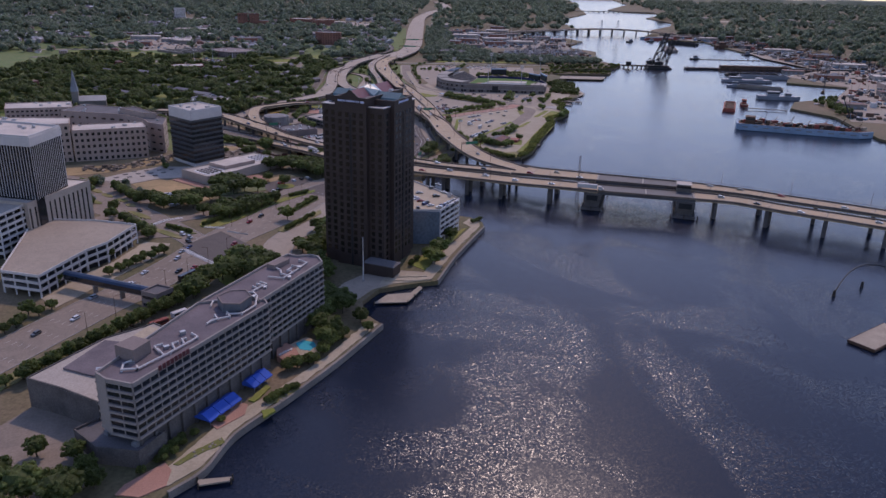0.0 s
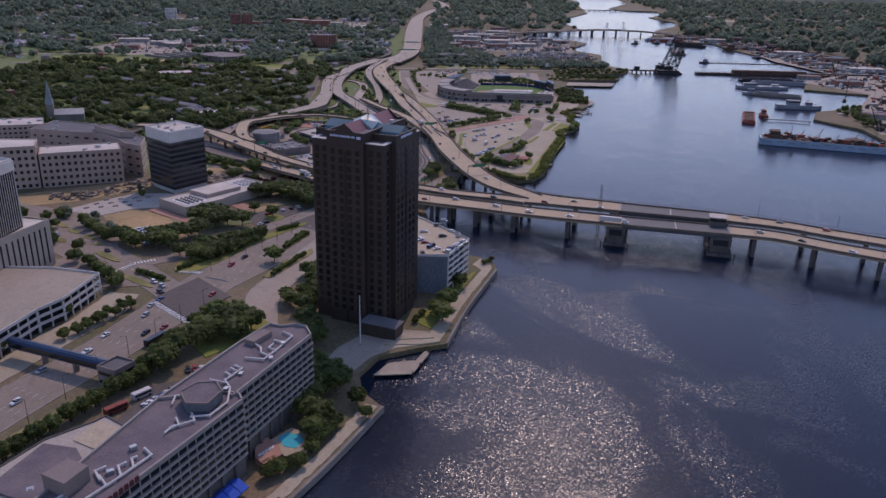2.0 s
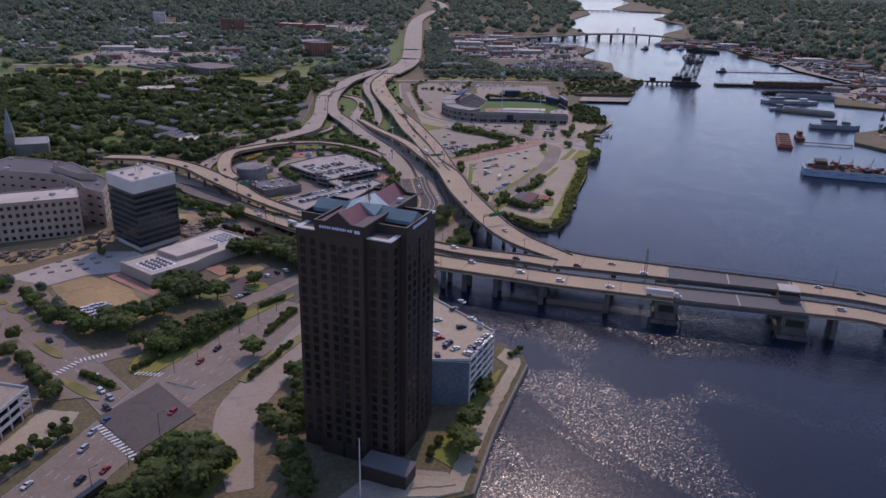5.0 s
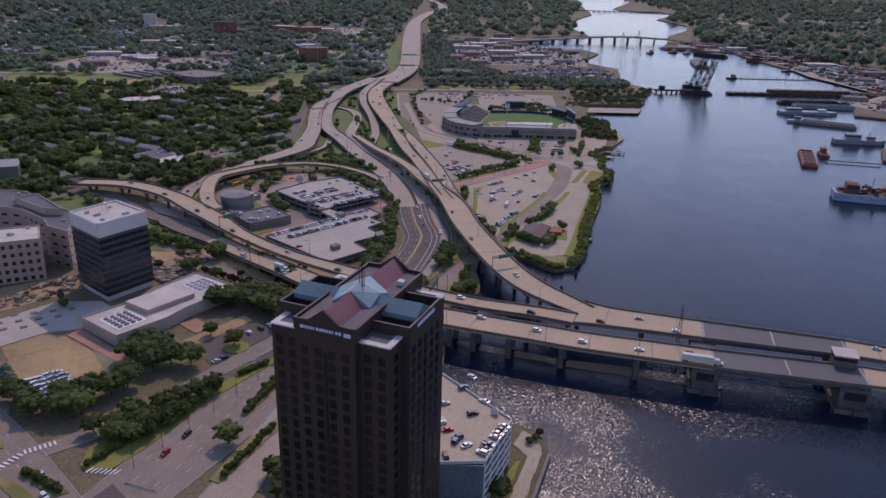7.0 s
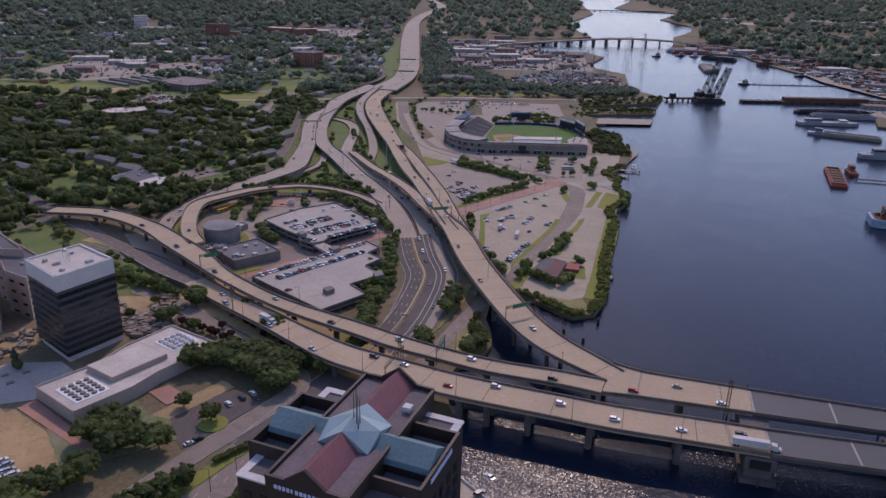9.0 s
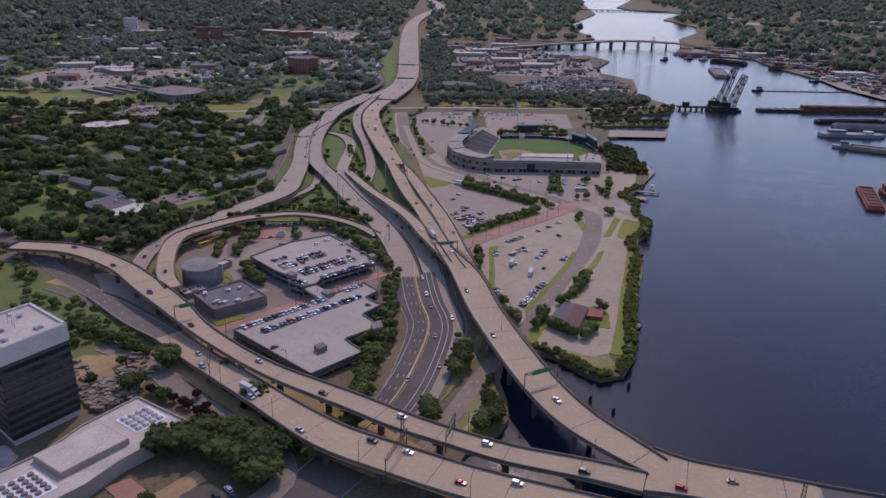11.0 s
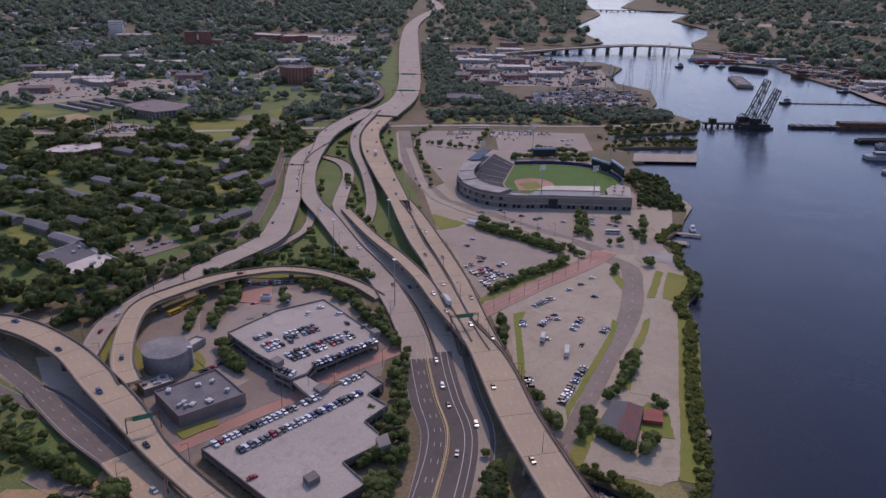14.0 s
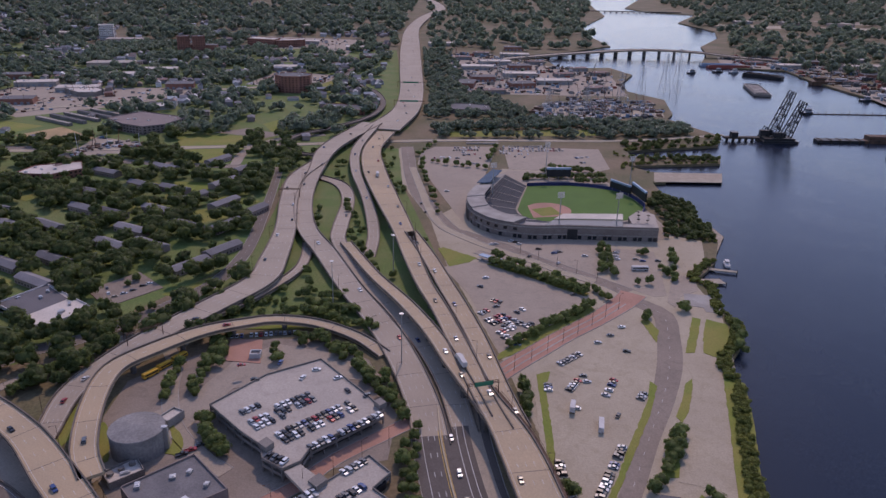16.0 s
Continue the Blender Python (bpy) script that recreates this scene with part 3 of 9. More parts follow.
for nm, rows, lanes, mat, lab in (
        ("bridge_approach", deck_near, 3, "deck", "tan concrete bridge approach with low stained parapets on round columns"),
        ("bridge_end", deck_near_b, 3, "deck", "tan concrete bridge deck over the river on heavy piers"),
        ("bridge_ramp", deck_mid, 2, "deck", "curving tan concrete ramp on round columns"),
        ("bridge_merge", deck_far, 4, "deck", "wide tan concrete bridge deck where two ramps merge"),
        ("bridge_end", deck_far_b, 3, "deck", "tan concrete bridge deck over the river on heavy piers"),
        ("viaduct", east_viaduct, 3, "deck", "long curving tan concrete motorway viaduct on columns"),
        ("viaduct", east_twin, 2, "deck", "narrow tan concrete viaduct beside a wider one"),
        ("loop_ramp", loop_ramp, 1, "deck", "tan concrete loop ramp curving round a parking garage"),
        ("ramp", north_ramp, 3, "deck_grey", "grey concrete raised ramp with two merging lanes"),
        ("ramp", spur, 1, "deck_grey", "narrow grey concrete ramp coming down to the ground"),
        ("freeway", west_carriageway, 3, "deck_grey", "grey concrete motorway carriageway on a bank"),
        ("freeway", inner_carriageway, 2, "deck_grey", "grey concrete motorway carriageway beside another"),
        ("link_ramp", link_ramp, 1, "deck", "slender tan concrete link ramp on columns"),
        ("ramp", side_leg, 1, "deck_grey", "narrow grey ramp descending beside the viaduct"),
        ("freeway", far_freeway, 7, "deck_grey", "wide straight grey motorway running to the horizon")):
    root, LINES[nm + str(len(LINES))] = road(nm, rows, M[mat], lab, dashes=lanes, piers=36 if "end" in nm or "merge" in nm else 30,
                                             skip=[(116, 548, 14), (186, 532, 16), (130, 548, 10)], column=2.1 if "end" in nm or "merge" in nm else 1.5 if "approach" in nm else 1.2,
                                             stations={"bridge_end5": range(206, 480, 26), "bridge_end3": range(206, 480, 26), "bridge_approach0": (-150, -130, -108, -90, -68, -45, -22, -5, 8, 25, 50, 81), "bridge_merge3": (92,)}.get(nm + str(len(LINES)), ()))

# steel-grid bascule leaves between the two big piers
for rows, lab in (([(117, 534.5, 14, 18), (183, 519.5, 14, 18)], "dark steel-grid bascule span of the near roadway"),
                  ([(122, 565, 14, 20), (188, 547, 14, 17)], "dark steel-grid bascule span of the far roadway")):
    root, _ = road("bascule_span", rows, M["grate"], lab, dashes=0, piers=0, thick=2.4, edge_paint=False, category="bridge")
    (x0, y0, z0, w0), (x1, y1, z1, w1) = rows
    d = Vector((x1 - x0, y1 - y0, 0)).normalized()
    s = Vector((-d.y, d.x, 0))
    mid = (Vector((x0, y0, 14)) + Vector((x1, y1, 14))) / 2
    g = Geo()
    for c, w in ((mid, 0.9), (Vector((x0, y0, 14)) + d * 0.6, 1.1), (Vector((x1, y1, 14)) - d * 0.6, 1.1)):
        n = len(g.v)
        a, b = c - s * (w0 / 2 - 1), c + s * (w0 / 2 - 1)
        g.quad(a - d * w / 2 + Vector((0, 0, .02)), a + d * w / 2 + Vector((0, 0, .02)), b + d * w / 2 + Vector((0, 0, .02)), b - d * w / 2 + Vector((0, 0, .02)))
    g.out("joint", M["concrete"], root, "pale steel joint")

# ---- streets and lots on the ground ----
lane("freeway_ground", [(-30, 822, 38), (-29, 795, 37), (-25, 760, 36), (-20, 728, 34), (-25.5, 690, 31), (-36.5, 650, 27), (-55, 612, 26), (-75, 577, 25), (-93, 540, 27)],
     M["dark_asphalt"], "dark asphalt motorway with white dashes and a double yellow line", dashes=0, z=0.12)
FREEWAY = [(-30, 822, GROUND + .12), (-29, 795, GROUND + .12), (-25, 760, GROUND + .12), (-20, 728, GROUND + .12), (-25.5, 690, GROUND + .12), (-36.5, 650, GROUND + .12), (-55, 612, GROUND + .12)]
for off, mt, wd, high, dash in ((-13.6, "paint_white", .13, .03, False), (-10.7, "paint_white", .13, .03, True), (-7.7, "paint_white", .13, .03, True), (-5.6, "paint_yellow", .13, .03, False), (-4.8, "tan_deck", .3, .85, False), (-4.0, "paint_yellow", .13, .03, False), (3.0, "paint_white", .16, .03, False), (6.4, "paint_white", .16, .03, False)):
    line = smooth_line(FREEWAY, 3)
    nr, g = sides_of(line), Geo()
    for i in range(0, len(line) - 1, 4 if dash else 1):
        strip(g, line[i:i + 2], nr[i:i + 2], off - wd, off + wd, 0, high)
    g.out("median_barrier" if high > .5 else "lane_marking", M[mt], bpy.data.objects["freeway_ground"])
line = smooth_line(FREEWAY, 6)
g = Geo()
strip(g, line, sides_of(line), 9.2, 14.6, -.2, .02)
g.out("hard_shoulder", M["lot"], bpy.data.objects["freeway_ground"], "pale concrete shoulder")
lane("riverside_drive", [(-89, 545, 28), (-100, 510, 34), (-113, 480, 34), (-130, 440, 30), (-141, 402, 28), (-153, 365, 26), (-168, 330, 26), (-182, 293, 26), (-205, 230, 26), (-240, 130, 26), (-330, -100, 26)],
     M["asphalt"], "wide grey asphalt riverside avenue with white lane marks", dashes=5, z=0.1)
lane("slip_road", [(-72, 530, 12), (-82, 490, 15), (-89, 458, 18), (-95, 430, 18), (-90, 405, 14), (-82, 380, 9)], M["lot"], "pale slip road beside planted islands", z=0.16)
lane("cross_street", [(-330, 598, 14), (-265, 541, 15), (-196, 484, 16), (-143, 431, 17)], M["asphalt"], "grey asphalt cross street with turning lanes", dashes=2, z=0.14)
lane("service_road", [(-172, 472, 9), (-154, 487, 9), (-138, 507, 9), (-120, 534, 9), (-107, 553, 10), (-93, 574, 10), (-84, 588, 10), (-86, 603, 10), (-97, 615, 10), (-112, 627, 10), (-143, 655, 10), (-170, 682, 10), (-200, 700, 9)], M["asphalt"], "pale narrow service road behind a planted strip", z=0.19)
lane("approach_road", [(-226, 761.5, 10), (-249, 782, 10), (-268, 800, 10), (-290, 822, 11), (-330, 858, 12), (-400, 912, 12), (-520, 990, 11)], M["street"], "grey asphalt road leading up to the bridge", dashes=1, z=0.22)
root, _ = road("approach_ramp", [(-229, 764, 2.75, 10), (-215, 752, 3.2, 14), (-190, 728, 4.5, 16), (-167.2, 707.2, 5.9, 14)], M["street"], "dark asphalt ramp rising to the bridge deck", dashes=2, piers=0, thick=3.0)
lane("merge_road", [(-262, 774, 5), (-245.7, 764.4, 5), (-225.6, 751, 5), (-207, 737, 5), (-196, 726, 4)], M["street"], "narrow grey slip road beside the bridge approach", z=0.25)
patch("approach_verge", [(-262, 790), (-258, 789), (-236, 770), (-225.7, 757), (-237.5, 764.5), (-252, 776), (-268, 782)], M["dirt"], "dry brown grass wedge between roads", z=.12)
patch("works_ground", [(-243, 796), (-226, 800), (-204, 778), (-190, 752), (-178, 730), (-206, 746), (-226, 768)], M["lot"], "pale bare ground beside the bridge approach", z=.1)
patch("ramp_bank", [(-219, 822), (-211, 828), (-204, 800), (-206, 785), (-216, 800)], M["grass"], "grass bank below the loop ramp", z=.15)
lane("side_ramp", [(-262, 832, 6), (-255.5, 841, 6), (-242, 856, 6), (-228, 873, 6), (-214, 892, 6), (-198, 916, 6)], M["lot"], "pale narrow road beside a row of young evergreens", z=.17)
lane("park_road", [(-40, 592, 9), (-32, 604, 9), (-19.6, 624, 9), (-12.5, 641, 9), (-3, 662, 9), (9, 686, 9), (28, 719, 9), (38.7, 742.6, 9), (51, 767.7, 9.5), (64.5, 796.4, 10), (81.5, 831, 12), (95.5, 865.5, 14), (104.5, 898, 14), (109.6, 927, 14), (98, 945, 13)],
     M["asphalt"], "patched grey asphalt riverside road", dashes=1, z=0.1, kerb=False)
lane("tram_street", [(-61, 1349, 14), (-50, 1196, 14), (-23, 1087, 13), (-6, 1066, 12), (22, 1040, 10), (44, 1015, 9), (70, 990, 9), (96, 960, 12)], M["asphalt"], "grey street beside light-rail tracks", dashes=1, z=0.12)
lane("tram_bed", [(-53, 1262, 7), (-51, 1244, 7), (-44, 1187, 7), (-38, 1137, 7), (-31, 1100, 8), (-24, 1080, 8), (-6, 1056, 8), (10, 1039, 8), (24, 1026, 8), (42, 1009, 8), (58, 992, 8), (77, 977, 9)], M["gravel"], "pale ballasted light-rail bed", z=0.2)
lane("tram_walk", [(-2, 1030, 7), (12, 1019, 7), (30, 1002, 7), (48, 985, 7), (68, 968, 7)], M["lot"], "pale paved walk along the tram line", z=0.16)
lane("north_street", [(-360, 770, 12), (-310, 825, 12), (-284, 848, 12), (-261, 874, 12), (-238, 890, 11), (-222, 908, 11), (-203, 933, 11), (-185, 964, 11), (-176, 1000, 10), (-174, 1050, 9), (-180, 1150, 8), (-188, 1250, 7)],
     M["street"], "grey asphalt neighbourhood street beside the ramp", dashes=1)
lane("rail_street", [(-600, 1290, 12), (-300, 1330, 12), (-35, 1379, 10), (197, 1393, 8), (336, 1432, 7)], M["gravel"], "pale gravel railway bed", z=0.3)
lane("brick_walk", [(-6, 848, 12), (10, 866, 13), (24, 880, 13), (43, 899, 13), (66, 920, 14), (88, 943, 16), (99, 958, 18)], M["brick_path"], "red brick promenade with lamp posts", z=0.2, category="path")
for k, off in enumerate((-2.2, 2.2)):
    line = smooth_line([(x + off * .7, y - off * .7, GROUND + .2) for x, y in ((-6, 848), (10, 866), (24, 880), (43, 899), (66, 920), (88, 943))], 5)
    g = Geo()
    strip(g, line, sides_of(line), -.45, .45, 0, .05 + .004 * k)
    g.out("pale_band", M["concrete"], bpy.data.objects["brick_walk"], "pale paved track band")
lane("brick_walk", [(-147, 716, 8), (-118, 743, 8), (-95, 763, 8), (-81, 781, 8), (-46, 811, 9)], M["brick_path"], "red brick walk beside a parking garage", z=0.08, category="path")
patch("neighbourhood_ground", [(-900, 800), (-420, 790), (-330, 860), (-262, 860), (-216, 935), (-178, 1000), (-176, 1240), (-60, 1440), (-100, 2200), (-1500, 2200)], M["town_grass"], "grassy gardens under the neighbourhood trees", z=0.0, taken=False)
patch("interchange_ground", [(-205, 900), (-150, 912), (-80, 908), (-50, 862), (-15, 862), (-30, 1010), (-62, 1200), (-70, 1340), (-180, 1345), (-172, 1200), (-168, 1020)], M["town_grass"], "rough grass between the ramps", z=0.0, taken=False)
patch("approach_ground", [(-330, 830), (-232, 770), (-150, 690), (-172, 690), (-215, 655), (-330, 720), (-420, 790)], M["town_grass"], "rough grass below the bridge approach", z=0.0, taken=False)
patch("harbour_ground", [(6, 700), (28, 704), (60, 690), (82, 705), (98, 757), (112, 803), (124, 842), (140, 890), (148, 930), (146, 985), (168, 1016), (180, 1058), (160, 1068), (150, 1110), (150, 1180), (130, 1255), (40, 1262), (-5, 1150), (-30, 1110), (-62, 1350), (-70, 1340), (-62, 1200), (-36, 1100), (-26, 1010), (2, 870), (16, 780), (14, 730)], M["gravel"], "worn grey paving between parking lots and river", z=.01, taken=False)
patch("loop_ground", [(-182, 768), (-196, 812), (-196, 845), (-180, 862), (-152, 884), (-128, 892), (-100, 891), (-72, 868), (-55, 815), (-58, 780), (-90, 772), (-120, 735), (-135, 706), (-150, 722), (-165, 745)], M["asphalt"], "grey asphalt yard inside the loop ramp", z=.01, taken=False)
patch("gravel_lot", [(24, 857), (33.5, 865.5), (51, 883.5), (75.4, 905), (98, 921), (99, 912), (86, 863), (78.5, 850), (75.5, 833), (52, 787), (43, 768), (33.5, 751), (25.5, 745), (21, 751), (16.5, 767), (18.5, 796), (21, 828)], M["gravel"], "worn pale parking lot with rows of cars")
patch("parking_lot", [(-29, 998), (-21, 1006), (1.8, 1011), (19, 994), (34, 984), (53, 961), (66, 950), (66, 938), (63, 933), (30, 908), (7, 883), (1, 876), (-12, 955), (-24, 988)], M["lot"], "pale asphalt parking lot half filled with cars")
patch("parking_lot_2", [(-6, 1061), (13, 1074), (47, 1060), (94, 1056), (94, 1043), (87, 1006), (80, 986), (61, 1003), (39, 1026.5), (15, 1047)], M["lot"], "pale asphalt parking lot before the stadium")
patch("parking_lot_3", [(-45, 1324), (-29, 1351), (43, 1355), (16, 1215), (-4, 1130), (-9, 1094), (-48, 1277)], M["lot"], "large pale parking lot with few cars")
patch("parking_lot_4", [(50, 1356), (160, 1349), (154, 1266), (130, 1250), (47, 1260)], M["lot"], "far pale parking lot full of cars")
patch("parking_lot_5", [(104, 1040), (134, 1034), (132, 1015), (121, 955), (112, 953), (91, 972)], M["lot"], "grey parking lot with buses")
patch("gravel_yard", [(114, 872), (119, 852), (107, 809.6), (92.7, 763), (84, 734), (72.4, 697), (64.4, 694.5), (53.5, 699), (39.5, 701.5), (29.7, 701.5), (34, 710), (43, 716.5), (51.4, 710.5), (63, 707.7), (72.8, 710.5), (78.5, 725), (83.3, 748), (83.6, 760), (69, 765.3), (81.7, 797), (95, 823), (104, 852), (104, 866)], M["gravel"], "pale gravel yard along the shore")
patch("old_slab", [(133.3, 958.7), (155, 955), (150, 930), (139, 931), (139.4, 937), (128.5, 941)], M["concrete"], "broken pale concrete slab by the water", z=.14)
patch("old_slab_2", [(135, 989), (150, 987), (145, 963.5), (130, 954), (121, 937), (118, 945)], M["lot"], "worn pale paving by the water", z=.12)
patch("foot_path", [(15.5, 850), (18.5, 850), (17, 821), (15, 795), (13.5, 772), (12, 772), (12.6, 796), (14.3, 821)], M["gravel"], "pale foot path beside the viaduct", z=.15)
for k, poly in enumerate(([(19, 853.5), (27, 857), (22, 839), (19, 796), (17, 767.4), (20, 753), (19.7, 733.3), (14.6, 745), (12, 762), (13.3, 796), (17, 822)], [(79.2, 847.6), (81.8, 842.4), (70.5, 815.6), (54.3, 784.4), (44.5, 765), (36.5, 750), (32.4, 740), (33.6, 752), (42.7, 767.7), (51.8, 787.3), (73, 829)], [(103, 850), (100, 840.5), (91, 819), (84.4, 809), (83, 814.4), (91, 829.6), (98, 845.7)],
                          [(127.4, 923.4), (132, 921), (114, 878.3), (108.4, 878.2)], [(135.6, 921), (146, 914), (143, 893), (130, 868), (118.9, 878.3), (127.3, 902.4)], [(73, 796), (81, 799), (70, 768), (62, 768)], [(93, 918), (98, 921), (101, 905), (95, 890)], [(-31, 1036), (-26.6, 1038.4), (-2, 1017.6), (-9, 1009), (-23.4, 1001)], [(4, 1006), (8, 1011), (40, 985), (56, 968), (69, 957), (66, 953), (50, 966), (34, 982)], [(8, 884), (1, 876), (-2, 868), (9, 875), (34, 899), (68, 931), (66, 938), (60, 932), (30, 906)], [(34, 708), (32, 703), (26, 709), (45, 745), (49, 742)],
                          [(122, 856), (130, 845), (120, 809), (104, 761), (88, 706), (80, 694), (73, 697), (85, 734), (93.5, 763), (108, 809.6)], [(60, 738), (72, 728), (80, 726), (83, 745), (76, 757)])):
    patch("grass_strip", poly, M["grass"], "green and yellow grass strip beside the gravel", z=.13, taken=False)
patch("verge_spit", [(6, 690), (29, 701), (39, 700), (53, 697.5), (64, 693), (72, 696), (75, 676), (62, 672), (54, 679), (41, 696), (30, 700.5)],
      M["verge"], "rough dry grass along the river bank", z=0.1, taken=False)
patch("dirt_lot", [(-232, 556), (-219, 570), (-207, 569.6), (-193, 558.6), (-163, 536), (-161, 526), (-171, 507), (-178, 503), (-207, 522)], M["dirt"], "bare tan dirt lot with parked cars")
for poly in ([(-197.5, 805), (-194, 808), (-187, 800), (-184, 790), (-181, 778), (-184.6, 776), (-192, 790)], [(-165, 808), (-163.5, 810), (-153, 795), (-150, 782), (-158, 784), (-157, 792), (-160, 800)]):
    patch("tank_lawn", poly, M["grass"], "small green lawn beside a round concrete tank", z=.2, taken=False)
patch("circle_lot", [(-136, 563), (-125, 583), (-111, 587), (-98, 577), (-124, 541), (-130, 550)], M["dark_asphalt"], "small dark asphalt car park with a planted island")
patch("orange_yard", [(-146, 565), (-121, 596), (-114, 590), (-137, 562)], M["dirt"], "tan paved forecourt", z=0.1)
patch("plaza", [(-262, 568), (-250, 586), (-230, 610), (-205, 612), (-196, 604), (-202, 577), (-218, 572.5), (-233, 557), (-245, 548)], M["roofdeck"], "pale stone plaza with dark planters", z=0.1)
patch("construction_site", [(-330, 590), (-250, 640), (-232, 650), (-205, 690), (-170, 690), (-172, 660), (-205, 655), (-230, 620), (-262, 588), (-300, 570)], M["dirt"], "bare construction ground with rubble")
patch("garage_yard", [(-190, 800), (-160, 830), (-145, 868), (-125, 885), (-75, 870), (-62, 845), (-100, 850), (-140, 838), (-155, 800), (-185, 760), (-192, 785)], M["lot"], "pale asphalt yard inside the loop ramp")
patch("lawn_island", [(-153, 463), (-154, 474), (-147, 483), (-134, 499), (-117, 522), (-93, 552), (-92, 547), (-117, 509), (-131, 476), (-140, 461), (-149, 459)], M["grass"], "green planted traffic island", z=0.25, taken=False)
patch("river_walk", [(-85, 203), (-77, 214), (-72, 235), (-58, 260), (-42, 291), (-27, 325), (-32, 327), (-47, 291), (-62, 264), (-78, 240), (-87, 216), (-92, 205)], M["gravel"], "tan paved river walk along the quay", z=0.12, category="path")
patch("river_walk_2", [(-2, 383), (9, 421), (28, 474), (28, 484), (22, 490), (17, 480), (22, 472), (4, 425), (-8, 388), (-28, 384), (-30, 372), (-11, 378)], M["gravel"], "tan paved river walk below the tower garden", z=0.12, category="path")
patch("tower_lawn", [(-6, 394), (3, 426), (20, 472), (13, 462), (2, 440), (-14, 402)], M["grass"], "mown lawn beside the river walk", z=0.1)
patch("hotel_court", [(-128, 300), (-120, 338), (-104, 345), (-90, 322), (-110, 280)], M["dark_asphalt"], "dark asphalt hotel forecourt with parked cars")
patch("side_lot", [(-170, 200), (-150, 250), (-118, 232), (-110, 205), (-140, 150)], M["asphalt"], "grey car park beside the hotel")
patch("stadium_ground", [(-6, 1130), (2, 1090), (17, 1056), (150, 1060), (160, 1090), (152, 1180), (130, 1245), (46, 1255), (10, 1200)], M["lot"], "paved apron round the stadium")
patch("tower_plaza", [(-53, 361), (-49, 374), (-40, 386), (-26, 394), (-8, 392), (-4, 384), (-22, 375), (-33, 366), (-40, 352), (-47, 352)], M["lot"], "dark paved plaza at the foot of the tower", z=0.08)
patch("civic_lot", [(-300, 486), (-250, 500), (-212, 470), (-196, 486), (-205, 520), (-240, 558), (-300, 580)], M["asphalt"], "grey car park with rows of trees", taken=False)
for k, (x, y, l, a) in enumerate(((-237, 524, 14, -40), (-222, 513, 12, -40), (-212, 502, 10, -40), (-238, 507, 13, -35), (-198, 481, 26, -38), (-168, 446, 30, -36), (-250, 535, 16, -40))):
    patch("lot_island", [(x + l * .5 * math.cos(u) * math.cos(radians(a)) - 2.6 * math.sin(u) * math.sin(radians(a)), y + l * .5 * math.cos(u) * math.sin(radians(a)) + 2.6 * math.sin(u) * math.cos(radians(a))) for u in [math.tau * i / 14 for i in range(14)]], M["verge"], "planted kerbed island in a car park", z=.3, taken=False)
patch("civic_lot_2", [(-222, 480), (-200, 478), (-168, 448), (-160, 440), (-178, 436), (-206, 440), (-225, 470)], M["asphalt"], "grey paved forecourt with planting", taken=False)
patch("mall_walk", [(-196, 345), (-188, 380), (-181, 396), (-176, 430), (-160, 428), (-158, 412), (-172, 370), (-184, 335)], M["gravel"], "pale paved walk beside a garage", taken=False)
patch("plaza_terrace", [(-28, 377), (-25, 389), (-5, 388), (-2, 381), (-11, 378)], M["gravel"], "tan stepped stone terrace at the water", z=.5)
patch("plaza_terrace_2", [(-24, 381), (-23, 389), (-6, 388), (-5, 384)], M["gravel"], "tan stepped stone terrace at the water", z=.9)
patch("island", [(-116 + 6.5 * math.cos(a * math.tau / 20), 559.5 + 6.5 * math.sin(a * math.tau / 20)) for a in range(20)], M["grass"], "round grass island in a small car park", z=.3)
patch("corner_lawn", [(-121, 380), (-113, 410), (-100, 415), (-86, 398), (-92, 378), (-106, 362)], M["grass"], "lawn with big trees at the avenue corner", z=.1, taken=False)
patch("avenue_bed", [(-176, 262), (-160, 300), (-140, 340), (-127, 372), (-121, 366), (-134, 335), (-154, 293), (-169, 258)], M["verge"], "planted strip along the avenue", z=.1, taken=False)
patch("dark_asphalt_jct", [(-151, 424), (-127, 401), (-112, 428), (-136, 452)], M["dark_asphalt"], "dark resurfaced street junction", z=.18)


def bars(a, b, n, l, w, angle):
    """Painted bars set side by side from a to b."""
    for i in range(n):
        u = i / (n - 1)
        m = pose(a[0] + (b[0] - a[0]) * u, a[1] + (b[1] - a[1]) * u, 0, rz=angle)
        tagged(Geo().box(-w / 2, -l / 2, GROUND + .1, w / 2, l / 2, GROUND + .47, m).out("crosswalk_bar", M["paint_bright"]), "white painted crosswalk bar", "marking", "crosswalk bars", "structure")


bars((-148, 418), (-124, 396), 15, 3.2, .8, -47)
bars((-125.2, 450.2), (-125.3, 450.3), 2, .6, 15, -20)
bars((-178, 471), (-169, 477), 7, 3.2, .8, 35)
bars((-184, 458), (-179, 469), 7, 3.2, .8, -114)
bars((-148, 460), (-137, 459), 7, 3.4, .5, -30)
patch("tower_bed", [(-174, 458), (-168, 461), (-150, 447), (-155, 444)], M["verge"], "planted bed at the street corner", z=.25, taken=False)
patch("museum_court", [(-153, 585), (-145, 591), (-133, 581), (-141, 574)], M["brick_path"], "orange brick forecourt beside the museum", z=.12)
patch("museum_walk", [(-206, 570), (-160, 536), (-157, 540), (-201, 577)], M["brick_path"], "red brick walk below the museum", z=.14)
patch("museum_yard", [(-194, 655), (-180, 672), (-163, 676), (-166, 650), (-177, 637)], M["lot"], "small paved yard behind the office", z=.08)
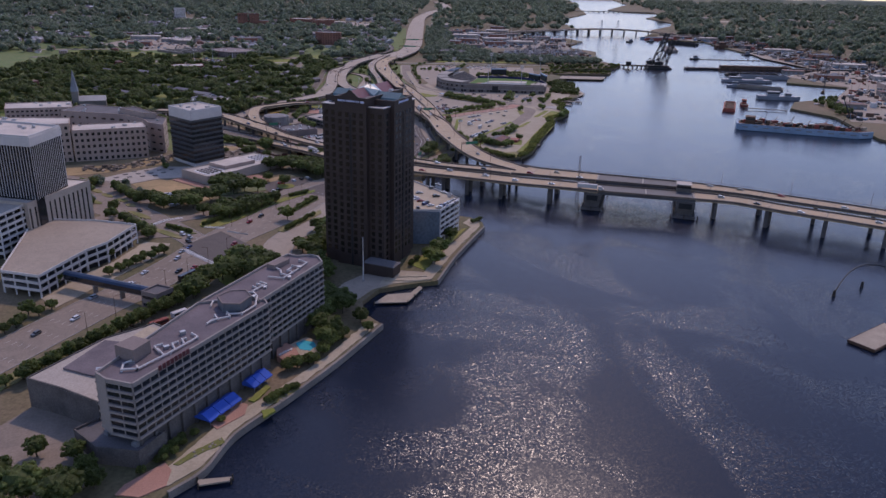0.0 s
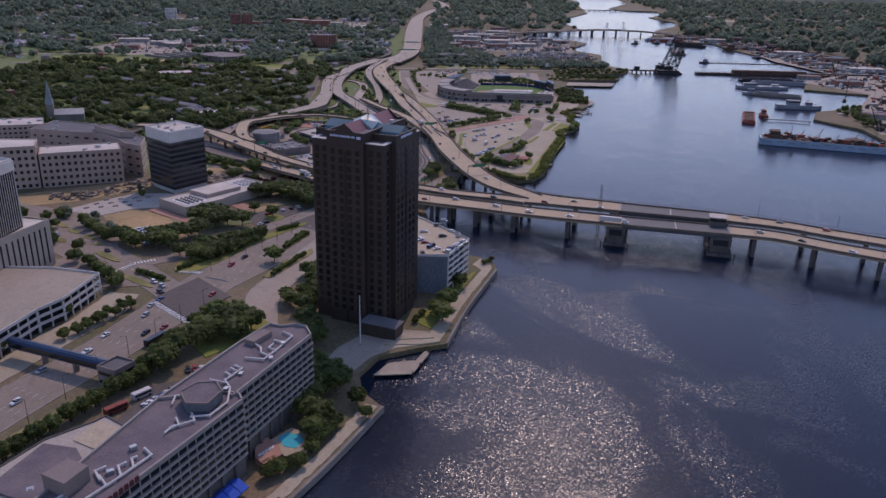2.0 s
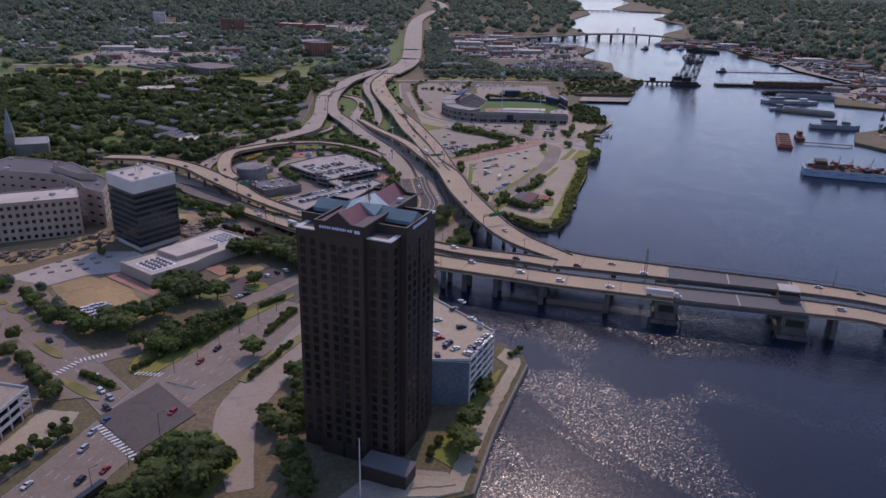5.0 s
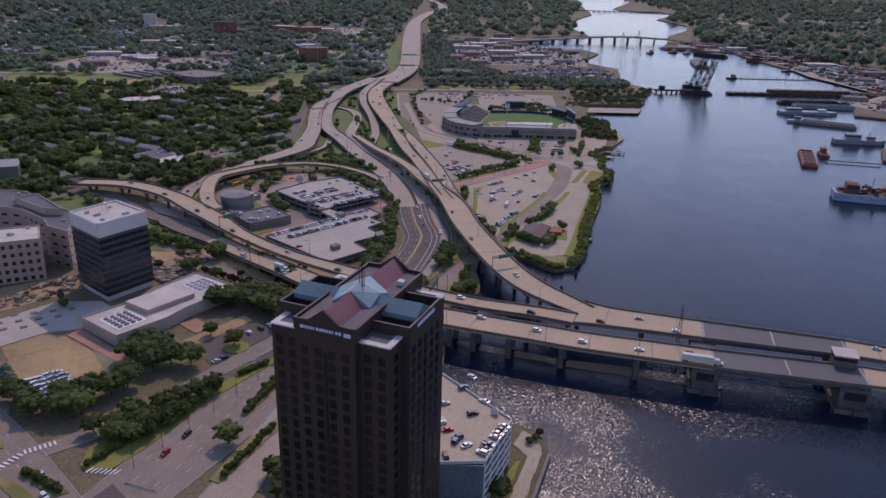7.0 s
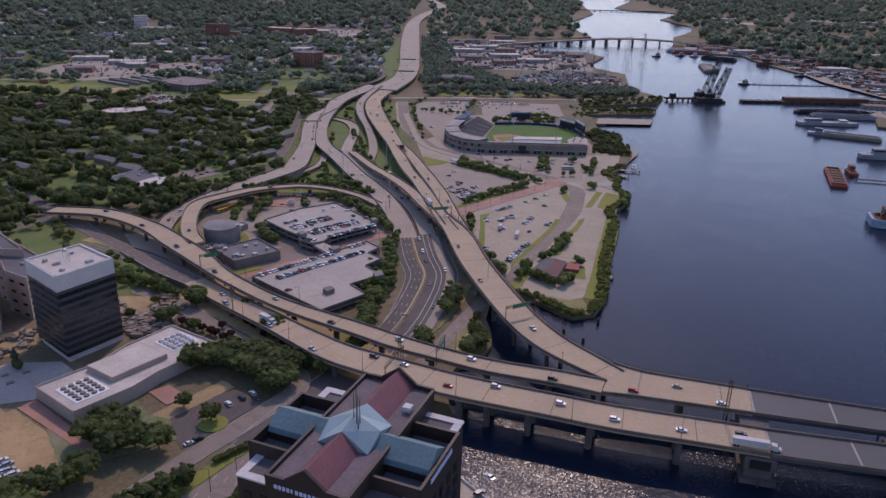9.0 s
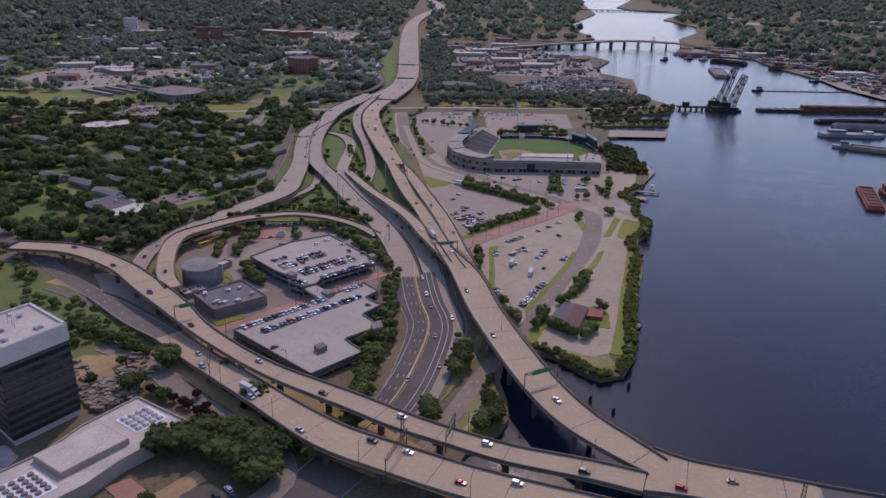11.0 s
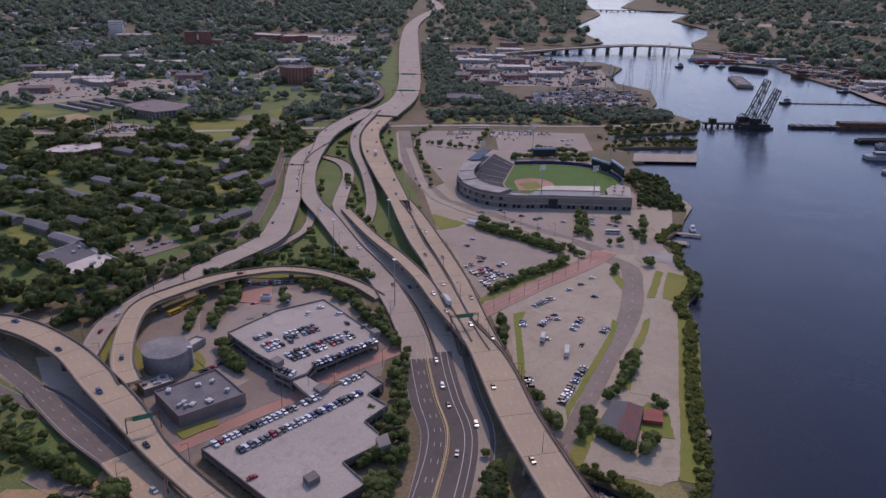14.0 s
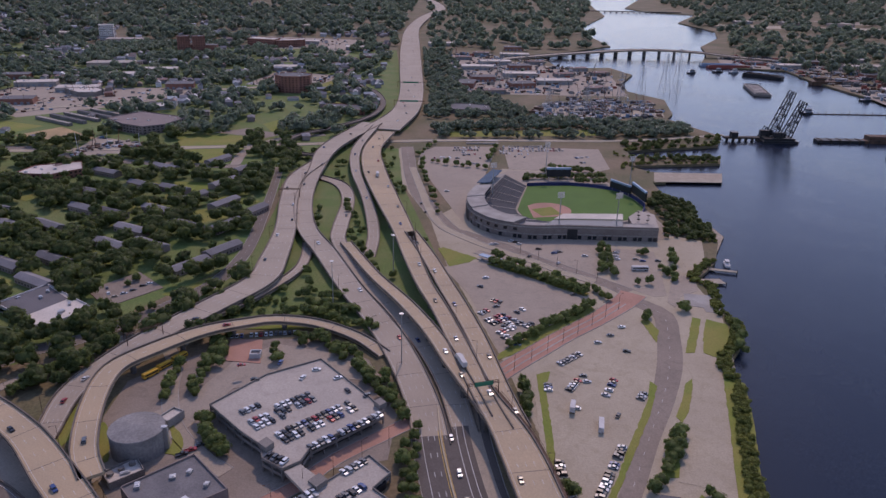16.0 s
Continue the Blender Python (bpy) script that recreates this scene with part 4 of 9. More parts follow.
patch("civic_strip", [(-165, 524), (-158, 530), (-128, 548), (-136, 563), (-146, 566), (-157, 579), (-175, 557), (-190, 560)], M["dry"], "worn planted ground under big trees", z=.02, taken=False)
patch("underbridge_ground", [(-172, 690), (-100, 625), (-60, 600), (-40, 588), (-14, 600), (-60, 640), (-130, 700), (-170, 730)], M["dirt"], "bare ground under the bridge ramps", z=.03, taken=False)
patch("ramp_lawn", [(-11, 620), (-3.5, 640), (4, 657), (8, 664), (10, 645), (8, 632), (2, 622)], M["grass"], "green lawn beside the river inlet", z=.1, taken=False)
patch("ramp_lawn_2", [(-14.5, 622.5), (-6, 645), (4, 664), (6, 660), (-3, 641), (-11, 621)], M["verge"], "rough grass strip beside a road", z=.14, taken=False)
patch("ramp_lawn_3", [(-27, 630), (-17, 655), (-5, 692), (2, 716), (6, 714), (0, 690), (-9, 668), (-20, 646), (-24, 628)], M["verge"], "rough grass between two roads", z=.12, taken=False)
patch("river_path", [(-11, 620), (-5.5, 635), (-1, 647), (5, 658), (6.4, 657), (.6, 646.4), (-4, 634.6), (-9.4, 620)], M["gravel"], "pale foot path across a lawn", z=.22, taken=False)
patch("turning_circle", [(-69 + 6.5 * math.cos(a * math.tau / 18), 626 + 6.5 * math.sin(a * math.tau / 18)) for a in range(18)], M["lot"], "pale paved turning circle below the ramps", z=.12)
patch("turning_lawn", [(-66, 634), (-60, 640), (-57, 662), (-64, 660), (-74, 645)], M["grass"], "bright lawn beside a turning circle", z=.1, taken=False)
patch("brick_quay", [(-100, 198), (-99, 203), (-90, 215), (-86.5, 211), (-85.5, 203), (-92, 197)], M["brick_path"], "red brick quay walk", z=.16, category="path")
patch("hotel_terrace", [(-81, 238), (-76.5, 254), (-71, 252), (-70.5, 245), (-78, 235)], M["brick_path"], "brick terrace below a blue awning", z=.25)
patch("walk_bed", [(-65, 252), (-62, 263), (-56, 267), (-53.5, 264), (-60, 254)], M["verge"], "planted bed with rocks along the river walk", z=.2, taken=False)
patch("walk_bed_2", [(-87, 214), (-83, 221), (-75, 230), (-73, 227), (-80, 220), (-85, 213.5)], M["verge"], "planted bed with rocks along the river walk", z=.2, taken=False)
patch("walk_lawn", [(-71.5, 255), (-67.5, 267), (-65, 265), (-69, 254)], M["grass"], "small mown lawn beside the river walk", z=.2, taken=False)
patch("walk_lawn_2", [(-65, 248), (-61, 250), (-59.5, 248), (-63, 243)], M["grass"], "small mown lawn beside the river walk", z=.2, taken=False)
rb = random.Random(8)
for k in range(34):
    bx, by = rb.choice((((-65, 252), (-55, 265)), ((-60, 254), (-54, 264)), ((-86, 214), (-75, 229)), ((-83, 218), (-74, 228))))
    u = rb.random()
    g = Geo()
    s = rb.uniform(.4, .9)
    g.tube((0, 0, 0), (.1, 0, s * .7), s, s * .55, 6)
    q = g.out("garden_rock", M["dark_concrete"])
    q.matrix_basis = pose(bx[0] + (by[0] - bx[0]) * u + rb.uniform(-1, 1), bx[1] + (by[1] - bx[1]) * u + rb.uniform(-1, 1), GROUND + .1, rz=rb.uniform(0, 90))
    tagged(q, "grey boulder edging a planted bed", "rock", "garden rocks")
patch("planted_island", [(-101, 455), (-96, 473), (-81, 501), (-79, 494), (-89, 470), (-97, 453)], M["verge"], "planted traffic island between carriageways", z=.25, taken=False)
patch("planted_island_2", [(-99.5, 499), (-89, 531), (-86, 527), (-97, 498)], M["verge"], "planted traffic island between carriageways", z=.25, taken=False)

patch("yard_grass", [(-195, 800), (-190, 803), (-181, 779), (-186, 776)], M["grass"], "grass strip inside the loop ramp", z=.12)
patch("yard_grass_2", [(-150, 730), (-134, 741), (-131, 735), (-144, 724)], M["grass"], "grass strip beside a utility building", z=.12)
patch("ramp_grass", [(-164, 911), (-98, 915), (-83, 908), (-125, 903), (-150, 903)], M["grass"], "grass below the loop ramp", z=.12, taken=False)

# ---- buildings ----
def edges(poly):
    """The sides of a polygon, counter-clockwise, as (frame, length); in the frame x runs along the side and y points outwards."""
    k = len(poly)
    area = sum(poly[i][0] * poly[(i + 1) % k][1] - poly[(i + 1) % k][0] * poly[i][1] for i in range(k))
    P = poly if area > 0 else poly[::-1]
    out = []
    for i in range(k):
        a, b = Vector((*P[i], 0)), Vector((*P[(i + 1) % k], 0))
        d = (b - a).normalized()
        s = Vector((d.y, -d.x, 0))
        out.append((Matrix.Translation(a) @ Matrix(((d.x, s.x, 0, 0), (d.y, s.y, 0, 0), (0, 0, 1, 0), (0, 0, 0, 1))), (b - a).length))
    return out


def block(name, poly, z1, wall, roof, label, category="building", z0=GROUND, parapet=0.9, floors=0, band="glass", sill=1.0, glass_h=1.5, units=0, bays=0.0, pier=0.5,
          parapet_mat=None, group=""):
    """A flat-roofed building: walls, roof, parapets and, storey by storey, bands of windows or (bays) single ones."""
    root = thing(name, label, category, group)
    Geo().prism(poly, z0 - 0.5, z1).out("wall", M[wall], root)
    top = Geo().prism(poly, z1, z1 + 0.06).out("roof", M[roof], root)
    for m, L in edges(poly):
        Geo().box(0.02, -0.45, z1 + 0.05, L - 0.02, 0.03, z1 + parapet, m).out("parapet", M[parapet_mat or wall], root)
        if floors:
            h = (z1 - z0) / floors
            for f in range(floors):
                a, b = z0 + f * h + sill, z0 + f * h + sill + glass_h
                g = Geo()
                if bays:
                    n = max(1, int((L - 1.0) / bays))
                    w = (L - 1.0) / n
                    for i in range(n):
                        g.box(0.5 + i * w + pier / 2, -0.2, a, 0.5 + (i + 1) * w - pier / 2, 0.04, b, m)
                else:
                    g.box(0.6, -0.2, a, L - 0.6, 0.04, b, m)
                row = g.out("window_band", M[band], root)
                if bays:
                    row["kind"] = "stuff"
    rnd = random.Random(name + str(poly[0]))
    for _ in range(units):
        for _try in range(30):
            xs, ys = [p[0] for p in poly], [p[1] for p in poly]
            x, y = rnd.uniform(min(xs), max(xs)), rnd.uniform(min(ys), max(ys))
            if all(inside(x + a, y + b, poly) for a in (-2.5, 2.5) for b in (-2.5, 2.5)):
                w, d, h = rnd.uniform(0.8, 2), rnd.uniform(0.7, 1.4), rnd.uniform(0.7, 1.6)
                m = Matrix.Translation((x, y, z1)) @ Matrix.Rotation(rnd.uniform(0, 3), 4, "Z")
                Geo().box(-w, -d, 0.02, w, d, h, m).box(-w * .6, -d * .6, h, w * .6, d * .6, h + .25, m).out("roof_unit", M["steel"], top)
                break
    TAKEN.append(("poly", poly))
    return root


def box_at(c, a, w, d, z0, z1):
    """Footprint corners of a rectangle with its middle at c, turned by a degrees."""
    m = Matrix.Rotation(radians(a), 2)
    return [tuple(Vector(c) + m @ Vector((x * w / 2, y * d / 2))) for x, y in ((-1, -1), (1, -1), (1, 1), (-1, 1))]


# -- the dark tower: a square plan with notched corners, a cross of gables on top --
def dark_tower():
    root = thing("tower", "tall dark brown granite office tower with green and red gables", "tower", m=pose(-39, 420, 0, rz=-23))
    U, V, A, B, T, C = 21.0, 21.0, 9.4, 11.0, 96.0, 92.0
    cross = [(-A, -V), (A, -V), (A, -18.6), (18.6, -18.6), (18.6, -B), (U, -B), (U, B), (18.6, B), (18.6, 19.5), (A, 19.5), (A, V + 2), (-A, V + 2), (-A, 19.5), (-18.6, 19.5), (-18.6, B), (-U, B), (-U, -B), (-18.6, -B),
             (-18.6, -18.6), (-A, -18.6)]
    shaft = Geo().prism(cross, 0, C).out("shaft", M["brick_dark"], root)
    front = Geo().prism([(-A, -V), (A, -V), (A, V + 2), (-A, V + 2)], C, T)
    front.out("upper_storey", M["brick_dark"], root)
    for s in (-1, 1):
        x0, x1 = (A, U) if s > 0 else (-U, -A)
        # side arms are open wells behind a parapet
        for q in ((x0, -B, x1, -B + .7), (x0, B - .7, x1, B), (x1 - .7, -B + .7, x1, B - .7) if s > 0 else (x0, -B + .7, x0 + .7, B - .7)):
            Geo().box(q[0], q[1], C, q[2], q[3], T - 0.6).out("parapet", M["brick_dark"], root)
        Geo().box(min(x0, x1) + .7, -B + .7, C, max(x0, x1) - .7, B - .7, C + .1).out("terrace", M["grey_roof"], root)
        for y0, y1 in ((-18.6, -B), (B, 19.5)):
            Geo().box(min(s * A, s * 18.6), y0, C, max(s * A, s * 18.6), y1, C + 0.12).out("corner_terrace", M["grey_roof"], root)
            ye = y0 if y0 < 0 else y1
            Geo().box(min(s * A, s * 18.6) - .05, ye - (.3 if ye < 0 else 1.7), C + .1, max(s * A, s * 18.6) + .05, ye + (1.7 if ye < 0 else .3), C + .5).out("corner_ledge", M["white_wall"], root, "pale stone ledge")
            Geo().box(min(s * 18.9, s * 16.9), y0 + .02, C + .1, max(s * 18.9, s * 16.9), y1 - .02, C + .46).out("corner_ledge", M["white_wall"], root, "pale stone ledge")
    # flat roof, low parapet and gables
    Geo().box(-A, -V, T, A, V + 2, T + .1).out("roof", M["hotel_roof"], root)
    for x in (-A, A):
        Geo().box(x - .35, -V, T + .1, x + .35, V + 2, T + 1.0).out("parapet", M["brick_dark"], root)
    R = 100.4
    for y0, y1 in ((-V, -4.5), (4.5, V + 2)):
        g = Geo()
        for ya, yb in ((y0, y1),):
            g.v += [Vector(p) for p in ((-4.2, ya, T + .1), (0, ya, R), (4.2, ya, T + .1), (-4.2, yb, T + .1), (0, yb, R), (4.2, yb, T + .1))]
            g.f += [(0, 3, 4, 1), (1, 4, 5, 2), (0, 1, 2), (5, 4, 3)]
        g.out("gable_roof", M["red_metal"], root, "dull red metal gable roof")
        ye = y0 if y0 < 0 else y1
        g = Geo()
        k = len(g.v)
        for yy in (ye - .35, ye + .35):
            g.v += [Vector(p) for p in ((-A, yy, T - 2), (A, yy, T - 2), (A, yy, T + 1.2), (4.9, yy, T + 1.3), (0, yy, R + .6), (-4.9, yy, T + 1.3), (-A, yy, T + 1.2))]
        g.f += [tuple(range(7)), tuple(range(13, 6, -1))] + [(i, (i + 1) % 7, 7 + (i + 1) % 7, 7 + i) for i in range(7)]
        g.out("gable_wall", M["brick_dark"], root)
    for x0, x1 in ((-U + 1, -6.2), (6.2, U - 1)):
        g = Geo()
        prof = [(-4.9, C + 2.2), (-4.4, 95.4), (0, 98.0), (4.4, 95.4), (4.9, C + 2.2)]
        for x in (x0, x1):
            g.v += [Vector((x, y, z)) for y, z in prof]
        g.f += [(i, i + 1, 6 + i, 5 + i) for i in range(4)] + [(4, 3, 2, 1, 0), (5, 6, 7, 8, 9)]
        g.out("barrel_roof", M["copper"], root, "grey-green copper roof")
        Geo().box(x0, -4.5, C, x1, 4.5, C + 2.3).out("roof_base", M["brick_dark"], root)
    # glazed crossing
    g = Geo()
    g.v += [Vector(p) for p in ((-6.2, -6, T + .2), (6.2, -6, T + .2), (6.2, 6, T + .2), (-6.2, 6, T + .2), (-6.4, 0, 98.6), (0, -6, 100.5), (6.4, 0, 98.6), (0, 6, 100.5), (0, 0, 101.6))]
    g.f += [(0, 5, 8, 4), (5, 1, 6, 8), (8, 6, 2, 7), (4, 8, 7, 3), (0, 1, 5), (1, 2, 6), (2, 3, 7), (3, 0, 4)]
    g.out("skylight", material("pale_skylight_glass", (0.24, 0.32, 0.33), 0.3, spread=0.1), root, "pale blue-green glazed crossing")
    g = Geo()
    for dx, dy, h in ((1.5, -2, 9), (2.4, -3, 7), (0.4, -1.2, 6), (2, -1.4, 5)):
        g.tube((dx, dy, 99), (dx, dy, 101.5 + h), .14, .06, 5)
    g.out("antenna", M["black_steel"], root, "thin dark aerials")
    Geo().box(6, 12, T, 8, 14, T + 1.6).out("roof_unit", M["white_wall"], root, "white roof unit")
    # windows of the two seen faces, storey by storey
    floors, h = 23, 3.85
    pane = Geo().box(-1.05, -.12, -1.25, 1.05, .05, 1.25)
    first = None
    spots = []
    for f in range(2, floors):
        z = 3 + f * h
        for i in range(4):
            spots.append(((-6.36 + i * 4.24, -V, z), 0))
        for x in (-16.2, -12, 12, 16.2):
            spots.append(((x, -18.6, z), 0))
        for i in range(5):
            spots.append(((U, -8.48 + i * 4.24, z), 90))
    for i, (p, a) in enumerate(spots):
        m = pose(*p, rz=a)
        if first is None:
            first = pane.out("window", M["bronze_glass"], root)
            first.matrix_basis = m
        else:
            o = new("window", first.data)
            o.parent, o.matrix_basis = root, m
    rest = Geo()
    for f in range(1, floors):
        z = 3 + f * h
        for x, y, a in [(-U, -8.48 + i * 4.24, 90) for i in range(5)] + [(-6.36 + i * 4.24, V + 2, 0) for i in range(4)] + [(18.6, -14.8, 90), (18.6, 15.4, 90), (-18.6, -14.8, 90), (-18.6, 15.4, 90)]:
            rest.box(-1.05, -.12, -1.25, 1.05, .12, 1.25, pose(x, y, z, rz=a))
    rest.out("windows", M["bronze_glass"], root)["kind"] = "stuff"
    # black bars on the faces paint the shade of vertical recesses
    for x, y, s in ((0, -V, (.45, .3)), (U, 0, (.3, .45))):
        Geo().box(x - s[0], y - s[1], 2, x + s[0], y + s[1], 88).out("groove", M["black_steel"], root, "black bar in place of a shaded vertical recess")
    # sign: plain pale bars on the two gable walls
    sign = material("pale_sign_face", (0.55, 0.58, 0.75), 0.5, spread=0.05)
    g = Geo()
    for i, w in enumerate((.9, .8, .8, .8, .5, .8, .9, .8, .8, .8, .4, .8, .8)):
        g.box(-7.2 + i * 1.0, -V - .52, 94.6, -7.2 + i * 1.0 + w * .8, -V - .36, 95.5)
    g.box(6.3, -V - .52, 94.4, 8.4, -V - .36, 95.5)
    g.out("sign", sign, root, "row of pale blue-lit sign bars")
    g = Geo()
    for i in range(12):
        g.box(U + .02, -6 + i * 1.0, 93.4, U + .2, -5.3 + i * 1.0, 94.5)
    g.out("sign", sign, root, "row of pale blue-lit sign bars")
    # low entrance pavilion
    Geo().box(12, -30, 2, 30, -21.5, 9).out("pavilion", M["brick_dark"], root)
    Geo().box(11.5, -30.5, 9, 30.5, -21.2, 9.5).out("pavilion_roof", M["grey_roof"], root)
    TAKEN.append(("poly", [(-66, 408), (-38, 390), (-18, 392), (-8, 424), (-21, 450), (-66, 452)]))


dark_tower()
pole = thing("flagpole", "tall white flagpole on the paved plaza", "flagpole", m=pose(-39, 377, GROUND))
Geo().tube((0, 0, 0), (0, 0, 25), .35, .2, 8).out("pole", M["white_wall"], pole)
Geo().tube((0, 0, 0), (0, 0, .6), 1.0, .8, 10).out("base", M["concrete"], pole)


# -- the long hotel --
def hotel():
    root = thing("hotel", "long pale concrete hotel with white pipes on its grey roof", "hotel")
    Z = 31.5
    near = [(-113, 223), (-108, 219), (-98, 216), (-68, 281), (-70, 285), (-75, 286), (-96, 281)]
    far = [(-96, 281), (-75, 286), (-72, 283), (-53, 329), (-56, 336), (-60, 338), (-66, 336), (-71, 338), (-79, 322)]
    for poly in (near, far):
        Geo().prism(poly, 10.5, Z).out("wall", M["hotel_wall"], root)
        # the base storey's shade is painted in with the dark pier colour
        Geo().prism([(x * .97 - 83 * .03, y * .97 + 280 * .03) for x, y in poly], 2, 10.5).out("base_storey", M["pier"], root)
        Geo().prism(poly, Z, Z + .06).out("roof", M["hotel_roof"], root)
        for m, L in edges(poly):
            Geo().box(.02, -.5, Z + .05, L - .02, .12, Z + 1.0, m).out("parapet", M["hotel_wall"], root)
            if L > 9:
                n = int(L / 3.7)
                w = L / n
                for f in range(7):
                    z = 11.2 + f * 2.85
                    river_side = L > 40 and (m @ Vector((L / 2, 5, 0)) - m @ Vector((L / 2, 0, 0))).x > 0
                    g = Geo()
                    for i in range(n):
                        if river_side:
                            Geo().box(i * w + .2, -.3, z + .72, (i + 1) * w - .2, .03, z + 2.45, m).out("window", M["glass"], root)
                        else:
                            g.box(i * w + .2, -.3, z + .72, (i + 1) * w - .2, .03, z + 2.45, m)
                    if g.v:
                        g.out("window_band", M["glass"], root)
                    g = Geo().box(0, .02, z - .1, L, .7, z + .7, m)
                    g.out("spandrel", M["hotel_wall"], root)
                g = Geo()
                for i in range(n + 1):
                    g.box(max(0, i * w - .12), .02, 11, min(L, i * w + .12), .3, Z, m)
                g.out("fin_band", M["hotel_wall"], root)["kind"] = "stuff"
                if L > 30:
                    g = Geo()
                    for i in range(int(L / 6.5)):
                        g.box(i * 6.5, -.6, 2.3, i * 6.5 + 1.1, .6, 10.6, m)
                    # columns darkened with the same shade colour
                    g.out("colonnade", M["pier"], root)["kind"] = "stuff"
    # plant rooms
    Geo().prism([(-111, 235), (-107, 242), (-100, 239), (-103, 231)], Z, Z + 5).out("plant_room", M["brown_render"], root)
    octo = [(-88, 280), (-84.5, 286), (-78, 287), (-74.5, 281), (-77, 273), (-84, 273)]
    Geo().prism(octo, Z, Z + 3.6).out("plant_room", M["crown_glass"], root, "grey panelled plant room")
    Geo().prism(octo, Z + 3.6, Z + 3.8).out("plant_roof", M["hotel_roof"], root)
    for m, L in edges(octo):
        Geo().box(0, -.4, Z + 3.7, L, .1, Z + 4.2, m).out("plant_parapet", M["brown_render"], root)
    for k in range(9):
        Geo().box(-1, -.7, 0, 1, .7, .9 + .3 * (k % 3), pose(-104 + k * 5.2 + (k % 2) * 3, 231 + k * 11.2, Z, rz=24 + 10 * k)).out("roof_unit", M["steel"], root)
    Geo().prism([(-77, 321), (-72, 330), (-68, 328), (-73, 319)], Z, Z + 2.2).out("plant_room", M["brown_render"], root)
    # white ventilation pipes: a spine with short branches
    def pipe(pts, r=.36):
        g = Geo()
        for a, b in zip(pts, pts[1:]):
            g.tube((*a, Z + .9), (*b, Z + .9), r, r, 6)
            g.tube((*b, Z), (*b, Z + 1.15), r * 1.15, r * 1.15, 6)
        g.out("roof_pipe", M["white_wall"], root, "white roof ventilation pipe")
    for run in (((-103, 233), (-106, 229), (-105, 225), (-100, 226), (-93, 238), (-87, 250), (-90, 253)), ((-101, 228), (-100, 226)), ((-97, 238), (-100, 242), (-98, 244)), ((-94.5, 236), (-98, 240)), ((-92, 240), (-94.5, 244.5), (-93, 246)),
                ((-90, 244), (-92, 248), (-91, 249)), ((-87, 261), (-86, 264), (-80, 268), (-82, 272)), ((-84, 265.5), (-86, 269)), ((-90, 277), (-90.5, 282), (-88, 283)), ((-82, 270), (-76, 271), (-72.5, 279), (-74, 288), (-77, 293), (-73, 301), (-76, 303)),
                ((-75.5, 296), (-78, 298)), ((-74, 299), (-77, 301)), ((-76, 291), (-82, 293)), ((-74, 309), (-67, 308), (-64, 315), (-60, 327), (-64, 330)), ((-66, 311), (-69, 313), (-70, 317)), ((-64, 315), (-67, 317), (-66, 320)), ((-62, 321), (-66, 323)), ((-70, 317), (-73, 320), (-73, 325), (-70, 327))):
        pipe(run)
    # rooftop letters: plain dark red bars
    g = Geo()
    A, d = Vector((-93.5, 226.5)), Vector((30, 65)).normalized()
    for i in range(8):
        p = A + d * (i * 1.9)
        m = Matrix.Translation((p.x + .45, p.y - .2, Z - .2)) @ Matrix.Rotation(math.atan2(d.y, d.x), 4, "Z")
        g.box(0, -.15, 0, 1.4, .15, 1.9, m)
    g.out("sign", material("dark_red_sign", (0.11, 0.025, 0.03), 0.7, spread=.15), root, "dark red rooftop sign bars")
    for poly in (near, far):
        TAKEN.append(("poly", poly))
    wing = [(-151.7, 248), (-136.2, 281.7), (-124, 293.3), (-121.8, 296.8), (-111, 289.5), (-98, 279), (-113.4, 246), (-116, 236), (-118.5, 232.5), (-135.5, 241.4)]
    # wing wall takes the dark pier colour for the shade on it
    w = block("hotel_wing", wing, 14.5, "pier", "roofdeck", "low hotel ballroom wing with a pale membrane roof", "building", units=2, parapet=.5)
    Geo().prism([(-141.2, 255.2), (-135, 278.5), (-123, 276.3), (-112, 262), (-116, 250), (-127.7, 250)], 14.56, 15.4).out("upper_roof", M["hotel_roof"], w)
    Geo().prism([(-126.5, 281.5), (-122.5, 293), (-113, 289), (-108, 280), (-118, 277)], 14.56, 14.9).out("tan_roof", M["tan_deck"], w, "tan gravelled roof part")
    block("hotel_wing", [(-118, 232), (-124, 224), (-112, 214), (-97, 212), (-92, 224), (-100, 222)], 8.5, "pier", "grey_roof", "low grey hotel annex with a flat roof", "building", units=2)
    # terrace, pool and awnings on the river side
    t = thing("pool_terrace", "brick pool terrace with pale sunbeds behind the hotel", "terrace")
    Geo().prism([(-69, 296), (-65, 299), (-60, 294), (-58, 289), (-63, 283), (-67, 287)], 2, 5.2).out("terrace", M["brick_path"], t)
    Geo().prism([(-64, 299), (-58, 307), (-51, 303), (-50, 294), (-57, 289)], 2, 4.2).out("deck", M["gravel"], t)
    Geo().prism([(-61.5, 300.5), (-59, 303.5), (-54, 302.5), (-52, 298.5), (-54, 294), (-58.5, 295)], 4, 4.3).out("pool", M["pool"], t, "turquoise swimming pool")
    for i in range(5):
        Geo().box(-66 + i * .9, 287 + i * 1.2, 5.2, -65.2 + i * .9, 289 + i * 1.2, 5.6).out("sunbed", M["white_wall"], t)
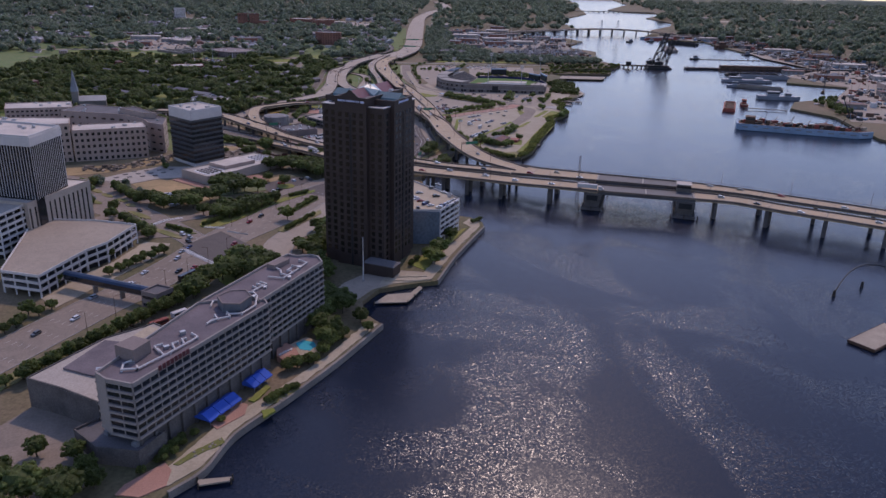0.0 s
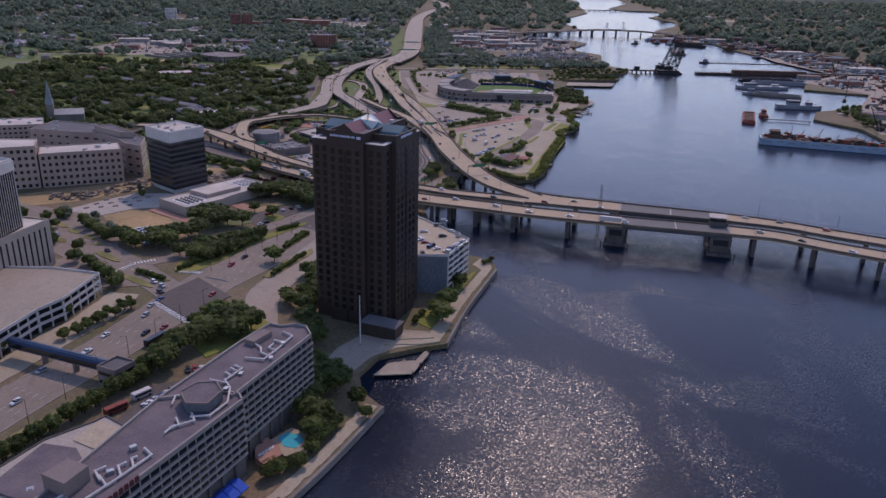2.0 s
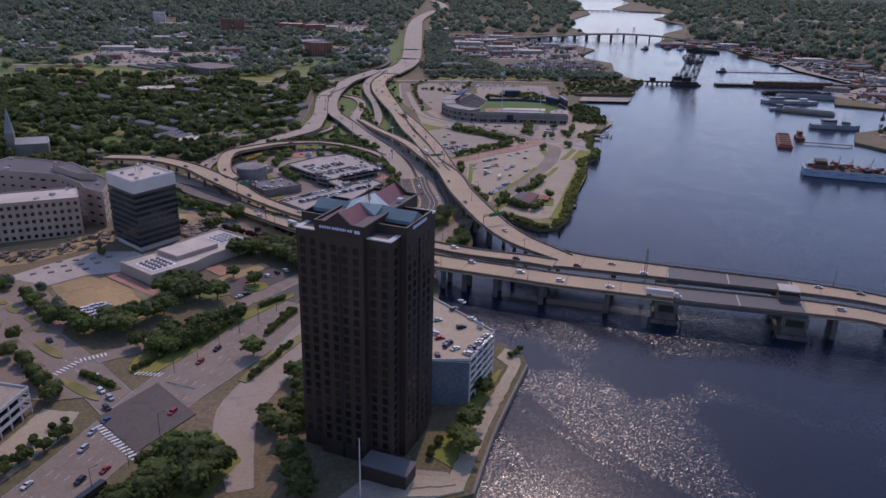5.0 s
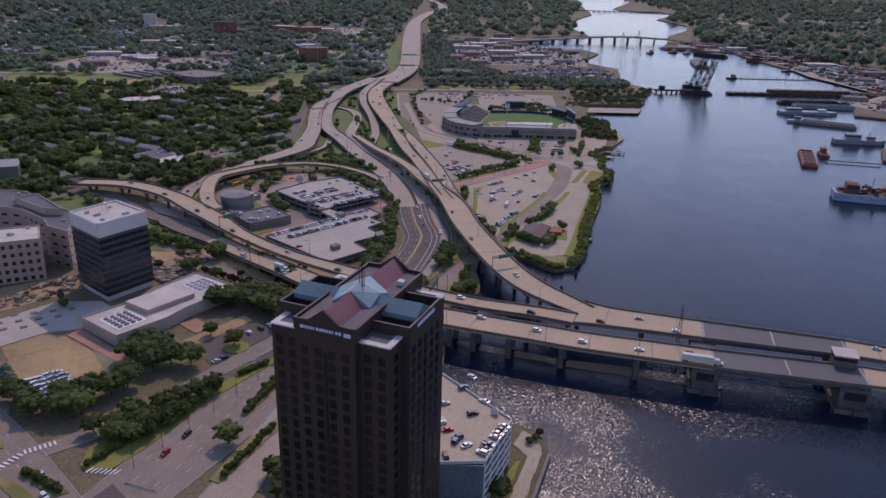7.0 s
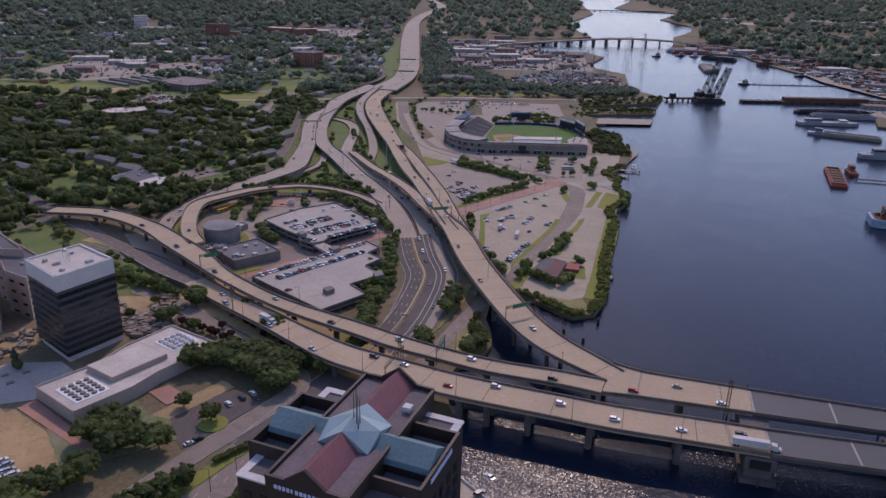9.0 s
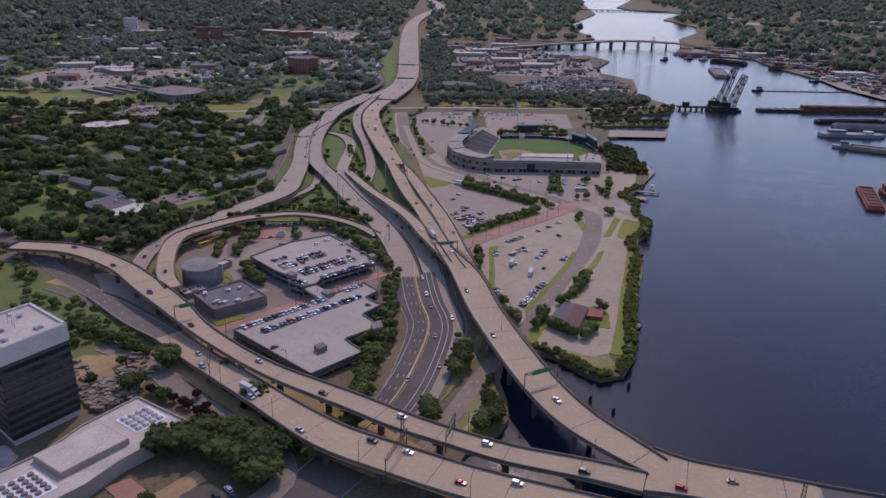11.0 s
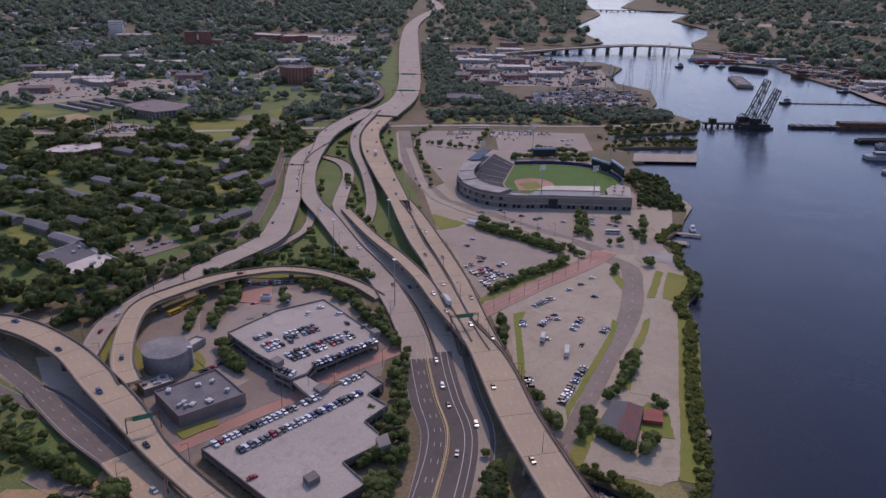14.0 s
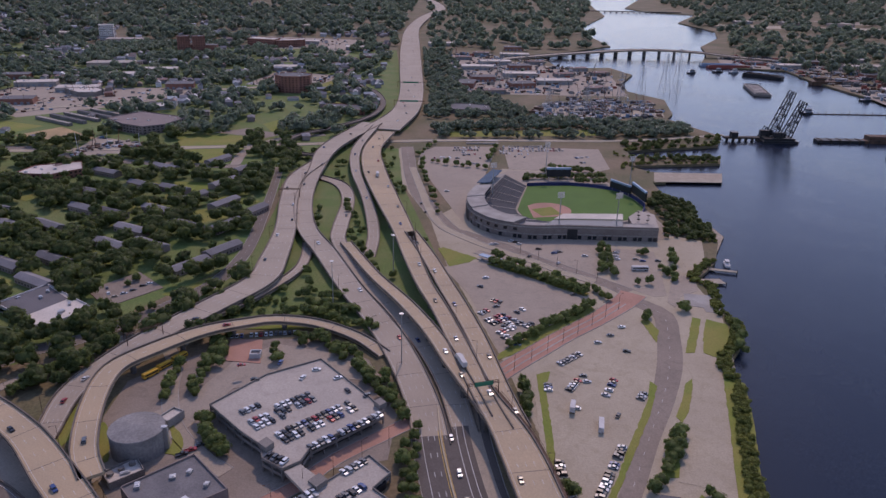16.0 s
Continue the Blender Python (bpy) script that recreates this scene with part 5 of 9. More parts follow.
    for x, y, l in ((-80.5, 246, 18), (-71.5, 267.5, 12)):
        a = thing("awning", "bright blue cloth awning over a hotel terrace", "awning", "terrace awnings", m=pose(x, y, 0, rz=65))
        for i in range(3):
            g = Geo()
            x0, x1 = -l / 2 + i * l / 3 + .15, -l / 2 + (i + 1) * l / 3 - .15
            g.v += [Vector(p) for p in ((x0, -4, 5.2), (x1, -4, 5.2), (x1, 0, 7.3), (x0, 0, 7.3), (x0, 4, 5.2), (x1, 4, 5.2), (x0, -4, 4.8), (x1, -4, 4.8), (x0, 4, 4.8), (x1, 4, 4.8))]
            g.f += [(0, 1, 2, 3), (3, 2, 5, 4), (0, 6, 7, 1), (4, 5, 9, 8), (0, 3, 4, 8, 6), (1, 7, 9, 5, 2)]
            g.out("canopy", M["blue_cloth"], a)
            for px in (x0 + .2, x1 - .2):
                for py in (-3.8, 3.8):
                    Geo().tube((px, py, 2.4), (px, py, 5.4), .08, .08, 5).out("post", M["steel"], a)


hotel()


# -- open concrete parking garages --
def garage(name, poly, top, levels, wall, deck, label, z0=GROUND, bay=6.0, ramp=None):
    root = thing(name, label, "garage")
    h = (top - z0) / levels
    core = [(x, y) for x, y in poly]
    cx, cy = sum(p[0] for p in core) / len(core), sum(p[1] for p in core) / len(core)
    # a solid black core paints the shade between the open decks
    Geo().prism([(cx + (x - cx) * .9, cy + (y - cy) * .9) for x, y in core], z0, top - 1.2).out("inner_wall", M["black_steel"], root, "solid black core in place of the shaded interior")
    for f in range(levels):
        z = z0 + (f + 1) * h
        Geo().prism(core, z - .5, z).out("slab", M[deck] if f == levels - 1 else M["concrete"], root)
    for m, L in edges(core):
        for f in range(levels):
            z = z0 + (f + 1) * h
            Geo().box(0, -.3, z - .55, L, .08, z + .9, m).out("spandrel", M[wall], root)
        n = max(1, int(L / bay))
        for i in range(n + 1):
            x = min(max(i * L / n, .35), L - .35)
            Geo().box(x - .35, -.5, z0 - .4, x + .35, .02, top - .9, m).out("column", M[wall], root)
    TAKEN.append(("poly", core))
    return root


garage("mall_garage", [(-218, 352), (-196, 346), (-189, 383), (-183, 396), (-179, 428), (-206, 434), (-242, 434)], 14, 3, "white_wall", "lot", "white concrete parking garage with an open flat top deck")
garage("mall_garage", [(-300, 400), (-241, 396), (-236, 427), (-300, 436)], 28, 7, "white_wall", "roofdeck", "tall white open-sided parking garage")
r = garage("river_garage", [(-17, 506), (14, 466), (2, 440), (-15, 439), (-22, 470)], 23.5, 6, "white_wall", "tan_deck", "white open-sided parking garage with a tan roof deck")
Geo().box(-21, 438.2, 2.4, 1.5, 438.9, 23.2).out("screen_wall", M["blue_glass"], r, "blue glass screen wall")
Geo().tube((8.2, 471, 23.5), (8.2, 471, 24.5), .3, .3, 8).tube((8.2, 471, 24.5), (7.2, 469.8, 25.2), 1.4, 1.6, 12).out("dish", M["white_wall"], r, "white satellite dish")
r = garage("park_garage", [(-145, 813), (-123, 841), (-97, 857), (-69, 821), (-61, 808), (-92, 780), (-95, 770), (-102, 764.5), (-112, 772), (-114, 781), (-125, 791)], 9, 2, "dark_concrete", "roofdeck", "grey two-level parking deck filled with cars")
for p in (((-115, 780), (-112, 784), (-108, 780), (-111, 776)), ((-66, 813), (-63, 816), (-60, 812), (-63, 809))):
    Geo().prism(list(p), 9, 12).out("stair_tower", M["dark_concrete"], r)
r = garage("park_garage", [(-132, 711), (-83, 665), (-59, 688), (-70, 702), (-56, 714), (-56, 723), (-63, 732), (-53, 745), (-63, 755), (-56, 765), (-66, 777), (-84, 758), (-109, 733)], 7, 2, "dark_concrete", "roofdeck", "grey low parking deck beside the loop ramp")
for p in (((-85, 690), (-81, 694), (-78, 690), (-82, 686)), ((-57, 716), (-52, 720), (-50, 712), (-55, 709)), ((-90, 757), (-86, 762), (-82, 758), (-86, 753))):
    Geo().prism(list(p), 7, 9.8).out("stair_tower", M["dark_concrete"], r)
Geo().prism([(-101, 764.2), (-95, 769.2), (-84, 758.4), (-91, 751.5)], 7.0, 8.6).out("link_bridge", M["roofdeck"], r)

# -- striped tower, dark office, courthouse, museum --
r = block("striped_tower", [(-282, 434), (-232, 423), (-230, 456), (-276, 468)], 66, "glass", "white_roof", "dark glass office tower with white vertical fins", "tower", parapet=1.2, parapet_mat="white_wall", units=4)
for m, L in edges([(-282, 434), (-232, 423), (-230, 456), (-276, 468)]):
    for i in range(int(L / 1.9) + 1):
        Geo().box(i * 1.9, 0, 30, i * 1.9 + .3, .25, 61, m).out("fin", M["white_wall"], r)
    Geo().box(-.3, -.2, 61, L + .3, .6, 66.1, m).out("crown", M["white_wall"], r)
r2 = block("podium_building", [(-290, 430), (-235, 416), (-222, 468), (-280, 480)], 29, "museum_wall", "white_roof", "white ribbed concrete podium below an office tower", "building")
for m, L in edges([(-290, 430), (-235, 416), (-222, 468), (-280, 480)]):
    for i in range(int(L / 4)):
        Geo().box(i * 4 + 1, -.1, 5, i * 4 + 2.2, .05, 26, m).out("slot_window", M["glass"], r2)
office = [(-201, 612), (-225, 633), (-208, 655), (-184, 636)]
r = block("office", office, 48.5, "white_wall", "white_roof", "dark glass office block with a windowless white top storey", "office", units=5)
for f in range(9):
    z = 5.5 + f * 3.95
    for m, L in edges(office):
        Geo().box(-.5, -.3, z, L + .5, .55, z + 2.3, m).out("window_band", M["glass"], r)
        Geo().box(-.7, -.3, z + 2.3, L + .7, .8, z + 3.95, m).out("dark_spandrel", M["office_spandrel"], r)
for m, L in edges(office):
    Geo().box(-.7, -.3, 41.1, L + .7, .85, 49.2, m).out("white_band", M["white_wall"], r, "white windowless top band")
g = Geo()
for x, y, h in ((-205, 634, 9), (-203, 632, 6), (-208, 636, 5)):
    g.tube((x, y, 48.5), (x, y, 48.5 + h), .15, .08, 6)
g.tube((-205, 634, 54), (-205.8, 633, 54.3), .9, .9, 10)
g.out("aerial", M["steel"], r)
block("courthouse", [(-303, 620), (-250, 642), (-262, 666), (-314, 645)], 28, "beige_wall", "white_roof", "beige stone courthouse wing with tall windows", "courthouse", floors=5, bays=4.2, pier=2.2, glass_h=2.4, units=4)
block("courthouse", [(-241, 658), (-249, 690), (-305, 738), (-352, 750), (-356, 712), (-318, 706), (-290, 700), (-266, 680), (-258, 668)], 27, "beige_wall", "grey_roof", "angled beige stone courthouse block behind a wing", "courthouse", floors=4, bays=7, pier=5, units=6)
block("courthouse", [(-375, 592), (-304.5, 620), (-315.5, 645), (-372, 640)], 34, "beige_wall", "white_roof", "taller beige stone courthouse end block", "courthouse", floors=6, bays=4.2, pier=2.2, glass_h=2.4, units=4)
block("courthouse_plant", [(-300, 712), (-270, 690), (-258, 690), (-290, 722)], 31, "beige_wall", "grey_roof", "beige rooftop plant room on a courthouse", "building", z0=27.5)
block("civic_building", [(-410, 715), (-354, 733), (-370, 765), (-425, 745)], 27, "beige_wall", "white_roof", "beige civic building with vertical window strips", "building", floors=6, bays=4, pier=1.8, units=6)
block("civic_building", [(-460, 600), (-390, 600), (-390, 650), (-460, 660)], 24, "beige_wall", "white_roof", "beige civic building with vertical window strips", "building", floors=6, bays=4, pier=1.8, units=4)
mus = [(-175, 558), (-201, 578), (-182, 600), (-175, 618), (-159, 641), (-129, 621), (-150, 593), (-157, 579)]
r = block("museum", mus, 8.5, "museum_wall", "white_roof", "low white museum with round and square roof lights", "museum")
Geo().prism([(-184, 594), (-168, 583), (-150, 606), (-166, 617)], 8.5, 11.2).out("upper_block", M["beige_wall"], r)
Geo().prism([(-183.5, 594), (-168, 583.6), (-150.6, 606), (-166, 616.4)], 11.2, 11.3).out("upper_roof", M["white_roof"], r)
d1, d2 = Vector((26, -20)).normalized(), Vector((18, 22)).normalized()
for c, n1, n2 in ((Vector((-190, 576)), (-.8, 17), (-.6, 15.4)), (Vector((-156, 626)), (-2.4, 13.2), (-6.6, 8.8))):
    Geo().prism([tuple(c + d1 * a + d2 * b) for a, b in ((n1[0], n2[0]), (n1[1], n2[0]), (n1[1], n2[1]), (n1[0], n2[1]))], 8.56, 8.8).out("roof_light_tray", M["paint_bright"], r, "white tray round the roof lights")
for i in range(5):
    for j in range(4):
        p = Vector((-190, 576)) + d1 * (i * 3.3 + 1.5) + d2 * (j * 3.6 + 2)
        Geo().tube((p.x, p.y, 8.5), (p.x, p.y, 9.5), 1.35, 1.2, 12).tube((p.x, p.y, 9.5), (p.x, p.y, 9.56), 1.0, 1.0, 12).out("roof_light", M["dark_concrete"], r)
for i in range(4):
    for j in range(4):
        p = Vector((-156, 626)) + d1 * (i * 3.6) + d2 * (j * 3.4 - 4)
        m = Matrix.Translation((p.x, p.y, 8.5)) @ Matrix.Rotation(math.atan2(d1.y, d1.x), 4, "Z")
        Geo().box(-1.2, -1.1, 0, 1.2, 1.1, 1.0, m).box(-.8, -.7, 1.0, .8, .7, 1.4, m).out("roof_light", M["white_wall"], r)
# dark planters on the plaza and a pergola
for i in range(4):
    for j in range(3):
        x, y = -250 + i * 9 + j * 3, 572 + j * 10 + i * 3
        q = Geo().box(-1.6, -1, 0, 1.6, 1, .7, pose(x, y, GROUND + .1, rz=40)).out("planter", M["dark_concrete"])
        tagged(q, "low dark stone planter on a pale plaza", "planter", "plaza planters")

# -- covered footbridge over the avenue --
r = thing("footbridge", "covered dark blue steel footbridge across the avenue", "footbridge")
A, B = Vector((-190, 361)), Vector((-141, 342))
a = math.atan2(B.y - A.y, B.x - A.x)
m = Matrix.Translation((*A, 0)) @ Matrix.Rotation(a, 4, "Z")
L = (B - A).length
Geo().box(0, -1.8, 7.0, L, 1.8, 7.5, m).out("floor", M["dark_concrete"], r)
Geo().box(0, -1.9, 7.5, L, -1.7, 10.2, m).out("glazed_side", M["glass"], r)
Geo().box(0, 1.7, 7.5, L, 1.9, 10.2, m).out("glazed_side", M["glass"], r)
g = Geo()
prof = [(-2.2, 10.2), (-1.4, 11.2), (0, 11.6), (1.4, 11.2), (2.2, 10.2)]
g.v += [m @ Vector((x, y, z)) for x in (-.3, L + .3) for y, z in prof]
g.f += [(i, i + 1, 6 + i, 5 + i) for i in range(4)] + [(4, 3, 2, 1, 0), (5, 6, 7, 8, 9), (0, 5, 9, 4)]
g.out("roof", material("dark_blue_metal", (0.03, 0.05, 0.09), 0.4, .3), r)
for x in (L * .35, L * .68):
    Geo().box(x - .5, -1.2, 2, x + .5, 1.2, 7.0, m).out("pier", M["dark_concrete"], r)
block("stair_house", [(-143, 338), (-134, 334), (-129, 343), (-138, 347)], 10.5, "brown_render", "grey_roof", "brick stair house at a footbridge end", "building", floors=2)

# -- inside the loop: tank, plant, school-like blocks --
r = thing("storage_tank", "large round pale concrete water tank with a low domed roof", "tank", m=pose(-170.5, 788, GROUND))
Geo().tube((0, 0, -.2), (0, 0, 11.0), 12.0, 12.0, 48).out("shell", M["tank_wall"], r)
Geo().tube((0, 0, 11.0), (0, 0, 11.5), 12.3, 12.1, 48).tube((0, 0, 11.5), (0, 0, 13.0), 11.9, .6, 48).out("roof", M["tank_wall"], r)
Geo().box(11, -1, 0, 13.6, 1, 12, ).out("stair", M["steel"], r)
TAKEN.append(("poly", box_at((-170.5, 788), 0, 28, 28, 0, 0)))
block("plant_building", [(-166, 754), (-142, 776), (-122, 753), (-148, 733)], 8, "brown_render", "plant_roof", "flat grey utility building with roof pipes", "building", units=9)
block("plant_building", [(-179, 767), (-168, 778), (-161.5, 769), (-173, 759.5)], 5, "dark_concrete", "white_roof", "small cooling plant with round fans", "building", units=1)
for i in range(3):
    Geo().tube((-175 + i * 3.4, 766 + i * 3.6, 5), (-175 + i * 3.4, 766 + i * 3.6, 6.4), 1.5, 1.4, 14).out("fan", M["dark_concrete"], bpy.data.objects["plant_building.001"], "round cooling fan")
block("yard_building", [(-168, 806), (-163, 815), (-157, 812), (-162, 803)], 6, "concrete", "white_roof", "low pale works building beside a yard", "building", units=2)
patch("dirt_yard", [(-152, 866), (-153, 890), (-135, 890), (-131, 863)], M["brick_path"], "fenced yard of bare reddish dirt", z=.14)
lane("yard_road", [(-186, 880, 7), (-177, 862, 8), (-170.4, 832, 8), (-160, 805.4, 8), (-144, 784.7, 8), (-127.6, 771, 8)], M["lot"], "pale curving yard road inside the loop ramp", z=.2)
block("stall", [(-138, 868), (-138, 873), (-132, 873), (-132, 868)], 5, "white_wall", "grey_roof", "small site hut in a dirt yard", "hut")

# -- shed on the spit --
r = thing("old_shed", "derelict grey shed with a patched rusty roof", "shed")
sh = [(44, 731), (57, 753), (71, 747), (59, 718)]
Geo().prism(sh, 2, 6).out("wall", M["dark_concrete"], r)
g = Geo()
a, b, c, d = [Vector((x, y, 6)) for x, y in sh]
e, f = (a + d) / 2 + Vector((0, 0, 1.2)), (b + c) / 2 + Vector((0, 0, 1.2))
for q in ((a, b, f, e), (a, e, d), (b, c, f)):
    g.quad(*q)
g.out("roof", M["grey_roof"], r, "dark patched felt roof slope")
Geo().quad(d, e, f, c).out("roof", material("rusty_sheet_roof", (0.19, 0.06, 0.05), 0.85, spread=0.4, size=.6, fine=0.5, tint=(0.1, 0.075, 0.07)), r, "rust-red sheet roof slope")
Geo().prism([(72, 748), (80, 746), (77, 736), (68, 738)], 2, 5).out("lean_to", M["red_paint"], r)
TAKEN.append(("poly", sh))
TAKEN.append(("poly", [(72, 748), (80, 746), (77, 736), (68, 738)]))

# -- the white showroom by the neighbourhood --
block("white_shop", [(-304, 925), (-262, 893), (-244, 921), (-286, 954)], 7, "white_wall", "white_roof", "white flat-roofed shop with a dark roof half", "shop", floors=1, glass_h=2.4, units=6)
Geo().prism([(-303, 925), (-280, 907), (-264, 933), (-286, 953)], 7.1, 7.2).out("dark_roof_half", M["grey_roof"], bpy.data.objects["white_shop"])
patch("shop_lot", [(-262, 955), (-240, 930), (-214, 960), (-238, 985)], M["asphalt"], "grey asphalt car park beside a shop", z=.1)

# ---- ball park ----
def stadium():
    root = thing("stadium", "low concrete ball park with stepped stands and blue roof", "stadium")
    outer = [(28, 1212), (9, 1165), (-4, 1127), (-3, 1098), (4.5, 1081), (17, 1067), (43, 1058), (71, 1059), (102, 1057), (143, 1055)]
    inner = [(58, 1200), (47, 1158), (40, 1128), (43, 1112), (51, 1104), (60, 1099), (74, 1098), (90, 1098), (110, 1099), (144, 1101)]
    u = np.linspace(0, 1, 73)

    def at(line):
        P = smooth_line([(x, y, 0) for x, y in line], 8)[:, :2]
        d = np.r_[0, np.cumsum(np.linalg.norm(np.diff(P, axis=0), axis=1))]
        return np.array([[np.interp(s * d[-1], d, P[:, j]) for j in range(2)] for s in u])
    O, I = at(outer), at(inner)

    def ring(k0, k1, w0, w1, z0, z1, nm, mat, label=""):
        """A slab that follows the bowl from sample k0 to k1, between two shares of its depth."""
        A, B = (I + (O - I) * w0)[k0:k1], (I + (O - I) * w1)[k0:k1]
        n, g = k1 - k0, Geo()
        for z in (z0, z1):
            g.v += [Vector((*p, z)) for p in A] + [Vector((*p, z)) for p in B]
        for q in range(n - 1):
            g.f += [(q, q + 1, n + q + 1, n + q), (2 * n + q, 3 * n + q, 3 * n + q + 1, 2 * n + q + 1), (q, 2 * n + q, 2 * n + q + 1, q + 1), (n + q, n + q + 1, 3 * n + q + 1, 3 * n + q)]
        g.f += [(0, n, 3 * n, 2 * n), (n - 1, 3 * n - 1, 4 * n - 1, 2 * n - 1)]
        return g.out(nm, mat, root, label)

    seats = material("blue_grey_seats", (0.05, 0.052, 0.062), 0.85, spread=.35, size=.5, fine=.5)
    for r in range(12):
        ring(0, 72, .03 + r * .055, .03 + (r + 1) * .055, 2.4, 3.6 + r * .72, "seat_tier", seats, "row of blue-grey seats")
    for k in range(3, 72, 6):          # pale aisles down the stand
        a, b = I[k] + (O[k] - I[k]) * .03, I[k] + (O[k] - I[k]) * .69
        d = Vector((*(b - a), 0)).normalized() * .7
        s = Vector((-d.y, d.x, 0))
        Geo().quad(Vector((*a, 3.75)) - s, Vector((*a, 3.75)) + s, Vector((*b, 11.75)) + s, Vector((*b, 11.75)) - s).out("aisle", M["concrete"], root)
    ring(0, 73, .69, .985, 2.4, 12.0, "concourse", M["concrete"])
    full = np.c_[O, np.full(len(O), 2.0)]
    nr = sides_of(full)
    for z0, z1, o, mat, nm in ((0, 4.6, .5, "stadium_wall", "lower_wall"), (4.6, 5.2, .7, "concrete", "stone_course"), (5.2, 10.4, .5, "stadium_wall", "upper_wall"), (10.4, 11.0, .75, "concrete", "stone_course"), (11.0, 12.4, .5, "stadium_wall", "outer_parapet")):
        g = Geo()
        strip(g, full, nr, -o, .45, z0, z1)
        g.out(nm, M[mat], root)
    for k in range(0, 72):             # piers, windows and gates of the outer wall
        a, b = Vector((*O[k], 0)), Vector((*O[k + 1], 0))
        d = (b - a).normalized()
        mm = Matrix.Translation(a) @ Matrix(((d.x, d.y, 0, 0), (d.y, -d.x, 0, 0), (0, 0, 1, 0), (0, 0, 0, 1)))
        L = (b - a).length
        if k in (28, 29, 54, 55):
            # black slab paints the shade of the open entrance arch
            Geo().box(0, .2, 2.2, L, .95, 11.2, mm).out("gate", M["black_steel"], root, "tall black slab in place of a shaded entrance arch")
        elif k % 3 == 0:
            Geo().box(-.5, .3, 2.2, .5, .9, 12.6, mm).out("wall_pier", M["stadium_wall"], root)
        elif k > 42 or k % 3 == 1:
            Geo().box(.5, .3, 2.9, L - .5, .62, 5.9, mm).out("window", M["glass"], root)
        if 30 < k < 44 and k % 2:
            Geo().box(.4, .3, 9.0, L - .4, .62, 11.4, mm).out("window", M["glass"], root)
    # press deck: three white-roofed steps round the corner
    for k0, k1, z in ((15, 25, 16.4), (24, 32, 15.8), (31, 44, 15.0)):
        ring(k0, k1, .70, .97, 11.9, z, "press_deck", M["stadium_wall"])
        ring(k0, k1, .66, 1.0, z, z + .5, "press_roof", M["concrete"])
        ring(k0, k1, .68, .7, 12.8, z - .4, "press_glazing", M["glass"])
    ring(49, 66, .30, .62, 14.2, 14.7, "canopy", M["white_roof"], "long white canopy")
    ring(49, 66, .62, .95, 11.9, 14.0, "suite_row", M["office_spandrel"], "row of dark glazed suites")
    for k in range(49, 66, 2):
        p = I[k] + (O[k] - I[k]) * .34
        Geo().tube((*p, 5), (*p, 14.3), .22, .22, 6).out("canopy_post", M["steel"], root)
    ring(2, 15, .74, 1.02, 17.2, 17.9, "stand_roof", material("blue_metal_roof", (0.045, 0.085, 0.135), .85, spread=.2), "blue metal stand roof")
    for k in range(2, 15, 2):
        p = I[k] + (O[k] - I[k]) * .95
        Geo().tube((*p, 11.5), (*p, 17.3), .3, .3, 6).out("roof_post", M["steel"], root)
    corner = [(126, 1066), (146, 1064), (152, 1097), (141, 1107), (128, 1090)]
    Geo().prism(corner, 2.2, 11.0).out("corner_terrace", M["stadium_wall"], root)
    Geo().prism([(x * .985 + 139 * .015, y * .985 + 1085 * .015) for x, y in corner], 11.0, 11.1).out("terrace_floor", M["roofdeck"], root)
    for x, y in ((133, 1078), (140, 1076), (136, 1088), (144, 1088), (138, 1097)):
        Geo().tube((x, y, 11), (x, y, 13.4), .1, .1, 5).tube((x, y, 13.0), (x, y, 13.8), 1.5, .1, 8).out("parasol", M["dark_timber"], root, "dark terrace parasol")
    TAKEN.append(("poly", outer + [(165, 1100), (160, 1170), (130, 1225), (62, 1225)]))
    # the field
    field = [(47.5, 1158), (40.5, 1128), (43.5, 1112), (51.5, 1104.5), (60, 1099.5), (110, 1099.5), (142, 1108), (155, 1140), (152, 1165), (140, 1190), (100, 1204), (58.5, 1200)]
    tagged(Geo().prism(field, 2.2, GROUND + .5).out("playing_field", material("mown_turf", (0.085, 0.155, 0.03), .95, spread=.15, size=4, fine=1)), "bright mown green playing field", "field", kind="structure")
    c = (68, 1129)
    disc = [(c[0] + 20 * math.cos(a), c[1] + 20 * math.sin(a)) for a in np.linspace(-.9, 2.6, 26)] + [(52, 1108)]
    tagged(Geo().prism(disc, 2.2, GROUND + .54).out("infield", M["brick_path"]), "reddish brown infield dirt", "field", kind="structure")
    tagged(Geo().prism([(60, 1112), (78, 1118), (72, 1138), (53, 1130)], 2.2, GROUND + .58).out("infield_turf", M["grass"]), "square of mown infield turf", "field", kind="structure")
    wl = [(58, 1201), (80, 1204), (105, 1204), (130, 1196), (146, 1182), (153, 1165), (156, 1140), (143, 1107)]
    line = smooth_line([(x, y, 2.5, 1) for x, y in wl], 6)
    g = Geo()
    strip(g, line, sides_of(line), -.4, .4, 0, 3.4)
    tagged(g.out("outfield_wall", M["field_wall"]), "dark blue padded outfield wall", "wall", kind="structure")
    for x, y, w, h, a in ((92, 1222, 24, 12, 3), (144, 1181, 26, 10, -58), (155, 1158, 32, 13, -82)):
        b = thing("scoreboard", "dark scoreboard on steel legs behind the outfield", "scoreboard", m=pose(x, y, GROUND, rz=a))
        Geo().box(-w / 2, -.8, h * .35, w / 2, .8, h).out("panel", M["black_steel"], b)
        Geo().box(-w / 2, -.9, h * .95, w / 2, .9, h + 1.2).out("header", M["blue_paint"], b)
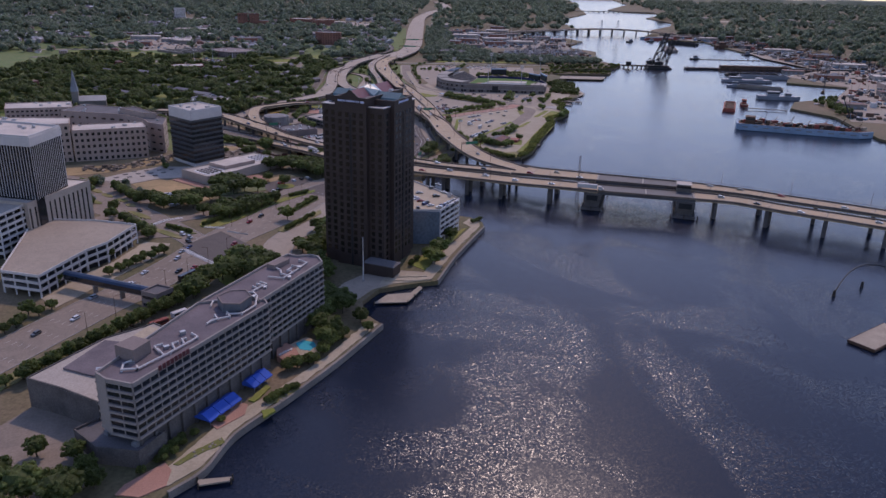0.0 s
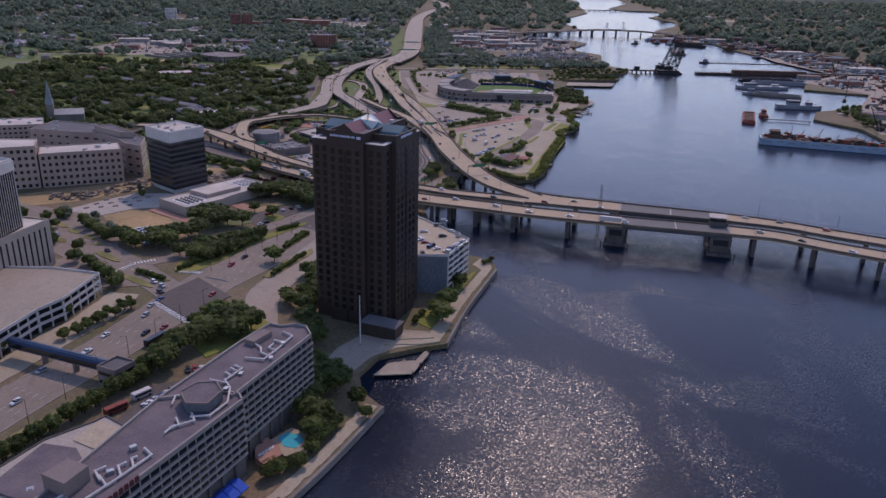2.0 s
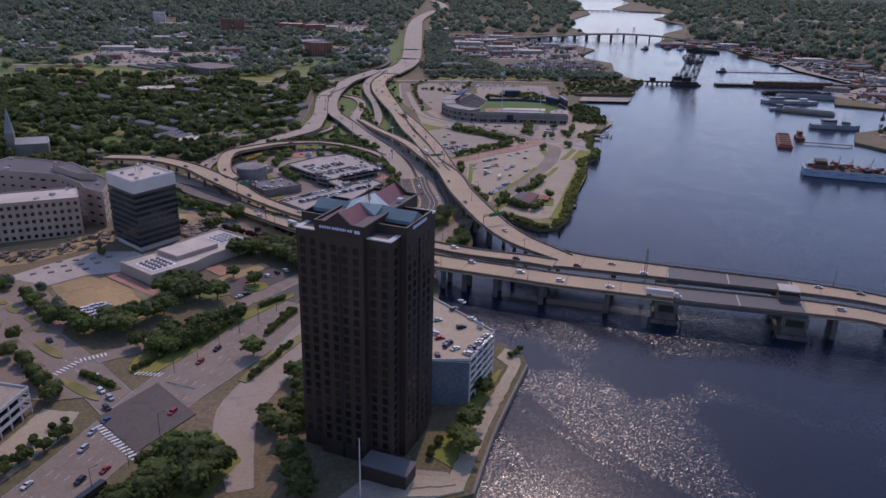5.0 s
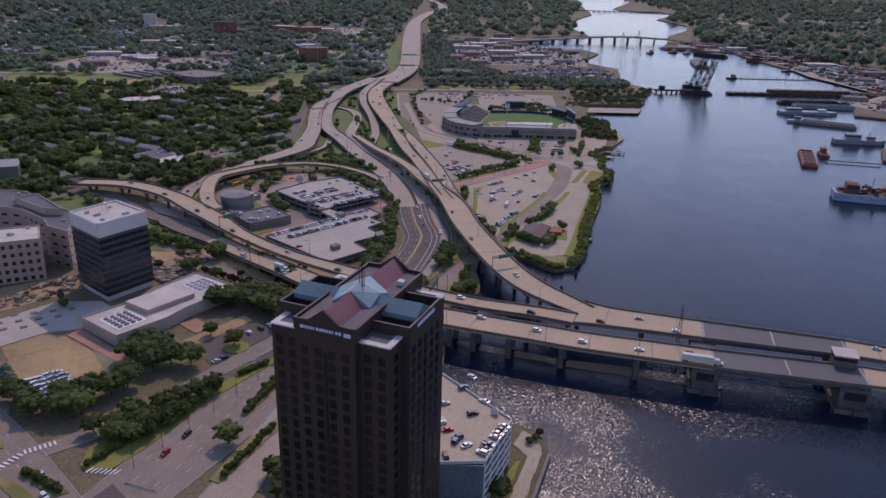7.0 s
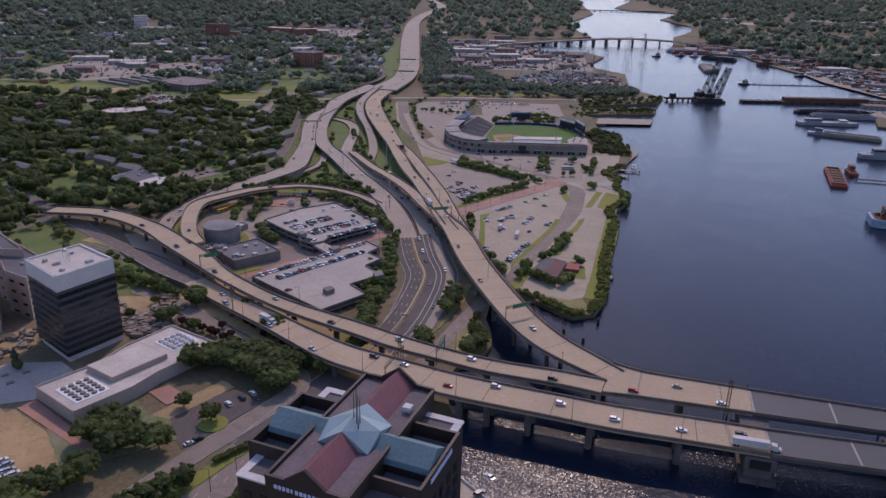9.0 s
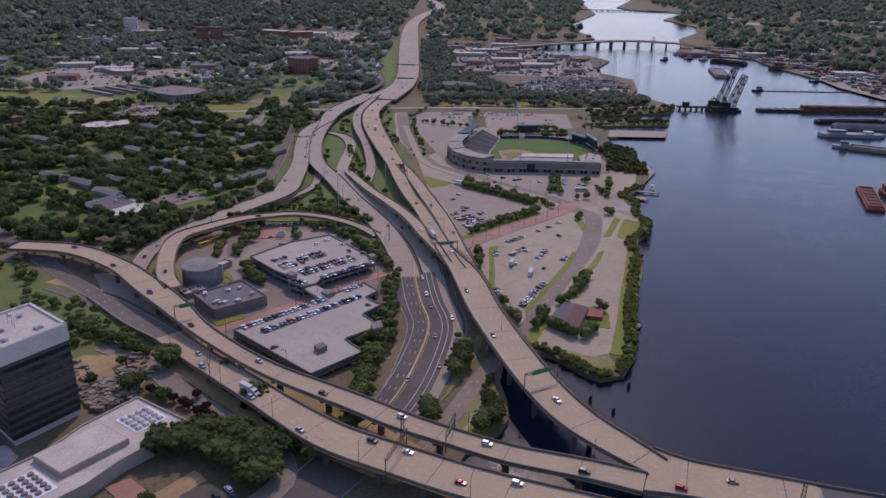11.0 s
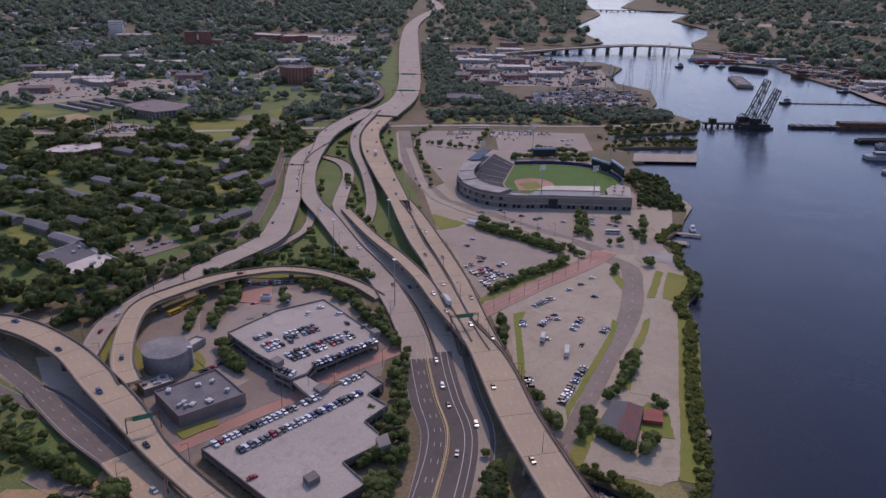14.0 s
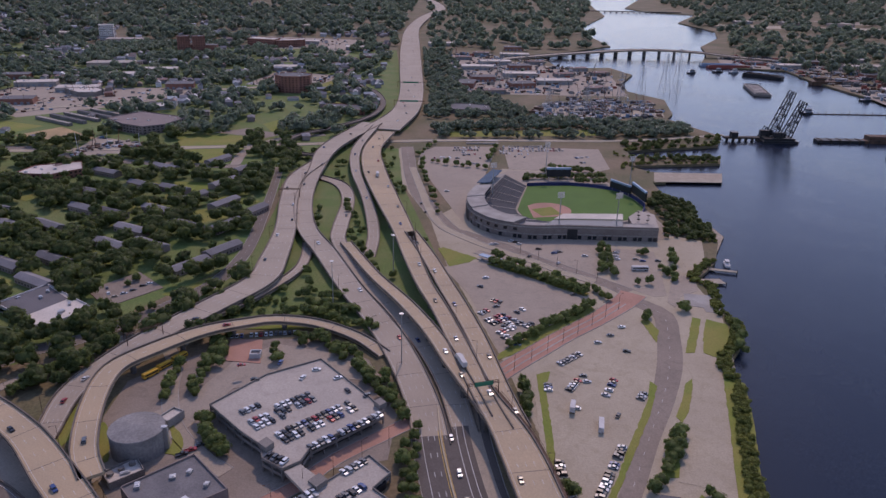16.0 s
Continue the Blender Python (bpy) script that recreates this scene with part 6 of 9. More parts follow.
        for s in (-.4, 0, .4):
            Geo().tube((w * s, 0, 0), (w * s, 0, h * .4), .35, .35, 6).out("leg", M["steel"], b)
    for x, y in ((66, 1066), (112, 1066), (20, 1150), (80, 1228), (152, 1180)):
        t = thing("floodlight_mast", "tall grey floodlight mast with a rack of lamps", "floodlight", "ball park floodlights", m=pose(x, y, GROUND, rz=20))
        Geo().tube((0, 0, 0), (0, 0, 36), .5, .3, 8).out("mast", M["steel"], t)
        g = Geo()
        for i in range(5):
            g.box(-3, -.3, 32.2 + i, 3, .1, 32.75 + i)
        g.out("lamp_rack", M["white_wall"], t)


stadium()
for x, y, w, a in ((27, 1370, 18, 3), (7, 1011, 9, -38)):
    s = thing("tram_shelter", "open platform shelter with a pale metal roof", "shelter", m=pose(x, y, GROUND, rz=a))
    Geo().box(-w, -2.5, 3.4, w, 2.5, 3.8).out("roof", M["white_roof"] if w > 10 else M["blue_paint"], s)
    Geo().box(-w - 1, -3, 0, w + 1, 3, .5).out("platform", M["concrete"], s)
    for q in (-.8, -.3, .3, .8):
        Geo().tube((q * w, 0, .4), (q * w, 0, 3.5), .15, .15, 6).out("post", M["steel"], s)

# ---- trees ----
def ball(r, seed, squash=0.8, rough=0.22, fine=2):
    """A lumpy small ball."""
    bm = bmesh.new()
    bmesh.ops.create_icosphere(bm, subdivisions=fine, radius=r)
    v = [Vector((p.co.x, p.co.y, p.co.z * squash)) * (1 + rough * noise.noise(p.co * (1.8 / r) + Vector((seed, seed * 2.3, 0)))) for p in bm.verts]
    f = [tuple(q.index for q in p.verts) for p in bm.faces]
    bm.free()
    return v, f


def crown(seed, r=4.0, h=5.0, lobes=9, leaves=45, leaf=0.55, fine=2):
    """A crown of lumpy lobes with small leaf sprays standing out of them."""
    rnd = random.Random(seed)
    g = Geo()
    small = 1.0 if lobes < 12 else 0.44
    core, faces = ball(r * .64, seed * 7 + 91, squash=h / r * .5, rough=0.5, fine=2 if lobes > 3 else 1)
    g.v, g.f = list(core), list(faces)
    for k in range(lobes):
        a, q = rnd.uniform(0, math.tau), rnd.random() ** 0.45 * (0.62 if lobes < 12 else 0.84)
        z = rnd.uniform(-0.32, 0.42) * h * (1.1 - q * 0.8)
        c = Vector((math.cos(a) * q * r, math.sin(a) * q * r, z))
        s = r * rnd.uniform(0.28, 0.54) * (1.05 - 0.4 * q) * small
        v, f = ball(s, seed * 7 + k, rough=0.45, fine=fine)
        n = len(g.v)
        g.v += [p + c for p in v]
        g.f += [tuple(i + n for i in t) for t in f]
        for _ in range(leaves):
            d = Vector((rnd.gauss(0, 1), rnd.gauss(0, 1), rnd.gauss(0.25, 1))).normalized()
            p = c + Vector((d.x, d.y, d.z * 0.8)) * s * rnd.uniform(0.85, 1.3)
            e = d.orthogonal().normalized() * leaf * rnd.uniform(0.5, 1.2)
            e.rotate(Matrix.Rotation(rnd.uniform(0, math.tau), 3, d))
            w = d.cross(e) * rnd.uniform(0.5, 0.9) + d * leaf * rnd.uniform(-0.4, 0.5)
            g.quad(p - e, p + w * 0.8, p + e)
    for _ in range(leaves * 3):         # sprays over the whole crown
        d = Vector((rnd.gauss(0, 1), rnd.gauss(0, 1), rnd.gauss(0.4, 1))).normalized()
        p = Vector((d.x * r, d.y * r, d.z * h * .5)) * rnd.uniform(0.6, 0.86)
        e = d.orthogonal().normalized() * leaf * rnd.uniform(0.6, 1.3)
        e.rotate(Matrix.Rotation(rnd.uniform(0, math.tau), 3, d))
        g.quad(p - e, p + d.cross(e) * 0.8 + d * leaf * rnd.uniform(-0.2, 0.5), p + e)
    return g


def tree_proto(seed, r, h, mat, name="tree", pine=False):
    rnd = random.Random(seed + 50)
    root = thing(name, "leafy green street tree with a full uneven crown" if not pine else "dark evergreen tree with a narrow crown", "tree", "street trees")
    t = Geo().tube((0, 0, -0.3), (0.1, 0, h * 0.55), 0.32, 0.2, 7)
    for k in range(4):
        a = k * math.tau / 4 + rnd.random()
        t.tube((0.05, 0, h * rnd.uniform(0.3, 0.5)), (math.cos(a) * r * 0.5, math.sin(a) * r * 0.5, h * rnd.uniform(0.62, 0.8)), 0.14, 0.05, 5)
    t.out("trunk", M["bark"], root)
    c = crown(seed, r, h * 0.8, lobes=64 if not pine else 30, leaves=34, leaf=0.5, fine=1)
    for p in c.v:
        p.z += h * 0.55
        if pine:
            k = max(0.25, 1.25 - p.z / h)
            p.x, p.y = p.x * k, p.y * k
    c.out("crown", mat, root)
    return root


PROTO = [tree_proto(1, 5.4, 10, M["leaf"]), tree_proto(2, 4.4, 8.5, M["leaf"]), tree_proto(3, 6.8, 11.5, M["leaf"]), tree_proto(4, 3.2, 6.0, M["leaf"]),
         tree_proto(5, 8.2, 13.0, M["leaf"]), tree_proto(6, 2.9, 11.5, M["leaf_hazed"], pine=True), tree_proto(7, 2.6, 5.0, M["leaf_red"], "flowering_tree"),
         tree_proto(8, 1.7, 3.2, M["leaf"], "shrub")]
PROTO[6]["label"], PROTO[7]["label"] = "small crape myrtle with dull red blossom", "low rounded green shrub in a planted bed"
PROTO[7]["category"] = "shrub"
for k, p in enumerate(PROTO):        # the first of each stands in the riverside gardens
    p.matrix_basis = pose(*[(-112, 398, GROUND), (-107, 375, GROUND), (-53, 328, GROUND), (-31, 317, GROUND), (-45, 336, GROUND), (-225, 607, GROUND), (-123, 632, GROUND), (-78, 240, GROUND)][k], rz=k * 40)
rt = random.Random(11)


DISTANT = []


def plant(kind, *spots):
    for x, y in spots:
        if y > 690 or x < -205:
            DISTANT.append((x + rt.uniform(-1, 1), y + rt.uniform(-1, 1)))
            continue
        copy_thing(PROTO[kind], pose(x + rt.uniform(-.6, .6), y + rt.uniform(-.6, .6), GROUND, rz=rt.uniform(0, 360)))


plant(4, (-111, 397), (-101, 397), (-92, 390), (-110, 382), (-97, 381), (-113, 373), (-103, 389), (-121, 352), (-119, 366), (-128, 196), (-114, 193), (-140, 200), (-150, 190), (-126, 180), (-138, 178))
plant(2, (-54, 316), (-57, 322), (-48, 312), (1, 421), (-1, 403), (-96, 586), (-53, 345))
plant(0, (-96, 377), (-124, 361), (-119, 367), (-79, 419), (-213, 479), (-77, 458), (-69, 426), (-71, 453), (8, 447), (-4, 411), (-117, 563), (-49, 304))
plant(1, (-128, 348), (-176, 435), (-133, 483), (-119, 392), (-133, 573), (-99, 647), (-104, 639), (-35, 326), (-137, 483), (-82, 424), (-74, 430), (-193, 327), (-196, 362), (-185, 400), (-134, 217), (-122, 199), (-113, 208), (-118, 202), (-127, 195), (-107, 201), (-121, 216), (-149, 647), (-127, 674), (-157, 676), (-9, 712))
plant(2, (-68, 432), (-71, 412), (-67, 396), (-62, 385), (-60, 376), (-70, 443), (-56, 352), (-48, 345), (-50, 335))
plant(6, (-110, 640), (-116, 650), (-104, 655), (-128, 640), (-122, 655), (-135, 650), (-98, 630))
# hedge trees along the avenue
for a, b, n, k in (((-168, 262), (-124, 348), 17, 3), ((-164, 265), (-120, 356), 15, 1), ((-174, 378), (-158, 412), 8, 3), ((-178, 384), (-163, 420), 8, 7), ((-97, 505), (-91, 528), 7, 7),
                   ((-131, 486), (-115, 518), 9, 3), ((-147, 478), (-128, 494), 5, 1), ((-186, 332), (-196, 300), 6, 3), ((-63, 279), (-50, 286), 5, 3), ((-49, 294), (-43, 310), 6, 3), ((-64, 285), (-52, 289), 6, 7), ((-64, 254), (-55, 265), 9, 7), ((-92, 217), (-88, 228), 6, 7),
                   ((-95, 210), (-84, 232), 5, 7), ((-62, 440), (-66, 420), 4, 3), ((-15, 400), (-10, 412), 4, 7), ((24, 480), (28, 486), 3, 7)):
    for i in range(n):
        u = (i + rt.uniform(-.3, .3)) / max(1, n - 1)
        plant(k, (a[0] + (b[0] - a[0]) * u + rt.uniform(-1, 1), a[1] + (b[1] - a[1]) * u + rt.uniform(-1, 1)))
# big trees by the museum, the dirt lot and the avenue islands
plant(4, (-164, 546), (-154, 546), (-143, 543), (-134, 541), (-150, 537), (-160, 556), (-151, 553), (-129, 608), (-119, 606), (-108, 612), (-98, 606), (-92, 597), (-103, 598), (-112, 602), (-94, 588), (-122, 617), (-138, 606), (-177, 506), (-169, 511), (-161, 514), (-156, 521), (-167, 498), (-176, 498),
      (-223, 605), (-106, 645), (-158, 680), (-229, 744), (-218, 737), (-205, 724), (-193, 714), (-185, 706), (-212, 718), (-198, 704), (-187, 697), (-223, 731), (-236, 750), (-226, 722), (-209, 706))
plant(2, (-209, 517), (-200, 508), (-188, 497), (-193, 502), (-99, 478), (-144, 495), (-136, 488), (-132, 500), (-72, 455), (-141, 612), (-131, 615), (-113, 620), (-95, 610), (-88, 592))
plant(0, (-157, 485), (-148, 487), (-145, 480), (-127, 508), (-123, 514), (-138, 480), (-116, 519), (-139, 489), (-128, 497), (-169, 656), (-165, 660))
plant(6, (-158, 654), (-154, 652), (-150, 650), (-145, 647), (-140, 644), (-136, 641), (-131, 637), (-127, 634), (-122, 631))
plant(7, *[(-150 + i * 1.9, 463 + i * 2.9) for i in range(10)], *[(-96 + i * 1.1, 458 + i * 2.9) for i in range(12)], *[(-98 + i * .9, 501 + i * 2.4) for i in range(12)], *[(-171 + i * 2.2, 458 - i * 1.3) for i in range(9)], *[(-107 + i * 1.4, 533 + i * 1.5) for i in range(8)])
# inside the interchange
for a, b, n, k in (((-46, 800), (-45, 700), 15, 2), ((-51, 790), (-49, 690), 14, 0), ((-54, 690), (-58, 645), 8, 2), ((-56, 712), (-64, 705), 4, 2), ((-100, 892), (-60, 828), 13, 4), ((-84, 878), (-66, 840), 9, 2), ((-62, 850), (-54, 812), 7, 2), ((-112, 884), (-104, 890), 4, 0), ((-59, 745), (-59, 734), 3, 2),
                   ((-158, 830), (-157, 900), 13, 2), ((-161, 838), (-160, 895), 10, 0), ((-154, 862), (-154, 880), 4, 2), ((-114, 893), (-90, 878), 6, 2), ((-118, 925), (-70, 903), 12, 2), ((-112, 932), (-84, 924), 8, 0), ((-103, 944), (-92, 950), 4, 0), ((-236, 858), (-249, 828), 9, 5), ((-229, 869), (-247, 838), 9, 5), ((-148, 808), (-132, 780), 9, 0), ((-144, 800), (-136, 786), 6, 2), ((-138, 790), (-132, 784), 4, 2), ((-127, 878), (-122, 866), 4, 2), ((-172, 828), (-174, 860), 8, 6), ((-226, 727), (-172, 690), 12, 0), ((-222, 722), (-180, 694), 9, 2), ((-268, 762), (-235, 740), 6, 0),
                   ((-74, 612), (-58, 627), 4, 0), ((-105, 618), (-76, 604), 5, 2), ((11, 845), (10, 815), 8, 0), ((95, 917), (98, 922), 3, 0), ((125, 930), (128, 938), 4, 0), ((150, 912), (142, 878), 8, 2), ((66, 770), (79, 800), 14, 7), ((74, 785), (78, 793), 3, 1), ((56, 760), (60, 764), 2, 1), ((64, 716), (68, 724), 4, 0), ((79, 754), (81, 750), 2, 1), ((22, 740), (27, 735), 5, 0), ((19, 760), (22, 755), 2, 1), ((45, 744), (38, 730), 9, 7), ((46, 728), (56, 716), 7, 7), ((-25, 640), (-23, 631), 4, 0), ((-12, 673), (-3, 706), 9, 0), ((-8, 684), (-4, 698), 4, 2), ((3, 647), (8, 634), 5, 1), ((4, 632), (-2, 624), 4, 0), ((3, 660), (7, 672), 5, 7),
                   ((-110, 1140), (-92, 1072), 7, 1), ((-60, 1089), (-84, 1290), 12, 1), ((-48, 1311), (-28, 1364), 6, 1), ((-98, 1060), (-74, 985), 7, 1), ((-128, 1075), (-131, 1120), 4, 3), ((-150, 925), (-118, 950), 6, 0), ((-140, 920), (-100, 925), 7, 2), ((-120, 965), (-100, 930), 6, 1),
                   ((-256, 877), (-209, 932), 6, 5), ((9, 885), (67, 937), 26, 1), ((70, 965), (79, 948), 7, 0), ((11, 1020), (67, 962), 13, 3), ((118, 1027), (123, 1027), 2, 1), ((105, 974), (111, 974), 2, 1), ((131, 1000), (133, 980), 6, 1), ((8, 1006), (66, 956), 30, 7), ((-30, 1120), (-44, 1270), 10, 3), ((94, 1038), (85, 991), 8, 3), ((98, 1036), (92, 985), 8, 3), ((-40, 1285), (22, 1260), 9, 3), ((28, 1290), (40, 1345), 9, 1), ((148, 1033), (135, 985), 5, 0),
                   ((68, 1225), (138, 1232), 22, 2), ((80, 1250), (132, 1252), 18, 2), ((110, 1214), (136, 1212), 8, 2), ((92, 1264), (120, 1262), 8, 2), ((57, 1218), (62, 1224), 4, 0), ((-240, 960), (-190, 1040), 8, 0), ((-200, 640), (-175, 690), 5, 3)):
    for i in range(n):
        u = (i + rt.uniform(-.3, .3)) / max(1, n - 1)
        plant(k, (a[0] + (b[0] - a[0]) * u + rt.uniform(-1.5, 1.5), a[1] + (b[1] - a[1]) * u + rt.uniform(-1.5, 1.5)))


# ---- woods: one object for each stretch ----
def arrays(g):
    return np.array([tuple(p) for p in g.v]), np.array(g.f)


SMALL = [arrays(crown(30 + k, 4.4, 5.5, lobes=7, leaves=22, leaf=0.8, fine=1)) for k in range(4)]
TINY = [arrays(crown(60 + k, 5.0, 5.5, lobes=3, leaves=11, leaf=1.6, fine=1)) for k in range(4)]
MEDIUM = [arrays(crown(90 + k, 4.6, 5.5, lobes=6, leaves=14, leaf=0.9, fine=1)) for k in range(5)]
BUSH = [arrays(crown(80 + k, 2.2, 2.4, lobes=4, leaves=22, leaf=0.55, fine=1)) for k in range(3)]


def woods(name, spots, kinds, mat, label, lift=4.2, seed=1, big=(0.75, 1.35), category="woods"):
    rng = np.random.default_rng(seed)
    V, F, n = [], [], 0
    for x, y in spots:
        v, f = kinds[rng.integers(len(kinds))]
        a, s = rng.uniform(0, math.tau), rng.uniform(*big)
        c, d = math.cos(a) * s, math.sin(a) * s
        w = np.empty_like(v)
        w[:, 0], w[:, 1], w[:, 2] = v[:, 0] * c - v[:, 1] * d + x, v[:, 0] * d + v[:, 1] * c + y, v[:, 2] * s * rng.uniform(0.85, 1.25) + GROUND + lift * s
        V.append(w), F.append(f + n)
        n += len(v)
    if not V:
        return
    V, F = np.concatenate(V), np.concatenate(F)
    me = bpy.data.meshes.new(name)
    me.vertices.add(len(V)), me.loops.add(F.size), me.polygons.add(len(F))
    me.vertices.foreach_set("co", V.astype(np.float32).ravel())
    me.loops.foreach_set("vertex_index", F.astype(np.int32).ravel())
    me.polygons.foreach_set("loop_start", np.arange(0, F.size, 3, dtype=np.int32))
    me.update(calc_edges=True)
    me.materials.append(mat)
    return tagged(new(name, me), label, category, kind="stuff")


def scatter(poly, count, seed, clump=0.0, size=60.0, gap=2.0, river=None):
    """Random spots in a polygon, clear of roads, lots and houses; clump thins them by a slow noise."""
    rng = random.Random(seed)
    xs, ys = [p[0] for p in poly], [p[1] for p in poly]
    out = []
    for _ in range(count):
        x, y = rng.uniform(min(xs), max(xs)), rng.uniform(min(ys), max(ys))
        if not inside(x, y, poly) or (clump and noise.noise(Vector((x / size, y / size, seed))) < clump - 0.5):
            continue
        if free_spot(x, y, gap) and (river is None or inside(x, y, river)):
            out.append((x, y))
    return out

# ---- vehicles ----
PAINT = {"white": (0.62, 0.62, 0.61), "silver": (0.38, 0.39, 0.40), "black": (0.015, 0.015, 0.017), "grey": (0.10, 0.105, 0.11), "red": (0.30, 0.02, 0.02), "blue": (0.03, 0.06, 0.17), "tan": (0.30, 0.25, 0.18)}
for k, c in PAINT.items():
    M["car_" + k] = material("car_paint_" + k, c, 0.28, 0.1, spread=0.05, size=2, fine=1, spec=0.5)


def profile(name, pts, w, mat, root, inset=0.0, z_in=None):
    """A side profile (x along, z up) drawn out to the width w; points above z_in are drawn in by inset."""
    g, k = Geo(), len(pts)
    for s in (-1, 1):
        g.v += [Vector((x, s * (w / 2 - (inset if z_in is not None and z > z_in else 0)), z)) for x, z in pts]
    g.f += [tuple(range(k)), tuple(range(2 * k - 1, k - 1, -1))] + [(i, k + i, k + (i + 1) % k, (i + 1) % k) for i in range(k)]
    return g.out(name, mat, root)


def wheels(root, xs, w, r=.33):
    for x in xs:
        for s in (-1, 1):
            Geo().tube((x, s * (w / 2 - .22), r), (x, s * (w / 2 + .02), r), r, r, 8).out("wheel", M["rubber"], root)


def car(colour, kind):
    root = thing(kind, {"sedan": colour + " painted four-door sedan on its wheels", "suv": colour + " painted tall estate car on its wheels", "pickup": colour + " painted pickup truck with an open bed"}[kind], "car", "cars")
    p = M["car_" + colour]
    if kind == "sedan":
        profile("body", [(-2.3, .3), (2.3, .3), (2.35, .62), (2.2, .78), (1.0, .9), (-1.5, .95), (-2.3, .88), (-2.35, .6)], 1.8, p, root)
        profile("window_glass", [(1.05, .88), (.35, 1.36), (-1.0, 1.38), (-1.7, .92)], 1.66, M["car_glass"], root, .12, 1.0)
        profile("roof", [(.4, 1.34), (.3, 1.44), (-.95, 1.46), (-1.05, 1.36)], 1.44, p, root)
    elif kind == "suv":
        profile("body", [(-2.35, .38), (2.3, .38), (2.38, .8), (2.2, 1.0), (1.1, 1.08), (-2.3, 1.12), (-2.4, .8)], 1.9, p, root)
        profile("window_glass", [(1.1, 1.06), (.5, 1.62), (-2.0, 1.64), (-2.3, 1.1)], 1.78, M["car_glass"], root, .1, 1.2)
        profile("roof", [(.55, 1.6), (.45, 1.74), (-1.95, 1.76), (-2.08, 1.6)], 1.58, p, root)
    else:
        profile("body", [(-2.8, .45), (2.7, .45), (2.75, .9), (2.6, 1.05), (1.4, 1.12), (-.5, 1.12), (-.55, .8), (-2.7, .8), (-2.85, .78)], 1.95, p, root)
        profile("window_glass", [(1.35, 1.1), (.8, 1.66), (-.35, 1.68), (-.5, 1.1)], 1.82, M["car_glass"], root, .1, 1.2)
        profile("roof", [(.85, 1.64), (.75, 1.78), (-.35, 1.8), (-.45, 1.64)], 1.62, p, root)
        for s in (-1, 1):
            Geo().box(-2.75, s * .93 - .06, .78, -.52, s * .93 + .06, 1.1).out("bed_side", p, root)
    wheels(root, (-1.4, 1.45), 1.8)
    return root


CARS = {}
rc = random.Random(5)
far_cars = []


def park(x, y, z, a, pick=None):
    c, k = pick or (rc.choices(list(PAINT), (24, 19, 24, 16, 8, 6, 3))[0], rc.choices(("sedan", "suv", "pickup"), (5, 4, 1))[0])
    m = pose(x, y, z, rz=a)
    if y > 795:
        far_cars.append((c, m))
        return
    if (c, k) not in CARS:
        CARS[c, k] = car(c, k)
        CARS[c, k].matrix_basis = m
        return CARS[c, k]
    return copy_thing(CARS[c, k], m)


def bays(a, b, z, pitch=2.75, full=.9, face=None, double=0.0):
    """Cars side by side from a to b; face: the angle they point, else square to the row."""
    a, b = Vector(a), Vector(b)
    d = (b - a).normalized()
    n = int((b - a).length / pitch)
    ang = math.degrees(math.atan2(d.y, d.x)) + 90 if face is None else face
    s = Vector((-d.y, d.x))
    for i in range(n + 1):
        for k in ((0, 1) if double else (0,)):
            if rc.random() < full:
                p = a + d * (i * pitch) + s * (k * double)
                park(p.x + rc.uniform(-.12, .12), p.y + rc.uniform(-.12, .12), z, ang + rc.choice((0, 180)) + rc.uniform(-2, 2))


# garage decks
bays((-92, 780), (-62, 806), 9.0, full=.95)
bays((-104, 785), (-75, 811), 9.0, full=.95, double=5.2)
bays((-119, 795), (-107, 805), 9.0, full=.9, double=5.0)
bays((-128, 807), (-121, 813), 9.0, full=.7)
bays((-109, 808), (-95, 819), 9.0, full=.9, double=5.0)
bays((-109, 773.5), (-101, 769), 9.0, full=.9)
for x, y, a in ((-138, 850, 20), (-118, 853, 80), (-86, 838, 30), (-98, 846, 10), (-70, 822, 50), (-128, 836, 15), (-104, 838, 70), (-80, 826, 120)):
    park(x, y, 9.0, a)
bays((-127, 714.5), (-87, 752.5), 7.0, full=.95)
bays((-115, 710), (-67, 756.5), 7.0, full=.95)
bays((-112, 712), (-76, 748), 7.0, full=.0)
bays((-76, 765), (-68, 773), 7.0, full=.95)
park(-106, 692, 7.0, 40, ("red", "sedan"))
bays((-18, 470), (-2, 446), 23.5, full=.55)
bays((1, 445), (11, 462), 23.5, full=.95)
for x, y, a in ((-12, 477, 20), (0, 498, 130), (-4, 489, 40), (-1, 470, 20), (-8, 452, 60), (-12, 443, 100), (-11, 459, 15), (4, 479, 140)):
    park(x, y, 23.5, a)
